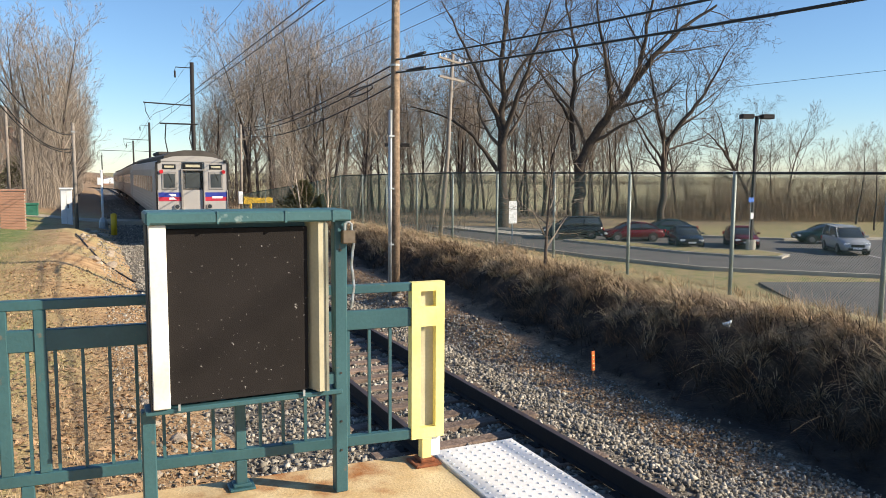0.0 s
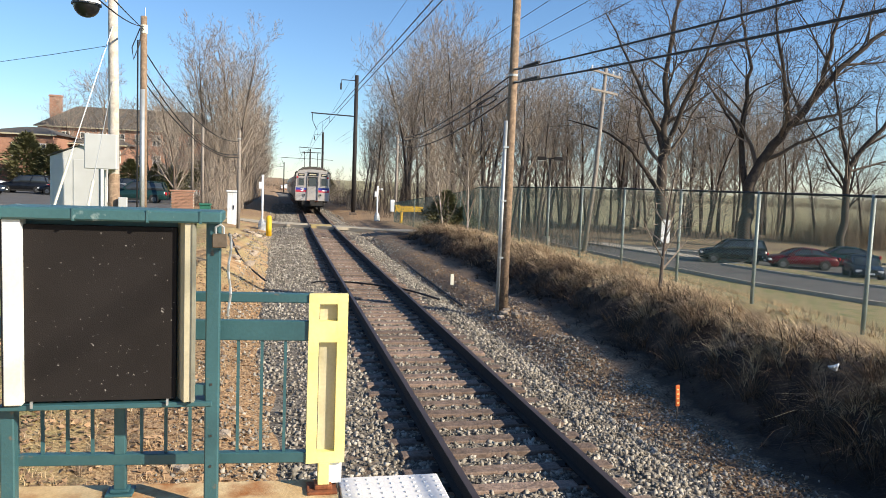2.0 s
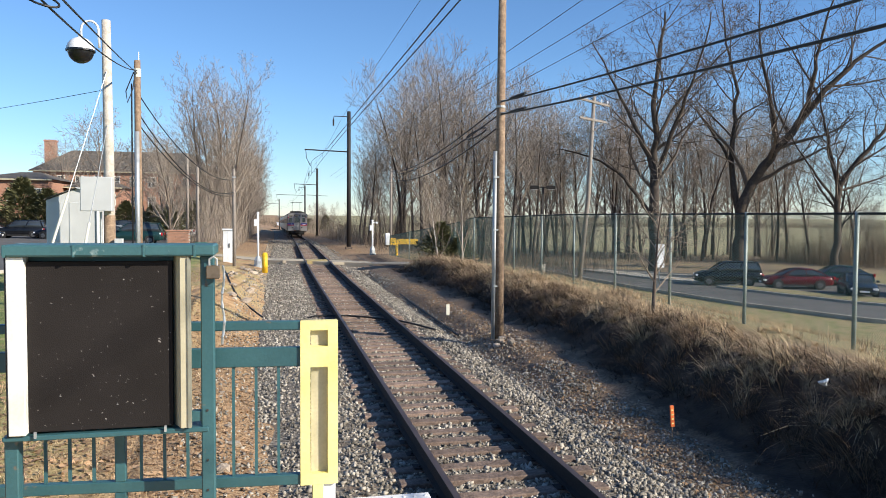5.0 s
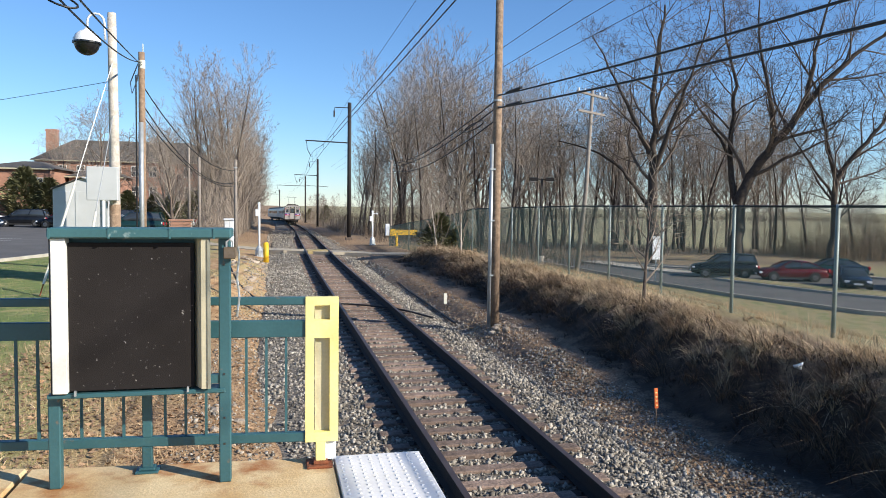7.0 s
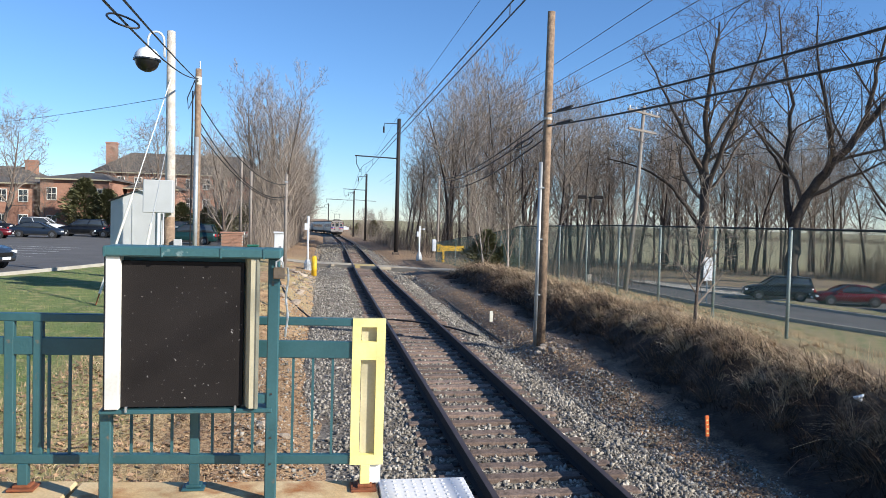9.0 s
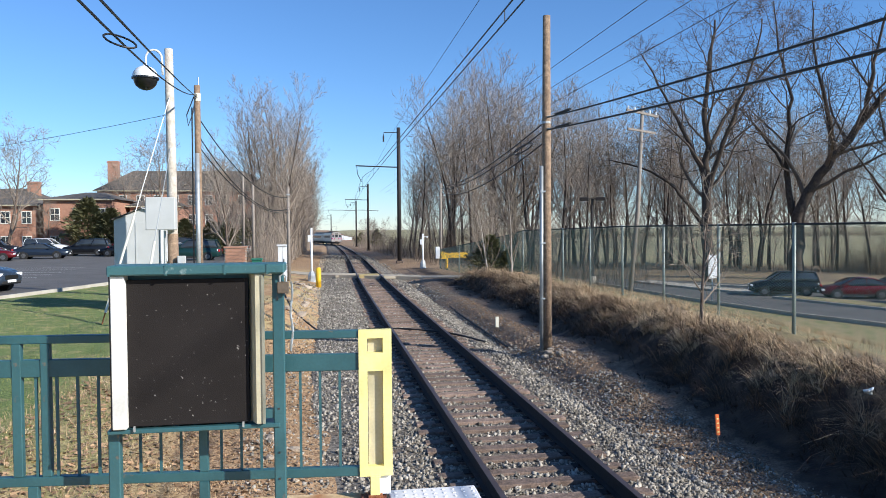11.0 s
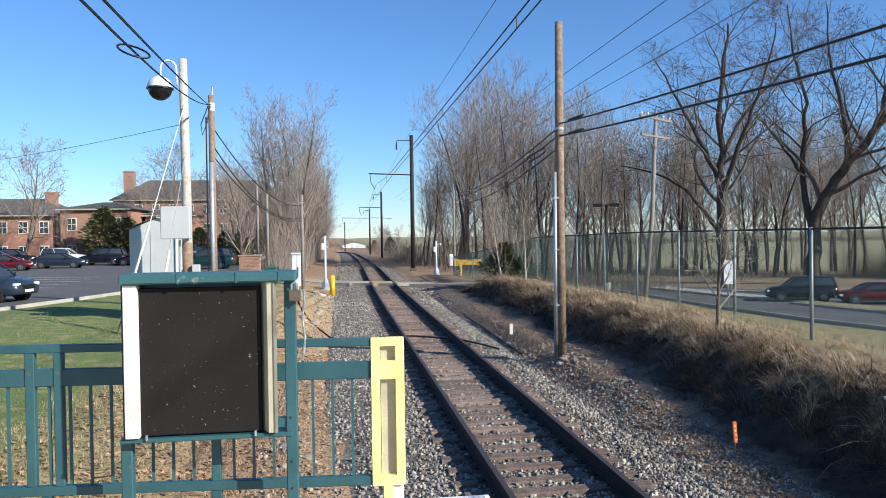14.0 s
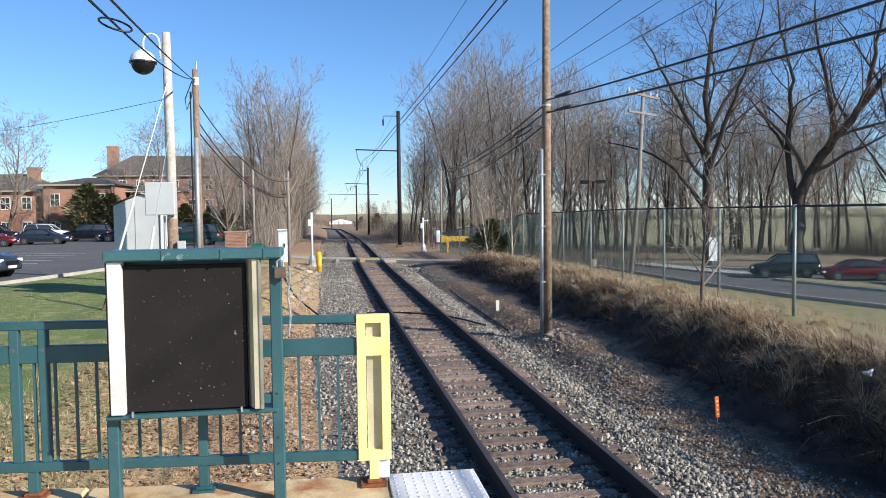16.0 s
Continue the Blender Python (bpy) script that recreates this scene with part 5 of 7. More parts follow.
wcab = thing("crossing_cabinet", "white relay cabinet beside the crossing", "relay cabinet")
part("body", MB().box(-5.66, -5.08, 48.2, 48.8, -0.1, 1.95), M["white"], wcab, bevel=0.02)
part("lid", MB().box(-5.72, -5.02, 48.12, 48.88, 1.95, 2.05), M["white"], wcab, bevel=0.02)
part("handle", MB().box(-5.32, -5.26, 48.16, 48.2, 0.9, 1.15), M["black"], wcab)
part("door_seam", MB().box(-5.37, -5.355, 48.19, 48.2, 0.0, 1.9), M["galv"], wcab)
gbox = thing("utility_box", "small green plastic utility box in the grass", "utility box")
part("body", MB().box(-7.85, -7.15, 54.2, 54.8, 0.0, 0.85), M["bin_green"], gbox, bevel=0.03)
part("lid", MB().box(-7.9, -7.1, 54.15, 54.85, 0.85, 0.98), M["bin_green"], gbox, bevel=0.03)


def signal(x, y, top, label, arm=True):
    z = land(x, y)
    ob = thing("crossing_signal", label, "signal")
    part("mast", MB().tube([(x, y, z - 0.2), (x, y, top)], 0.065, 10), M["white"], ob, smooth=True)
    part("base", MB().tube([(x, y, z - 0.1), (x, y, z + 0.35), (x, y, z + 0.6)], [0.24, 0.22, 0.12], 10), M["galv"], ob)
    part("side_box", MB().box(x - 0.22, x - 0.06, y - 0.12, y + 0.12, top - 0.75, top - 0.35), M["white"], ob, bevel=0.01)
    if arm:
        part("head_arm", MB().tube([(x, y, top - 0.15), (x + 0.4, y - 0.05, top - 0.15)], 0.03, 6), M["white"], ob)
    if arm:
        part("lamp_head", MB().tube([(x + 0.34, y - 0.12, top - 0.15), (x + 0.34, y + 0.12, top - 0.15)], 0.07, 10), M["white"], ob)
    part("cap", MB().tube([(x, y, top), (x, y, top + 0.08)], [0.1, 0.05], 10), M["white"], ob)
    for k in range(3):
        part("foot_bolt", MB().tube([(x + 0.25 * math.cos(2.1 * k), y + 0.25 * math.sin(2.1 * k), z - 0.1), (x + 0.12 * math.cos(2.1 * k), y + 0.12 * math.sin(2.1 * k), z + 0.5)], 0.02, 5), M["galv"], ob)
    return ob


signal(-3.54, 46.3, 3.0, "white crossing signal mast seen edge-on", False)
signal(4.78, 58.0, 2.5, "white crossing signal mast on a bolted base")
bol = thing("bollard", "yellow plastic bollard at the crossing", "bollard")
part("tube", MB().tube([(-3.1, 42.0, -0.2), (-3.1, 42.0, 0.82)], 0.15, 12), M["signal_yellow"], bol, smooth=True)
part("cap", MB().tube([(-3.1, 42.0, 0.82), (-3.1, 42.0, 0.9)], [0.15, 0.08], 12), M["signal_yellow"], bol)
bar = thing("barrier_gate", "yellow swing barrier on a post at the lane", "barrier")
part("beam", MB().box(5.95, 8.0, 56.3, 56.42, 0.75, 1.15), M["signal_yellow"], bar, bevel=0.02)
part("beam_sleeve", MB().box(5.9, 6.3, 56.25, 56.47, 0.68, 1.22), M["signal_yellow"], bar, bevel=0.02)
part("post", MB().tube([(6.4, 56.36, -0.4), (6.4, 56.36, 0.75)], 0.11, 10), M["signal_yellow"], bar)
part("lamp_box", MB().box(5.55, 5.85, 56.3, 56.5, 0.7, 1.6), M["white"], bar, bevel=0.03)

# stakes, ground cable, stones
stake = thing("survey_stake", "wooden survey stake with an orange marker", "stake")
part("stick", MB().tube([(2.99, 10.22, -0.6), (2.975, 10.22, 0.0)], 0.009, 5), M["wood_pole"], stake)
part("marker", MB().box(-0.028, 0.028, -0.012, 0.012, 0.0, 0.31), M["orange"], stake, "fluorescent orange marker", bevel=0.002).matrix_basis = pose(2.985, 10.22, -0.06, 0, -4, 0)
for k in range(4):
    part("marker_line", MB().box(-0.016, 0.016, -0.0145, -0.0125, 0.04 + k * 0.065, 0.06 + k * 0.065), M["yellow"], stake).matrix_basis = pose(2.985, 10.22, -0.06, 0, -4, 0)
stake2 = thing("survey_stake", "short wooden survey stake with a pale marker", "stake")
part("stick", MB().tube([(2.39, 22.06, -0.6), (2.385, 22.06, 0.1)], 0.012, 5), M["wood_pole"], stake2)
part("marker", MB().box(2.335, 2.435, 22.03, 22.05, 0.02, 0.34), M["strap"], stake2, "pale marker", bevel=0.004)
cpts = [(x, y, max(land(x, y), -0.21 if abs(x) < 2.2 else -9) + 0.03) for x, y in ((-4.7, 34.5), (-4.5, 32.6), (-4.2, 29.8), (-3.85, 27.4), (-3.4, 25.9), (-3.0, 24.9), (-2.3, 24.0), (-1.4, 24.0), (-0.4, 23.9), (0.25, 23.4), (0.97, 22.6), (1.35, 21.7), (1.7, 20.6))]
cable("ground_cable", cpts, 0.028, "black cable laid over the ground and between the ties", n=6)
cable("ground_cable", [(4.7, 57.6, -0.2), (4.2, 54, -0.2), (3.4, 50, -0.2), (3.0, 44, -0.24), (2.6, 36, -0.25), (2.3, 28, -0.25), (2.2, 20, -0.25)], 0.03, "thin black cable along the ballast shoulder", n=5)


def rock_mesh(seed):
    bm = bmesh.new()
    bmesh.ops.create_icosphere(bm, subdivisions=1, radius=1.0)
    r = random.Random(seed)
    for v in bm.verts:
        v.co *= r.uniform(0.65, 1.15)
        v.co.z *= 0.6
    me = bpy.data.meshes.new("rock")
    bm.to_mesh(me)
    bm.free()
    me.materials.append(M["rock"])
    return me


rocks = [rock_mesh(k) for k in range(5)]
rr = random.Random(3)
for k in range(46):
    if k < 30:
        x, y, sc = -3.2 - rr.random() * 1.3, rr.uniform(26, 44), rr.uniform(0.06, 0.22)
    elif k < 38:
        x, y, sc = -3.05 - rr.random() * 0.7, rr.uniform(8.5, 14), rr.uniform(0.05, 0.14)
    else:
        x, y, sc = rr.uniform(2.4, 3.3), rr.uniform(17.0, 19.2), rr.uniform(0.05, 0.12)
    ob = tagged(new("rock", rocks[k % 5]), "pale field stone lying on bare soil", "rock", "loose stones")
    ob.matrix_basis = pose(x, y, land(x, y) + sc * 0.25, 0, 0, rr.uniform(0, 360))
    ob.scale = (sc, sc, sc)
bag = MB()
for k in range(7):
    a = k * 0.9
    bag.tube([(4.35 + 0.03 * math.cos(a), 8.85 + 0.03 * math.sin(a), 0.8 + 0.008 * k), (4.35 + 0.06 * math.cos(a + 0.5), 8.85 + 0.07 * math.sin(a + 0.5), 0.81 + 0.012 * k)], [0.03, 0.008], 5)
solid("plastic_bag", bag, M["white"], "crumpled pale plastic bag caught in the brambles", "plastic bag", smooth=True)


# ---- car parks ----
def flat(name, outline, z, material, label, category, thick=0.3):
    return solid(name, MB().prism(outline, z - thick, z), material, label, category, "structure")


flat("parking_lot", [(-60, 14), (-21, 14), (-15.6, 29.8), (-13.7, 36), (-11.5, 45), (-10, 56), (-10.5, 88), (-60, 100)], 0.46, M["asphalt"], "asphalt car park beside the brick buildings", "car park")
kerb_pts = [(-21, 14), (-15.6, 29.8), (-13.7, 36), (-11.5, 45), (-10, 56), (-10.5, 88)]
km = MB()
for a, b in zip(kerb_pts, kerb_pts[1:]):
    d = (Vector((*b, 0)) - Vector((*a, 0))).normalized()
    nrm = Vector((-d.y, d.x, 0)) * 0.06
    q = [Vector((*a, 0)) + nrm, Vector((*b, 0)) + nrm, Vector((*b, 0)) - nrm, Vector((*a, 0)) - nrm]
    km.prism([(p.x, p.y) for p in q], 0.2, 0.53)
solid("kerb", km, M["kerb"], "pale concrete kerb round the car park", "kerb", "structure")
for k in range(9):
    a = pose(-17.5 - k * 0.2, 33 + k * 2.75, 0.464, 0, 0, -12)
    tagged(new("parking_line", MB().box(-9, 0, -0.06, 0.06, 0, 0.004).mesh("parking_line", M["paint_line"])), "worn white parking bay line", "road marking", "bay lines", "structure").matrix_basis = a
LOT = -1.99
flat("parking_lot", [(45, 18), (66, 12), (66, 38), (46, 44), (28, 66), (19.5, 74), (20.9, 66), (22.1, 48), (23.4, 38.5), (25.6, 31.2), (31.6, 25.4)], LOT, M["asphalt"], "asphalt car park behind the chain-link fence", "car park")
flat("drive", [(19.2, 18.6), (18, 8), (52, 2), (52, 13), (31, 23.4), (24.2, 26.2)], LOT + 0.02, M["asphalt"], "worn asphalt drive below the bank", "drive")
flat("kerb", [(19.4, 74), (20.75, 66), (21.95, 48), (23.25, 38.4), (25.5, 31.0), (31.55, 25.2), (31.65, 25.4), (25.65, 31.2), (23.4, 38.5), (22.1, 48), (20.9, 66)], LOT + 0.12, M["kerb"], "low kerb along the car park drive", "kerb")
flat("traffic_island", [(27.7, 47.6), (28.9, 42.2), (30.1, 37.6), (31.9, 34.3), (33.6, 33.0), (35.2, 33.8), (35.6, 36.4), (33.2, 39.0), (31.4, 43), (29.7, 47.6)], LOT + 0.14, M["kerb"], "pale kerbed island in the car park", "traffic island")
flat("traffic_island", [(28.0, 47.3), (29.15, 42.3), (30.35, 37.8), (32.1, 34.6), (33.6, 33.35), (34.9, 34.0), (35.25, 36.2), (33.0, 38.7), (31.15, 42.9), (29.5, 47.3)], LOT + 0.16, M["ground"], "soil filling of the kerbed island", "traffic island")
flat("pavement", [(24.5, 64), (26.6, 54), (28.4, 49.6), (29.8, 48.0), (30.2, 48.8), (29.5, 51.5), (28.2, 56), (26.6, 64)], LOT + 0.15, M["kerb"], "pale concrete walk beside the parked cars", "pavement")
flat("kerb", [(44.5, 42.2), (66, 36.3), (66, 36.7), (44.7, 42.6)], LOT + 0.15, M["kerb"], "far kerb of the car park", "kerb")
flat("kerb", [(27, 60), (33, 54.4), (44.6, 42.4), (44.8, 42.8), (33.2, 55), (27.2, 60.4)], LOT + 0.15, M["kerb"], "far kerb of the car park under the trees", "kerb")
for k in range(6):
    ob = tagged(new("parking_line", MB().box(-2.4, 2.4, -0.06, 0.06, 0, 0.004).mesh("parking_line", M["paint_line"])), "worn white parking bay line", "road marking", "bay lines", "structure")
    ob.matrix_basis = pose(39.5 + k * 2.6, 30.5 - k * 1.4, LOT + 0.004, 0, 0, 60)


def car(m, color, kind, label):
    ob = thing("car", label, "car", m)
    L, W, H = (4.7, 1.82, 1.45) if kind == "sedan" else (4.65, 1.88, 1.76)
    paint = mat(color[0], color[1], 0.25, 0.2, dark=tuple(v * 0.85 for v in color[1]), scale=2, fine=0) if color[0] not in M else M[color[0]]
    M[color[0]] = paint
    belt = 0.95 if kind == "sedan" else 1.08
    low, high = 0.28, belt

    def ring(x, half, z0, z1, round_=0.16):
        """One rounded cross-section of the body shell."""
        half_in, zm = half - round_ * 0.55, z0 + 0.55 * (z1 - z0)
        r_ = [(half_in, z0), (half - 0.03, z0 + 0.08), (half, zm), (half - 0.05, z1 - 0.1), (half - round_, z1)]
        return [(x, y, z) for y, z in r_] + [(x, -y, z) for y, z in r_[::-1]]

    def loft(rings):
        k, mb_ = len(rings[0]), MB()
        mb_.add([p for q in rings for p in q], [(i * k + a, i * k + (a + 1) % k, (i + 1) * k + (a + 1) % k, (i + 1) * k + a) for i in range(len(rings) - 1) for a in range(k)] + [tuple(range(k - 1, -1, -1)), tuple((len(rings) - 1) * k + a for a in range(k))])
        return mb_
    h = W / 2
    tail = high - 0.02 if kind == "sedan" else high + 0.02
    shell = [(-L / 2, h - 0.22, 0.42, tail - 0.18), (-L / 2 + 0.06, h - 0.1, 0.32, tail - 0.03), (-0.44 * L, h - 0.03, low, tail), (-0.3 * L, h, low, high + 0.03), (0.0, h, low, high + 0.01), (0.24 * L, h, low, high - 0.02), (0.36 * L, h - 0.03, low, high - 0.09), (0.44 * L, h - 0.1, low + 0.02, high - 0.18), (0.485 * L, h - 0.2, 0.34, high - 0.3), (L / 2, h - 0.32, 0.42, high - 0.42)]
    part("body", loft([ring(*q) for q in shell]), paint, ob, smooth=True)
    b0, b1, t0, t1 = (-0.4, 0.24, -0.2, 0.05) if kind == "sedan" else (-0.475, 0.24, -0.42, 0.06)

    def cabin(stations):
        return loft([[(x * L, y, z) for y, z in ((wb, zb), (wb - 0.05, zb + 0.45 * (zt - zb)), (wt, zt - 0.05), (wt - 0.1, zt))] + [(x * L, -y, z) for y, z in ((wt - 0.1, zt), (wt, zt - 0.05), (wb - 0.05, zb + 0.45 * (zt - zb)), (wb, zb))] for x, wb, wt, zb, zt in stations])
    zb = belt - 0.06
    part("greenhouse", cabin([(b0, h - 0.12, h - 0.16, zb, zb + 0.1), (t0, h - 0.09, h - 0.26, zb, H - 0.05), ((t0 + t1) / 2, h - 0.08, h - 0.24, zb, H - 0.02), (t1, h - 0.09, h - 0.26, zb, H - 0.06), (b1, h - 0.14, h - 0.18, zb, zb + 0.08)]), M["pane"], ob, "dark glazing", smooth=True)
    part("roof", cabin([(t0 - 0.015, h - 0.25, h - 0.29, H - 0.1, H - 0.04), ((t0 + t1) / 2, h - 0.22, h - 0.26, H - 0.08, H + 0.005), (t1 + 0.015, h - 0.25, h - 0.29, H - 0.1, H - 0.05)]), paint, ob, smooth=True)
    for w in (-1, 1):
        part("sill", MB().box(-0.2 * L, 0.21 * L, w * (h - 0.03) - 0.02, w * (h - 0.03) + 0.02, 0.22, 0.36), M["tyre"], ob)
        for x in (-0.29 * L, 0.3 * L):
            part("wheel_arch", MB().tube([(x, w * (h - 0.28), 0.35), (x, w * (h - 0.005), 0.35)], 0.375, 18), M["tyre"], ob)
    part("bumper", MB().box(L / 2 - 0.1, L / 2 + 0.01, -h + 0.36, h - 0.36, 0.36, 0.5), M["tyre"], ob, bevel=0.03)
    for w in (-1, 1):
        for u, v in ((b0, t0), (b1, t1), ((b0 + b1) / 2 - 0.02, (t0 + t1) / 2 - 0.02)):
            part("pillar", MB().tube([(u * L, w * (W / 2 - 0.12), belt - 0.03), ((u + v) / 2 * L, w * (W / 2 - 0.14), (belt + H) / 2), (v * L, w * (W / 2 - 0.26), H - 0.06)], 0.035, 5), paint, ob)
        part("mirror", MB().box(0.16 * L, 0.2 * L, w * W / 2 - 0.02 if w > 0 else -W / 2 - 0.16, W / 2 + 0.16 if w > 0 else -W / 2 + 0.02, belt, belt + 0.13), paint, ob, bevel=0.02)
        part("headlight", MB().box(L / 2 - 0.2, L / 2 - 0.045, w * 0.6 - 0.16, w * 0.6 + 0.16, belt - 0.4, belt - 0.27), M["white"], ob, "clear headlight", bevel=0.02)
        part("tail_light", MB().box(-L / 2 - 0.01, -L / 2 + 0.1, w * 0.74 - 0.14, w * 0.74 + 0.14, 0.68, 0.92), M["red_lamp"], ob, "red tail light", bevel=0.02)
        for x in (-0.29 * L, 0.3 * L):
            wh = part("wheel", MB().tube([(x, w * (W / 2 - 0.2), 0.33), (x, w * (W / 2 + 0.01), 0.33)], 0.33, 18), M["tyre"], ob)
            part("rim", MB().tube([(x, w * (W / 2 + 0.005), 0.33), (x, w * (W / 2 + 0.02), 0.33)], 0.2, 14), M["alloy"], wh)
    part("grille", MB().box(L / 2 - 0.03, L / 2 + 0.01, -0.4, 0.4, 0.55, 0.72), M["black"], ob)
    part("plate_bar", MB().box(L / 2 - 0.01, L / 2 + 0.02, -0.26, 0.26, 0.42, 0.53), M["white"], ob)
    return ob


BLACK, NAVY, RED, WHITE_P, GREEN, SILVER, SLATE = ("car_black", (0.012, 0.013, 0.016)), ("car_navy", (0.02, 0.03, 0.05)), ("car_red", (0.11, 0.007, 0.011)), ("car_white", (0.75, 0.76, 0.77)), ("car_green", (0.012, 0.04, 0.04)), ("car_silver", (0.38, 0.40, 0.42)), ("car_slate", (0.032, 0.045, 0.065))
LZ = 0.46
car(pose(-18.0, 34.6, LZ, 0, 0, -15), SLATE, "suv", "slate blue car leaving the car park")
car(pose(-31.5, 70, LZ, 0, 0, 8), RED, "sedan", "red sedan in the car park by the buildings")
car(pose(-28.6, 74.5, LZ, 0, 0, 4), NAVY, "sedan", "dark navy sedan in the car park")
car(pose(-33.5, 90, LZ, 0, 0, 0), WHITE_P, "suv", "white hatchback in the far row")
car(pose(-38.0, 88, LZ, 0, 0, 0), BLACK, "suv", "dark estate car in the far row")
car(pose(-26.8, 81.5, LZ, 0, 0, 180), BLACK, "suv", "black estate car in the far row")
car(pose(-24.4, 86, LZ, 0, 0, 180), RED, "sedan", "dark red car in the far row")
car(pose(-42.0, 96, LZ, 0, 0, 0), RED, "sedan", "red car half hidden in the far row")
car(pose(-21.0, 90, LZ, 0, 0, 180), SLATE, "sedan", "blue sedan in the far row")
car(pose(-36.6, 80.5, LZ, 0, 0, 3), SLATE, "suv", "slate estate car beside the drive")
car(pose(-29.6, 96, LZ, 0, 0, 0), SILVER, "sedan", "silver car before the brick block")
car(pose(-22.5, 79, LZ, 0, 0, 180), BLACK, "sedan", "black saloon in the middle row")
car(pose(-19.0, 84, LZ, 0, 0, 178), NAVY, "suv", "navy estate car in the middle row")
car(pose(-17.8, 94, LZ, 0, 0, 180), WHITE_P, "suv", "white van-like car in the far row")
car(pose(-13.8, 66, LZ, 0, 0, 180), GREEN, "suv", "dark green car behind the brick pier")
car(pose(-16.5, 73, LZ, 0, 0, 0), SILVER, "sedan", "silver sedan behind the wooden poles")
car(pose(-12.5, 78, LZ, 0, 0, 180), WHITE_P, "sedan", "white car behind the wooden poles")
car(pose(29.7, 49.4, LOT, 0, 0, 157), BLACK, "suv", "black off-road car under the bare trees")
car(pose(33.0, 46.3, LOT, 0, 0, 162), RED, "sedan", "dark red sedan in the car park")
car(pose(38.0, 48.2, LOT, 0, 0, 158), GREEN, "sedan", "dark green sedan behind the red one")
car(pose(33.7, 41.3, LOT, 0, 0, -122), NAVY, "sedan", "dark navy saloon facing the island")
car(pose(37.5, 39.9, LOT, 0, 0, -126), RED, "sedan", "bright red car behind the lamp post")
car(pose(40.8, 34.2, LOT, 0, 0, -126), SILVER, "suv", "silver sport utility car in the open bay")
car(pose(45.6, 39.4, LOT, 0, 0, 152), GREEN, "sedan", "dark saloon half hidden in the open bay")


def lot_lamp(x, y, z, top, label):
    ob = thing("parking_lamp", label, "street lamp")
    part("base", MB().tube([(x, y, z), (x, y, z + 0.8)], 0.3, 12), M["kerb"], ob, "concrete base")
    part("pole", MB().box(x - 0.08, x + 0.08, y - 0.08, y + 0.08, z + 0.8, top), M["dark_pole"], ob)
    for w in (-1, 1):
        head = part("head", MB().box(-0.38, 0.38, -0.3, 0.3, -0.14, 0.16), M["dark_pole"], ob, bevel=0.03)
        head.matrix_basis = pose(x + w * 0.62, y - w * 0.25, top - 0.02, 0, 0, -22)
        part("lens", MB().box(-0.3, 0.3, -0.22, 0.22, -0.155, -0.142), M["white"], head)
    part("arm", MB().tube([(x - 0.5, y + 0.2, top), (x + 0.5, y - 0.2, top)], 0.04, 6), M["dark_pole"], ob)
    return ob


lp = lot_lamp(35.0, 36.7, LOT, 6.8, "black twin-headed car park lamp on a concrete base")
part("notice", MB().box(34.7, 35.0, 36.58, 36.6, 0.2, 0.6), M["white"], lp)
lot_lamp(19.3, 60.0, -1.9, 5.35, "black twin-headed car park lamp among the trees")
bs = thing("blue_sign", "small blue sign on a thin post", "sign")
part("plate", MB().box(34.1, 34.55, 36.2, 36.23, 1.3, 1.6), M["leaf_blue"], bs)
part("post", MB().tube([(34.35, 36.25, LOT), (34.35, 36.25, 1.6)], 0.03, 6), M["galv"], bs)
ns = thing("lot_sign", "white sign board with its back to the track", "sign")
part("plate", MB().box(22.3, 22.95, 46.35, 46.4, -0.45, 1.12), M["white"], ns, bevel=0.01)
part("post", MB().tube([(22.6, 46.42, -2.1), (22.6, 46.42, 0.9)], 0.05, 6), M["galv"], ns)


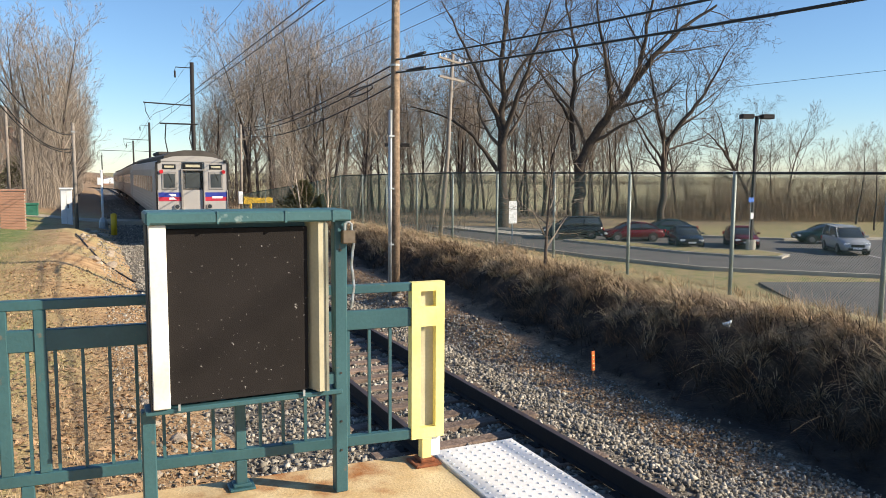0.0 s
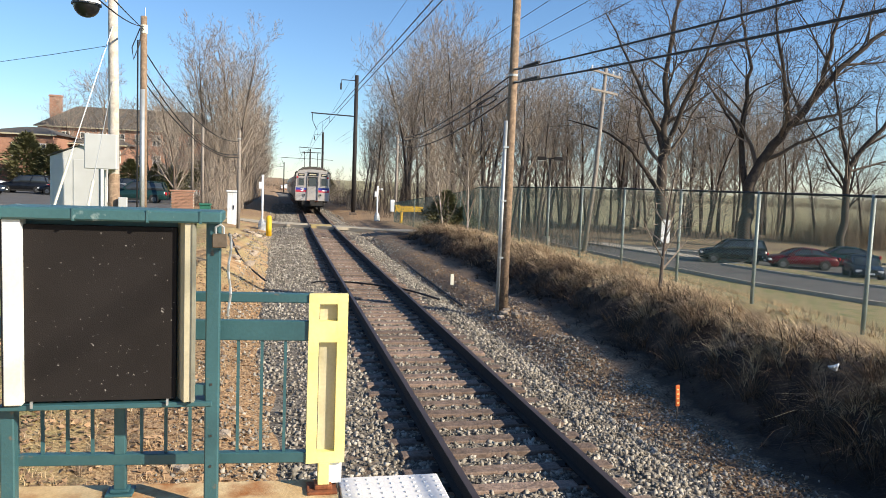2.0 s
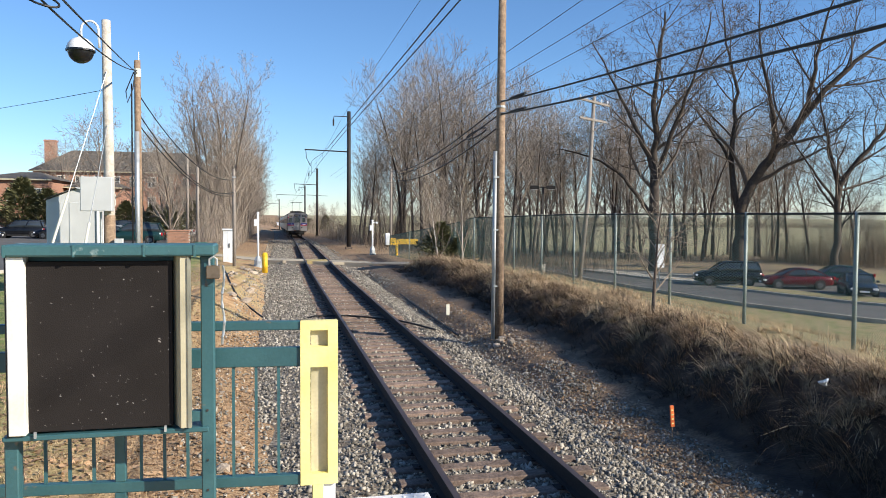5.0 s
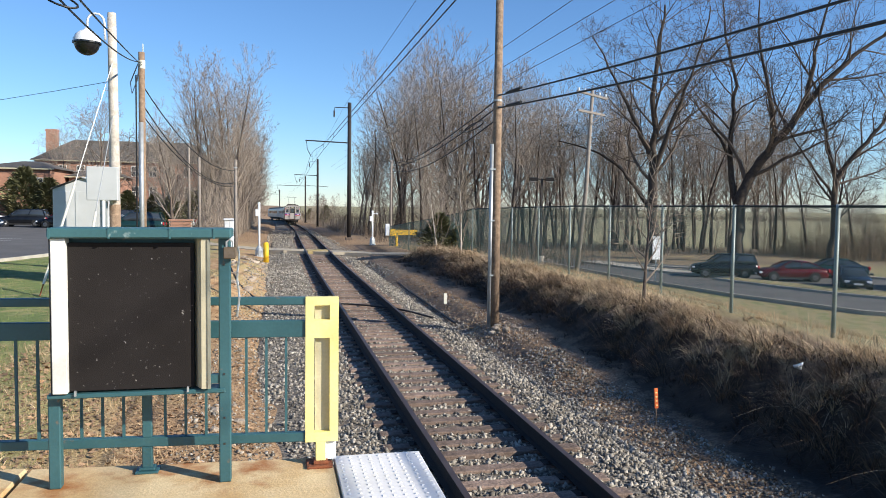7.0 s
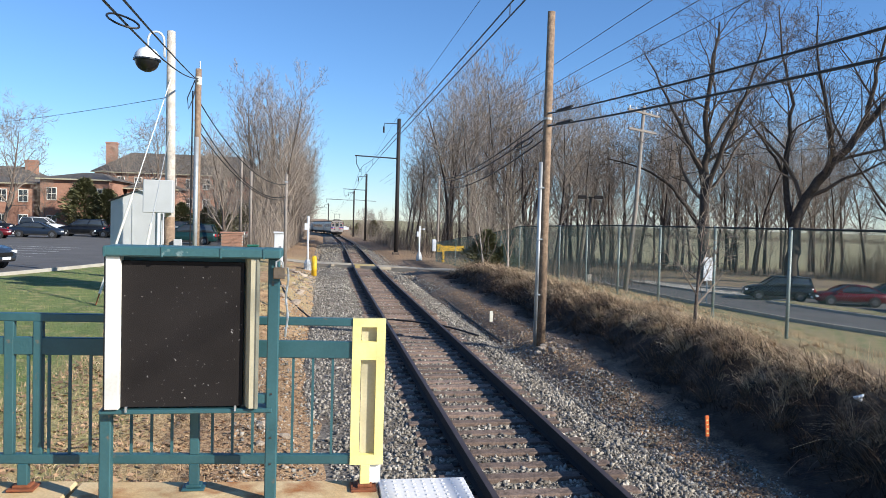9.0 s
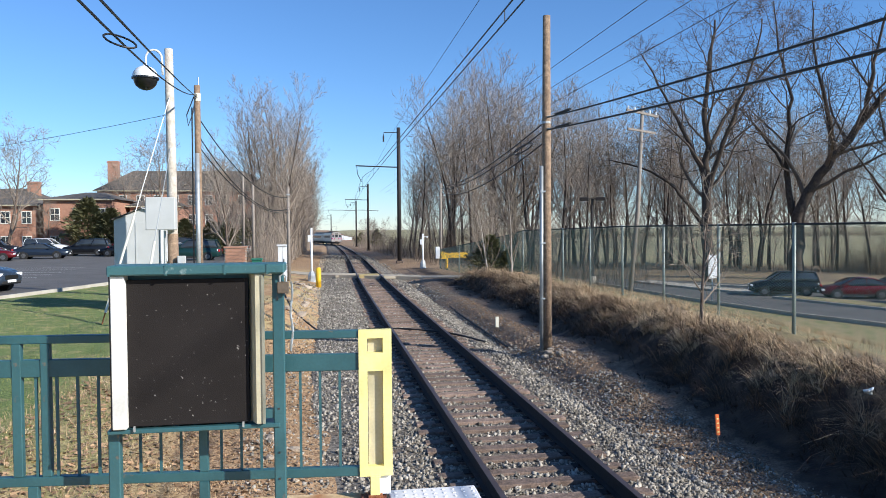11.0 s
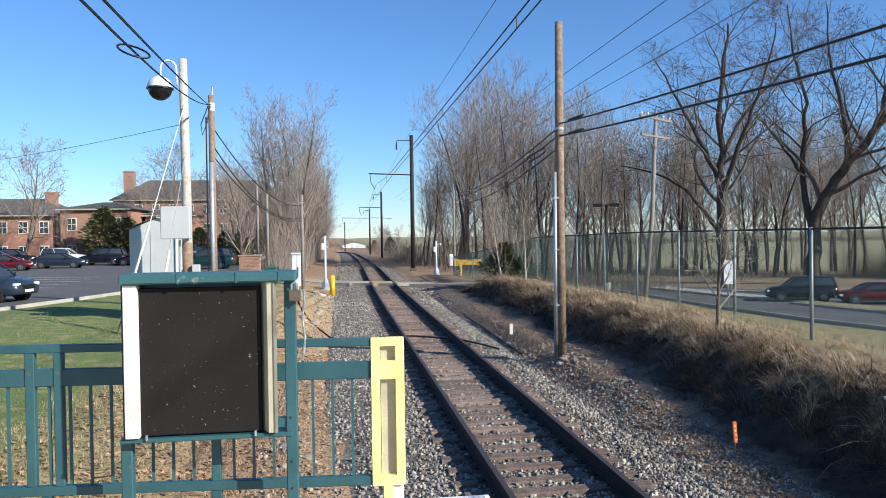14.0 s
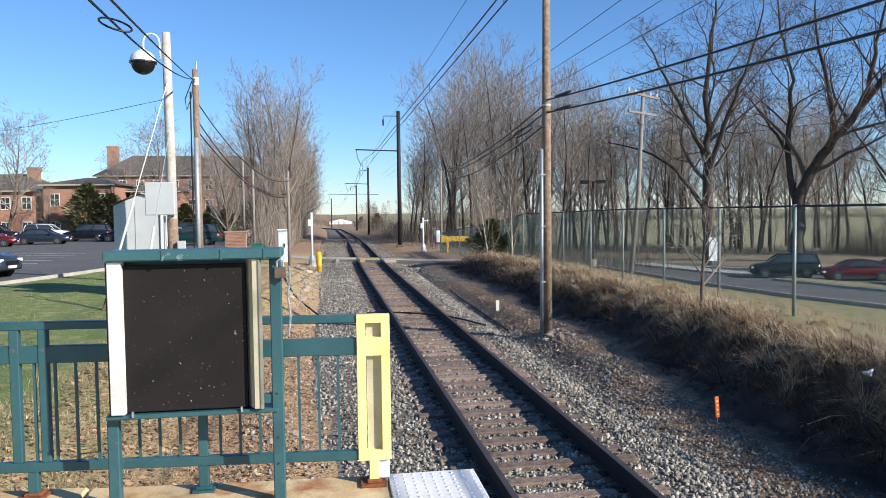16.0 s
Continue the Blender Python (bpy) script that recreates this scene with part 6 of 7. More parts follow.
# ---- brick buildings ----
def building(x0, x1, y0, y1, base, eaves, ridge, label, storeys, bays, hip=3.0, chimney=None):
    ob = thing("brick_building", label, "building")
    part("wall", MB().box(x0, x1, y0, y1, base, eaves), M["brick"], ob)
    yc = (y0 + y1) / 2
    o = 0.5
    part("roof", MB().add([(x0 - o, y0 - o, eaves), (x1 + o, y0 - o, eaves), (x1 + o, y1 + o, eaves), (x0 - o, y1 + o, eaves), (x0 + hip, yc, ridge), (x1 - hip, yc, ridge)], [(0, 1, 5, 4), (1, 2, 5), (2, 3, 4, 5), (3, 0, 4), (0, 3, 2, 1)]), M["slate"], ob, "brown shingle hip roof")
    part("eaves_board", MB().box(x0 - o, x1 + o, y0 - o - 0.02, y0 - o + 0.1, eaves - 0.16, eaves), M["cream"], ob)
    hgt = (eaves - base) / storeys
    pane = MB().box(-0.5, 0.5, -0.02, 0.03, 0, 1.45).mesh("pane", M["pane"])
    frm = MB().box(-0.6, 0.6, -0.01, 0.06, -0.1, 0).box(-0.6, 0.6, -0.01, 0.06, 1.45, 1.55).box(-0.6, -0.5, -0.01, 0.06, 0, 1.45).box(0.5, 0.6, -0.01, 0.06, 0, 1.45).box(-0.5, 0.5, -0.03, 0.0, 0.7, 0.76).box(-0.03, 0.03, -0.03, 0.0, 0, 1.45).mesh("window", M["white_trim"])
    for st in range(storeys):
        for k in range(bays):
            x = x0 + (x1 - x0) * (k + 0.5) / bays
            w = part("window", frm, None, ob)
            w.matrix_basis = pose(x, y0 - 0.06, base + st * hgt + 0.85)
            part("pane", pane, None, w)
    if chimney:
        cx, cz = chimney
        part("chimney", MB().box(cx - 0.8, cx + 0.8, yc - 1.5, yc - 0.3, eaves, cz).box(cx - 0.9, cx + 0.9, yc - 1.6, yc - 0.2, cz - 0.3, cz - 0.1), M["brick"], ob)
    return ob


building(-38, -12, 125, 138, 0.0, 9.3, 12.9, "three-storey red brick building with a brown hip roof", 3, 10, 4.0, (-36.9, 14.4))
building(-47, -39.4, 104, 120, 0.0, 6.4, 7.9, "two-storey red brick wing beside the car park", 2, 3, 3.0)
building(-38.3, -30, 103, 118, 0.0, 7.1, 8.3, "red brick house block with white sash windows", 2, 3, 3.0)
building(-29.5, -23, 110, 118, 0.0, 6.4, 7.8, "low red brick link block behind the trees", 2, 3, 2.5)
building(-70, -44, 118, 132, 0.0, 7.0, 9.6, "long red brick building with a gabled chimney end", 3, 9, 4.0, (-46.8, 10.6))
shed = thing("warehouse", "low warehouse with a white roof beyond the bend", "building")
part("wall", MB().box(-1.0, 8.6, 335, 350, -5.0, -2.0), M["brick"], shed)
part("white_band", MB().box(-1.2, 8.8, 334.8, 350.2, -2.0, -0.9), M["white"], shed)
part("roof", MB().add([(-1.4, 334.6, -0.9), (9.0, 334.6, -0.9), (9.0, 350.4, -0.9), (-1.4, 350.4, -0.9), (3.8, 334.6, 0.3), (3.8, 350.4, 0.3)], [(0, 1, 4), (1, 2, 5, 4), (2, 3, 5), (3, 0, 4, 5), (0, 3, 2, 1)]), M["white"], shed)

# ---- vegetation ----
def blades(name, roots, heights, width, lean, material, label, category, seed, segs=3, droop=0.35, push=(0, 0)):
    """Many bent tapering blades or stems, joined into one mesh."""
    rng = np.random.default_rng(seed)
    n = len(roots)
    ang = rng.random(n) * 2 * np.pi
    tilt = np.abs(rng.normal(0, lean, n))
    out = np.stack([np.cos(ang) * tilt + push[0], np.sin(ang) * tilt + push[1], np.zeros(n)], 1)
    face = rng.random(n) * 2 * np.pi
    w = np.stack([np.cos(face), np.sin(face), np.zeros(n)], 1) * (width * (0.6 + 0.8 * rng.random(n)))[:, None]
    rows = []
    for k in range(segs + 1):
        u = k / segs
        p = roots + np.array([0, 0, 1.0]) * (heights * u * (1 - droop * tilt * u))[:, None] + out * (heights * u ** 1.6)[:, None]
        p = p + rng.normal(0, 0.03, (n, 3)) * heights[:, None] * (u > 0)
        taper = 1 - 0.85 * u
        rows += [p - w * taper, p + w * taper]
    v = np.stack(rows, 1)
    quads = np.array([(2 * k, 2 * k + 1, 2 * k + 3, 2 * k + 2) for k in range(segs)])
    f = quads[None] + (np.arange(n) * (2 * segs + 2))[:, None, None]
    return tagged(new(name, raw(name, v.reshape(-1, 3), f.reshape(-1, 4), material)), label, category, kind="stuff")


def scatter(n, x0, x1, y0, y1, seed, power=1.0, clump=0.0):
    rng = np.random.default_rng(seed)
    x = x0 + (x1 - x0) * rng.random(n)
    y = y0 + (y1 - y0) * rng.random(n) ** power
    if clump:
        k = max(1, n // 14)
        cx, cy = x[:k], y[:k]
        pick = rng.integers(0, k, n)
        x, y = cx[pick] + rng.normal(0, clump, n), cy[pick] + rng.normal(0, clump, n)
    return np.stack([x, y, np.array([land(a, b) for a, b in zip(x, y)])], 1)


rng = np.random.default_rng(5)
def tussocks(name, count, area, blades_each, size, width, material, label, category, seed, fall=(0, 0), power=1.4):
    """Clumps of long drooping blades that spring from one root and lie over one another."""
    rg = np.random.default_rng(seed)
    cy = area[2] + (area[3] - area[2]) * rg.random(count) ** power
    cx = area[0] + (area[1] - area[0]) * rg.random(count) + 0.22 * np.clip((cy - 10) / 6, 0, 1)
    big = size[0] + (size[1] - size[0]) * rg.random(count) ** 1.7
    n = count * blades_each
    pick = np.repeat(np.arange(count), blades_each)
    a = rg.random(n) * 2 * np.pi
    off = big[pick] * 0.22 * rg.random(n)
    x, y = cx[pick] + np.cos(a) * off, cy[pick] + np.sin(a) * off
    z = np.array([land(p, q) for p, q in zip(x, y)]) - 0.02
    ln = big[pick] * (0.55 + 0.6 * rg.random(n))
    tilt = 0.25 + 0.95 * rg.random(n)
    comb = rg.normal(0, 0.35, (count, 2))[pick]
    dx, dy = np.cos(a) * tilt + fall[0] + comb[:, 0], np.sin(a) * tilt + fall[1] + comb[:, 1]
    f = rg.random(n) * 2 * np.pi
    w = np.stack([np.cos(f), np.sin(f), np.zeros(n)], 1) * (width * (0.6 + 0.8 * rg.random(n)))[:, None]
    rows = []
    for k in range(4):
        u = k / 3
        p = np.stack([x + dx * ln * u ** 1.3, y + dy * ln * u ** 1.3, z + ln * (1.15 * u - 0.95 * tilt * u * u)], 1) + rg.normal(0, 0.02, (n, 3)) * ln[:, None] * (k > 0)
        rows += [p - w * (1 - 0.8 * u), p + w * (1 - 0.8 * u)]
    quads = np.array([(2 * k, 2 * k + 1, 2 * k + 3, 2 * k + 2) for k in range(3)])
    fc = quads[None] + (np.arange(n) * 8)[:, None, None]
    return tagged(new(name, raw(name, np.stack(rows, 1).reshape(-1, 3), fc.reshape(-1, 4), material)), label, category, kind="stuff")


tussocks("dry_grass", 820, (4.42, 5.9, 4.5, 42), 38, (0.18, 0.56), 0.0044, M["straw"], "matted straw-coloured grass tussocks along the bank top", "dry grass", 1, (-0.35, 0))
tussocks("dry_grass", 300, (5.3, 7.1, 4.5, 42), 34, (0.12, 0.34), 0.004, M["dry"], "dry pale grass tussocks in front of the fence", "dry grass", 11, (-0.1, 0))
tussocks("dry_grass", 380, (4.5, 6.4, 13, 43), 34, (0.2, 0.45), 0.0065, M["straw"], "sunlit straw matted on the bank towards the crossing", "dry grass", 12, (-0.3, 0), 1.0)
tussocks("brambles", 560, (4.05, 5.2, 4.5, 42), 26, (0.24, 0.74), 0.0045, M["cane"], "tangled brown brambles hanging over the shaded bank", "brambles", 3, (-0.5, -0.1))
tussocks("dead_stems", 200, (3.4, 4.3, 4.5, 42), 16, (0.12, 0.4), 0.005, M["bramble"], "flattened dead stems at the foot of the bank, darkened for its shade", "brambles", 4, (-0.3, 0))
r = scatter(420, 4.7, 7.0, 5, 40, 2, 1.3, 0.25)
blades("tall_weeds", r, 0.3 + 0.45 * rng.random(len(r)), 0.003, 0.35, M["straw"], "tall dry weed stalks on the bank", "weeds", 2)
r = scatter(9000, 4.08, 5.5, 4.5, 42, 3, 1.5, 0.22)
blades("bramble_mat", r, 0.1 + 0.28 * rng.random(len(r)) ** 2, 0.006, 1.4, M["bramble"], "mat of stems under the brambles, coloured dark for the bank shade", "brambles", 13, segs=4, droop=0.42, push=(-0.35, 0))
# a few long bleached canes that arch out of the bank
r = scatter(150, 4.0, 4.9, 5, 30, 41, 1.3, 0.1)
blades("pale_canes", r, 0.3 + 0.45 * rng.random(len(r)), 0.0042, 1.1, M["straw"], "long bleached canes sticking out of the brambles", "brambles", 41, segs=4, droop=0.4, push=(-0.6, -0.1))
r = scatter(34000, -14, -5.2, 6.5, 36, 6, 1.6)
blades("lawn", r, 0.03 + 0.05 * rng.random(len(r)), 0.004, 0.6, M["lawn"], "short patchy winter lawn", "grass", 6, segs=1)
r = scatter(16000, -7.5, -3.2, 5.2, 30, 7, 1.6, 0.15)
blades("dead_grass", r, 0.04 + 0.09 * rng.random(len(r)), 0.004, 1.0, M["dry"], "flattened dead grass on the soil slope", "dry grass", 7, segs=2)
r = scatter(9000, 7.3, 15, 5, 45, 8, 1.2)
blades("rough_grass", r, 0.08 + 0.2 * rng.random(len(r)), 0.006, 0.6, M["dry"], "rough dead grass behind the fence", "dry grass", 8, segs=2)
tussocks("dead_grass", 700, (-7.2, -3.3, 5.2, 18), 18, (0.05, 0.17), 0.004, M["straw"], "small bleached grass tufts among the leaf litter", "dry grass", 51, (0, 0), 1.5)
# fallen leaves
leaf_n = 9000
lp_ = scatter(leaf_n, -7.0, -2.9, 5.0, 24, 9, 1.7)
ang = rng.random(leaf_n) * 6.283
sz = 0.018 + 0.045 * rng.random(leaf_n)
ca, sa = np.cos(ang) * sz, np.sin(ang) * sz
zz = rng.normal(0, 0.012, (leaf_n, 4))
quad = np.stack([np.stack([ca, sa, zz[:, 0]], 1), np.stack([-sa * 0.6, ca * 0.6, zz[:, 1]], 1), np.stack([-ca, -sa, zz[:, 2]], 1), np.stack([sa * 0.6, -ca * 0.6, zz[:, 3]], 1)], 1) + (lp_ + np.array([0, 0, 0.02]))[:, None, :]
M["leaf"] = mat("fallen_leaf", (0.40, 0.255, 0.14), 0.9, dark=(0.24, 0.15, 0.08), scale=1.5, fine=0, island=0.5, space="World")
tagged(new("fallen_leaves", raw("fallen_leaves", quad.reshape(-1, 3), np.arange(leaf_n * 4).reshape(-1, 4), M["leaf"])), "brown fallen leaves scattered on the soil", "fallen leaves", kind="stuff")

lf2 = 4500
lp2 = scatter(lf2, 2.3, 3.3, 7.0, 32, 10, 1.3)
a2 = rng.random(lf2) * 6.283
s2 = 0.012 + 0.022 * rng.random(lf2)
c2, n2 = np.cos(a2) * s2, np.sin(a2) * s2
z2 = rng.normal(0, 0.012, (lf2, 4))
q2 = np.stack([np.stack([c2, n2, z2[:, 0]], 1), np.stack([-n2 * 0.6, c2 * 0.6, z2[:, 1]], 1), np.stack([-c2, -n2, z2[:, 2]], 1), np.stack([n2 * 0.6, -c2 * 0.6, z2[:, 3]], 1)], 1) + (lp2 + np.array([0, 0, 0.02]))[:, None, :]
tagged(new("fallen_leaves", raw("fallen_leaves", q2.reshape(-1, 3), np.arange(lf2 * 4).reshape(-1, 4), M["leaf"])), "brown leaf litter between the ballast and the bank", "fallen leaves", kind="stuff")
# trees
rnd = random.Random(11)
tall = [tree_thing(20 + k, 14.5, 0.2, "tall bare tree with dense brown twigs beside the track", fork=0.1, spread=0.58, limbs=18, fine=4, twig=0.0125, up=0.55, reach=0.36, counts=(6, 5, 4)) for k in range(3)]
left_spots = [(-6.0 - rnd.random() * 0.8, 72 + k * 6.5 + rnd.uniform(-2, 2), rnd.uniform(0.86, 1.03)) for k in range(18)]
left_spots += [(-8.5 - rnd.random() * 3, 72 + k * 8 + rnd.uniform(-3, 3), rnd.uniform(0.48, 0.72)) for k in range(6)]
left_spots += [(-7.6 - rnd.random() * 2.4, 72 + k * 5 + rnd.uniform(-2, 2), rnd.uniform(0.9, 1.08)) for k in range(6)]
left_spots += [(-10.5 - rnd.random() * 3.5, 70 + k * 6 + rnd.uniform(-2, 2), rnd.uniform(0.5, 0.68)) for k in range(2)]
placed(tall, left_spots, "trees along the track", rnd)
wood = [tree_thing(40 + k, 15.5, 0.19, "slender bare tree of the winter wood", bark="bark_dark", fork=0.25, spread=0.54, limbs=14, fine=4, twig=0.0125, up=0.5, reach=0.44, counts=(6, 5, 3), gnarl=0.16) for k in range(4)]
def wood_size(x, y):
    """Size of a tree of the wood: the treeline rises from the track, peaks behind the wooden pole and drops towards the car park."""
    rise = float(np.interp((x + 2.68) / y, [0.08, 0.113, 0.147, 0.203, 0.243, 0.285, 0.33, 0.42, 0.6, 0.9, 1.6], [0.06, 0.105, 0.158, 0.195, 0.21, 0.188, 0.155, 0.14, 0.14, 0.1, 0.07]))
    return (3.0 + rise * math.hypot(x + 2.68, y) - land(x, y)) / 16.6


spots = []
for k in range(23):
    u = rnd.random()
    wx, wy = 7.4 + 14.4 * u, 72 + rnd.random() * 38 - 6 * u
    spots.append((wx, wy, rnd.uniform(0.8, 1.0) * wood_size(wx, wy)))
for k in range(16):
    x = rnd.uniform(24, 80)
    y = 116 - 0.62 * x + rnd.uniform(-6, 30)
    spots.append((x, y, rnd.uniform(0.75, 1.0) * wood_size(x, y)))
for k in range(26):
    x = rnd.uniform(22, 62)
    y = 104 - 0.42 * x + rnd.uniform(-6, 26)
    spots.append((x, y, rnd.uniform(0.75, 1.0) * wood_size(x, y)))
for k in range(24):
    x = rnd.uniform(30, 66)
    y = 118 - 0.6 * x + rnd.uniform(-8, 14)
    spots.append((x, y, rnd.uniform(0.8, 1.05) * wood_size(x, y)))
spots += [(rnd.uniform(62, 98), rnd.uniform(36, 58), rnd.uniform(0.42, 0.6)) for k in range(7)]
placed(wood, spots, "trees of the wood", rnd)
thin = [tree_thing(60 + k, 9.0, 0.07, "thin young tree in the undergrowth", fork=0.1, spread=0.55, limbs=12, fine=3, twig=0.011, up=0.5, reach=0.45) for k in range(3)]
spots = [(rnd.uniform(6.5, 24), rnd.uniform(64, 100), rnd.uniform(0.5, 1.1)) for k in range(40)]
spots += [(x, 108 - 0.62 * x + rnd.uniform(-8, 20), rnd.uniform(0.5, 1.0)) for x in [rnd.uniform(20, 95) for k in range(60)]]
spots += [(rnd.uniform(-16, -8), rnd.uniform(60, 110), rnd.uniform(0.5, 0.9)) for k in range(8)]
spots += [(rnd.uniform(4.8, 9), rnd.uniform(100, 190), rnd.uniform(0.3, 0.7)) for k in range(18)]
placed(thin, spots, "undergrowth", rnd)
# two old trees by the car park, with their heavy limbs laid out across the view from the platform
AX, AY = 0.82, -0.57


def across(*way):
    """Way points given as (sideways, height, depth)."""
    return [(u * AX + d * 0.57, u * AY + d * 0.82, h) for u, h, d in way]


broad = across((0, -0.5, 0), (-0.1, 6, 0), (-0.3, 11, 0.2), (-0.2, 17, 0), (0.5, 24, 0.3))
OLD = dict(fine=4, twig=0.015, up=0.3, counts=(7, 6, 4), gnarl=0.2, spread=0.78, reach=0.44, thin=0.46)
old = [tree_thing(81, 24.0, 0.6, "old broad tree with heavy dark limbs", "bark_dark", "twig_old", limbs=14, stems=[(broad, 0.62), (across((0, 4.5, 0), (-2.4, 8.0, -0.5), (-5.0, 10.3, -0.8), (-9.0, 11.6, -1)), 0.26), (across((-0.2, 9, 0), (-1.8, 13, 0.6), (-4.0, 17.5, 1.2), (-6.5, 22, 2)), 0.3),
        (across((-0.2, 8, 0), (1.2, 12.5, -1), (3.0, 17, -1.6), (4.6, 23, -2)), 0.3), (across((-0.2, 12, 0), (1.8, 16, 1.5), (4.4, 19.5, 3), (7, 22, 4)), 0.22)], **OLD),
       tree_thing(86, 23.0, 0.7, "old leaning tree forked into heavy dark limbs", "bark_dark", "twig_old", limbs=14, stems=[(across((0, -0.5, 0), (0.05, 3, 0), (0.3, 6.2, 0), (2.0, 9.2, 0), (4.3, 12.2, 0.3), (7.2, 15.8, 0.6), (9.6, 18.2, 1), (13, 20.5, 1.5)), 0.72),
        (across((0, 4.5, 0), (-0.7, 8.5, 0.4), (-0.7, 12.5, 0.6), (-0.5, 16, 0.5), (-1.6, 20.5, 0.6), (-2.2, 25, 1)), 0.36), (across((3.2, 11, 0.2), (2.6, 14.5, -0.6), (1.6, 18.5, -1), (1.2, 24, -1.4)), 0.3), (across((5.6, 14, 0.4), (6.2, 17.5, -0.4), (6.8, 21, -1), (8.2, 25, -1.2)), 0.26), (across((-0.7, 9.5, 0.4), (-2.4, 12, 1), (-4.2, 14.5, 1.6), (-6.4, 17, 2.2)), 0.17)], **OLD),
       tree_thing(88, 17.0, 0.38, "tall tree forked into dark ascending limbs", "bark_dark", "twig_old", limbs=13, stems=[(across((0, -0.5, 0), (0.3, 4, 0), (0.4, 8, 0), (2.6, 11.5, 0), (4.6, 14.0, 0.4), (6.4, 17.5, 0.5)), 0.42), (across((0.4, 7.6, 0), (-0.4, 11, 0.4), (-1.2, 14.5, 0.6), (-1.6, 19, 1)), 0.26), (across((0.35, 6, 0), (-1.6, 9, -0.6), (-3.4, 11.5, -1), (-5, 14.5, -1.4)), 0.16)], **OLD)]
placed(old, [(31.8, 63.9, 1.0), (41.3, 65.1, 1.0), (47.6, 60.0, 0.95)], "old trees by the car park", rnd, False)
for k, (x, y, sc, turn) in enumerate(((57.0, 70.0, 0.62, 140), (19.0, 84.0, 0.62, 60), (66.0, 66.0, 0.5, 200))):
    ob = copy_thing(old[(2, 0, 1)[k]], pose(x, y, land(x, y), 0, 0, turn))
    ob.scale = (sc, sc, sc)
sap = tree_thing(95, 3.5, 0.05, "young sapling on the bank with spreading twigs", "bark", "twig_pale", fork=0.25, spread=0.8, limbs=16, fine=3, twig=0.0085, up=0.25, reach=0.42, counts=(4, 3, 2))
placed([sap], [(5.68, 15.9, 1.0)], "saplings", rnd)
sap2 = tree_thing(96, 4.6, 0.05, "small pale multi-stemmed tree near the crossing", "pale_pole", "twig_pale", fork=0.1, spread=0.5, limbs=14, fine=3, twig=0.009, up=0.5, reach=0.5, counts=(5, 4, 2))
placed([sap2], [(6.1, 40.0, 1.0), (6.9, 38.2, 1.05), (7.9, 44, 0.9)], "saplings", rnd)
lawn_tree = tree_thing(97, 12.0, 0.22, "spreading bare tree beside the brick buildings", fork=0.2, spread=0.7, limbs=17, fine=4, twig=0.017, up=0.35, reach=0.5, counts=(6, 5, 4))
placed([lawn_tree], [(-23.5, 97, 1.15), (-18, 101, 0.9), (-40, 96, 1.15), (-47, 97, 1.05), (-37, 100, 0.5), (-54, 96, 1.45), (-15, 96, 0.9), (-60, 108, 1.6), (-13.5, 84, 0.8), (-33, 122, 1.0)], "trees by the buildings", rnd)


def evergreen(seed, h, w, label):
    """A conifer or evergreen shrub of many short needle sprays on a stem."""
    r_ = np.random.default_rng(seed)
    n = 2600
    u = r_.random(n) ** 0.8
    a = r_.random(n) * 6.283
    lump = 1 + 0.3 * np.sin(3 * a + 7 * u + seed) + 0.2 * np.sin(5 * a - 11 * u)
    rad = w * (1 - u ** 1.8) * np.minimum(1, 0.45 + 2.2 * u) * (0.3 + 0.7 * r_.random(n) ** 0.6) * lump
    p = np.stack([np.cos(a) * rad, np.sin(a) * rad, 0.12 * h + 0.88 * h * u], 1)
    d = np.stack([np.cos(a), np.sin(a), 0.1 + 0.5 * r_.random(n)], 1) * (0.09 * h * (0.6 + 0.6 * r_.random(n)))[:, None]
    s_ = np.stack([-np.sin(a), np.cos(a), r_.normal(0, 0.5, n)], 1) * (0.022 * h)
    v = np.stack([p - s_, p + s_, p + d + s_ * 0.2, p + d - s_ * 0.2], 1)
    ob = thing("evergreen", label, "shrub")
    part("stem", MB().tube([(0, 0, -0.3), (0, 0, h * 0.9)], [0.05 * w + 0.03, 0.01], 6), M["bark_dark"], ob)
    part("foliage", raw("foliage", v.reshape(-1, 3), np.arange(n * 4).reshape(-1, 4), M["needle"]), None, ob)
    return ob


bush = evergreen(1, 2.3, 1.25, "dark evergreen bush at the end of the fence")
placed([bush], [(6.7, 42.5, 1.0), (7.4, 41.0, 0.75)], "evergreens", rnd)
conifer = evergreen(2, 7.0, 3.0, "olive-green evergreen tree beside the brick buildings")
placed([conifer], [(-31.5, 98, 1.0), (-28.5, 97, 0.8), (-25, 95, 0.7), (-19, 92, 0.6), (-15.5, 88, 0.55), (-12, 74, 0.5), (-10.5, 80, 0.55), (7.4, 150, 0.5), (9.4, 128, 0.32), (6.2, 190, 0.5), (-50, 112, 0.9)], "evergreens", rnd)

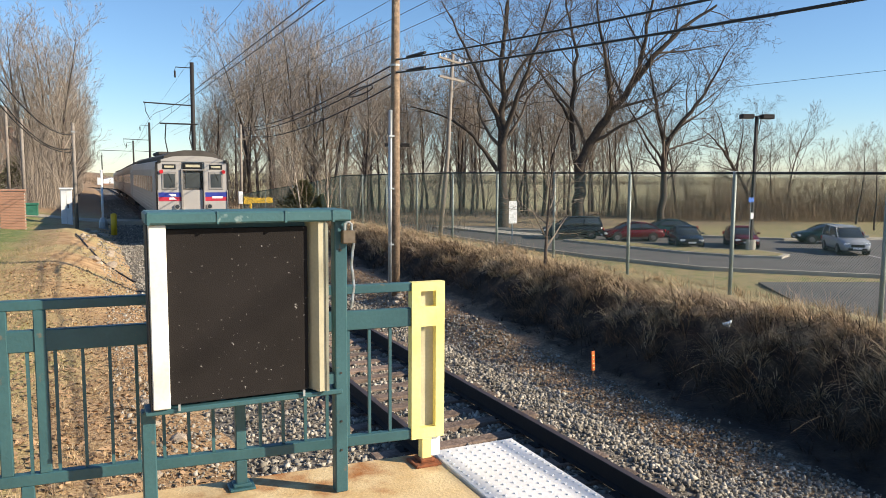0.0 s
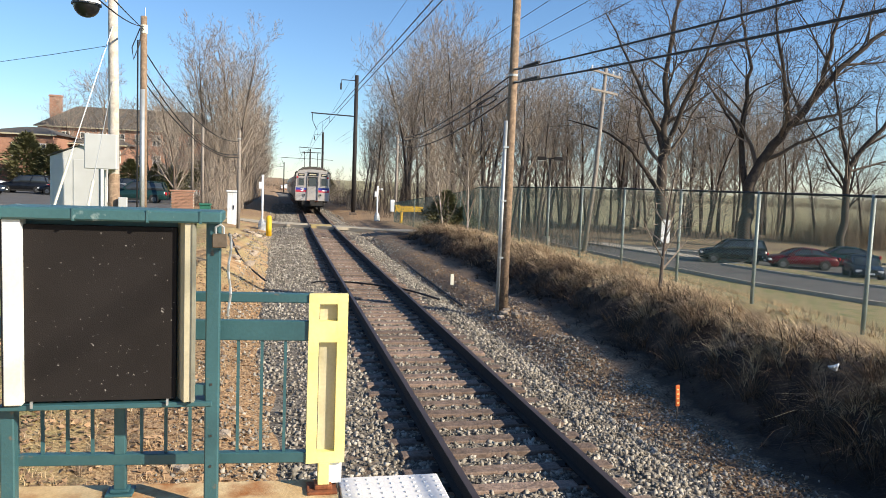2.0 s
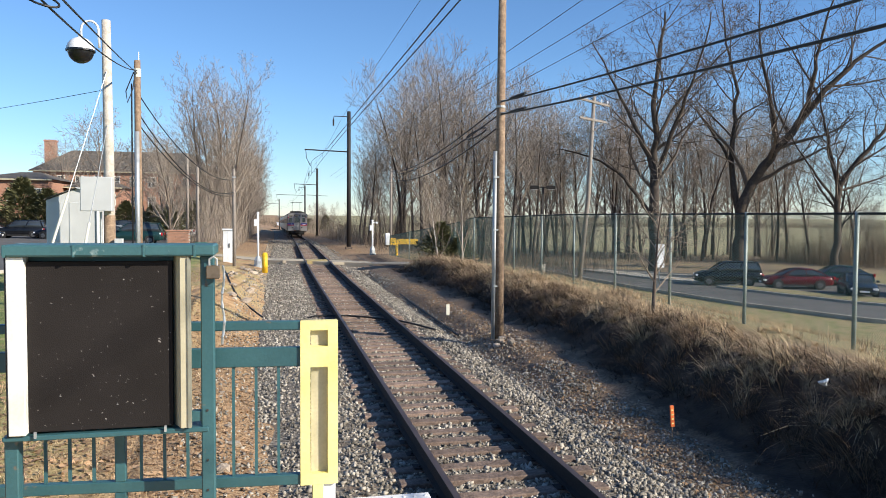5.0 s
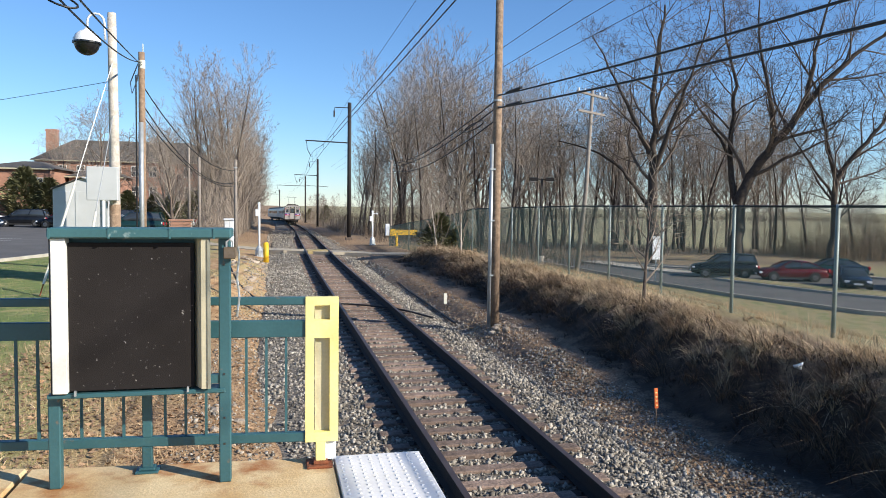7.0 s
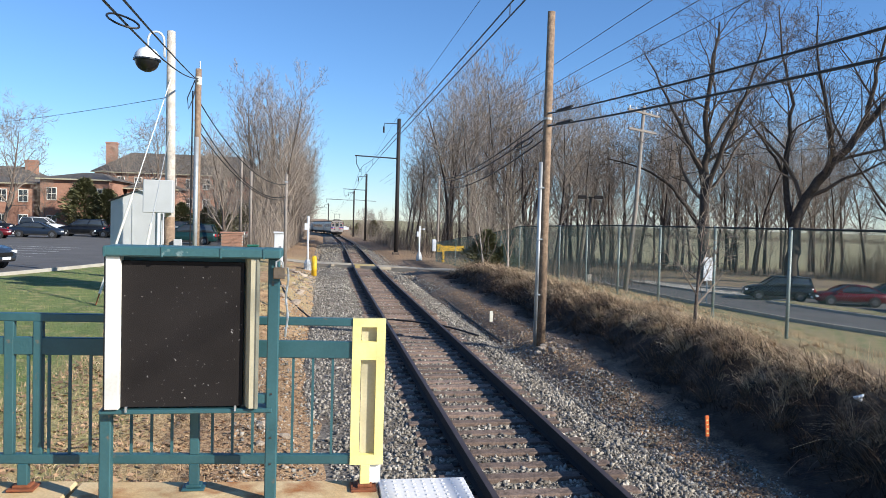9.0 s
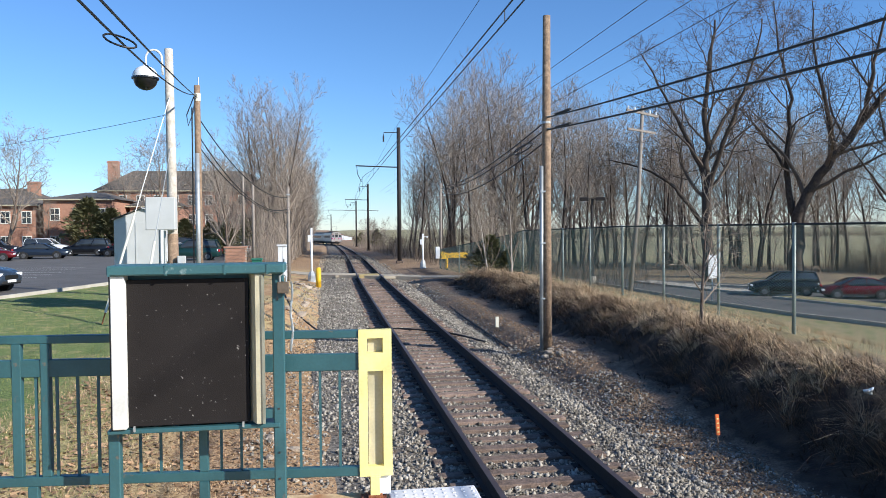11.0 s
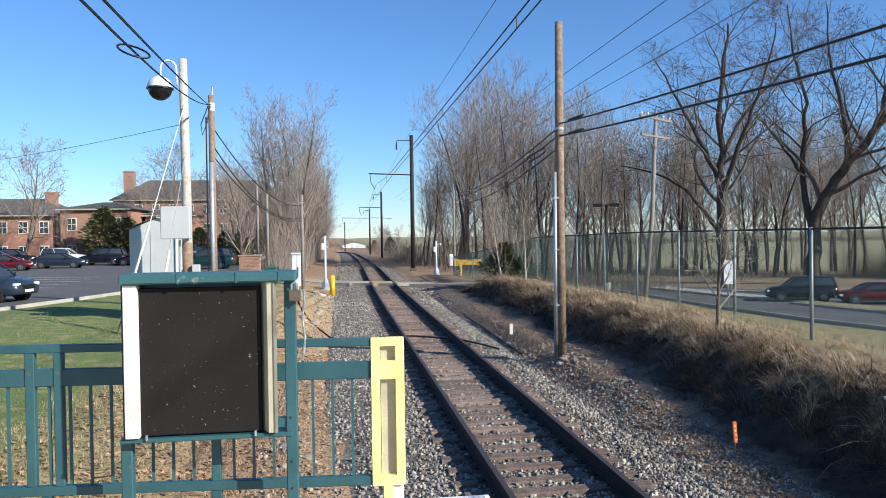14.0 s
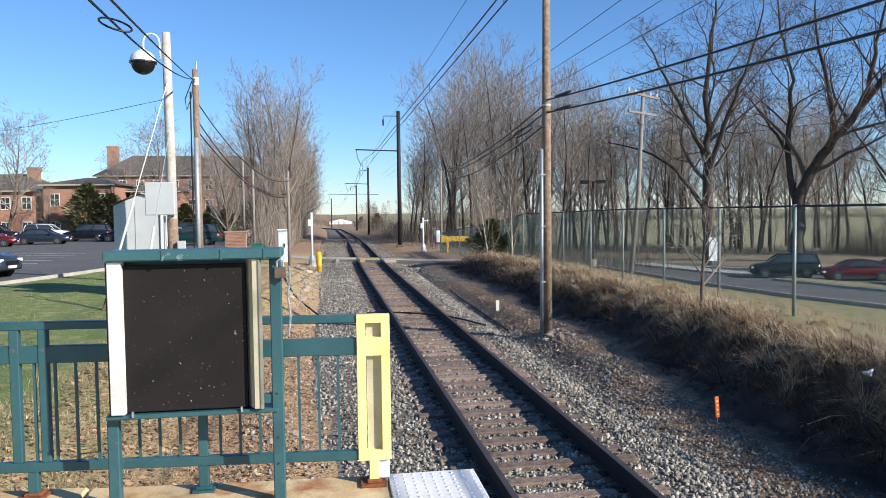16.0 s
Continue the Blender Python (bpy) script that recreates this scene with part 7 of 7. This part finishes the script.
# brushwood under the woods and along the line
def thicket(name, n, area, h0, h1, seed, label, width=0.012, material="twig", lean=0.28, power=1.6):
    rg = np.random.default_rng(seed)
    pts = np.array([area(rg.random(), rg.random()) for _ in range(n)])
    roots = np.column_stack([pts, [land(a, b) for a, b in pts]])
    wave = 0.75 + 0.45 * np.array([noise.noise((a * 0.09, b * 0.09, 4.4)) for a, b in pts]) + 0.3 * np.array([noise.noise((a * 0.35, b * 0.35, 9.1)) for a, b in pts])
    return blades(name, roots, (h0 + (h1 - h0) * rg.random(n) ** power) * wave, width, lean, M[material], label, "undergrowth", seed, segs=3)


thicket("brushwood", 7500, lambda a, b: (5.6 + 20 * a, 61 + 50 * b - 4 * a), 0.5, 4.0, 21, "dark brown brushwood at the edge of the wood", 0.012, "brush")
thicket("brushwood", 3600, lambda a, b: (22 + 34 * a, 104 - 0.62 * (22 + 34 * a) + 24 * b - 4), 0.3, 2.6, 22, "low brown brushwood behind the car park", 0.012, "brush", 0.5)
thicket("brushwood", 15000, lambda a, b: (54 + 44 * a, 66 - 20 * a + 14 * b), 1.6, 8.6, 29, "tangled reddish-brown thicket beyond the car park", 0.014, "thicket", 0.6, 0.9)
thicket("brushwood", 9000, lambda a, b: (53 + 44 * a, 64 - 20 * a + 14 * b), 0.6, 4.6, 31, "low tangled canes at the edge of the thicket", 0.012, "dry", 1.1, 1.1)
thicket("brushwood", 5000, lambda a, b: (4.6 + 5 * a, 78 + 130 * b), 0.4, 4.2, 23, "reddish brushwood beside the line")
thicket("brushwood", 5000, lambda a, b: (-7.0 - 4 * a, 66 + 100 * b), 0.5, 3.6, 24, "brushwood under the trees along the track")
thicket("brushwood", 6500, lambda a, b: (-5.6 - 3.2 * a, 64 + 120 * b ** 1.3), 1.5, 10.0, 28, "tall dense brushwood wall beside the track", 0.009)
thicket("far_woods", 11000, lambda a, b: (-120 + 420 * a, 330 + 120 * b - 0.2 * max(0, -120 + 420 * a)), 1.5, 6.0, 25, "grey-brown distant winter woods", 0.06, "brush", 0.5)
thicket("far_woods", 9000, lambda a, b: (98 + 120 * a, 5 + 70 * b), 3.0, 10.0, 26, "dark brown woods beyond the car park", 0.04, "thicket", 0.6)
thicket("far_woods", 6000, lambda a, b: (-160 + 100 * a, 90 + 110 * b), 3.0, 12.0, 27, "grey-brown woods behind the buildings", 0.05)

motions()
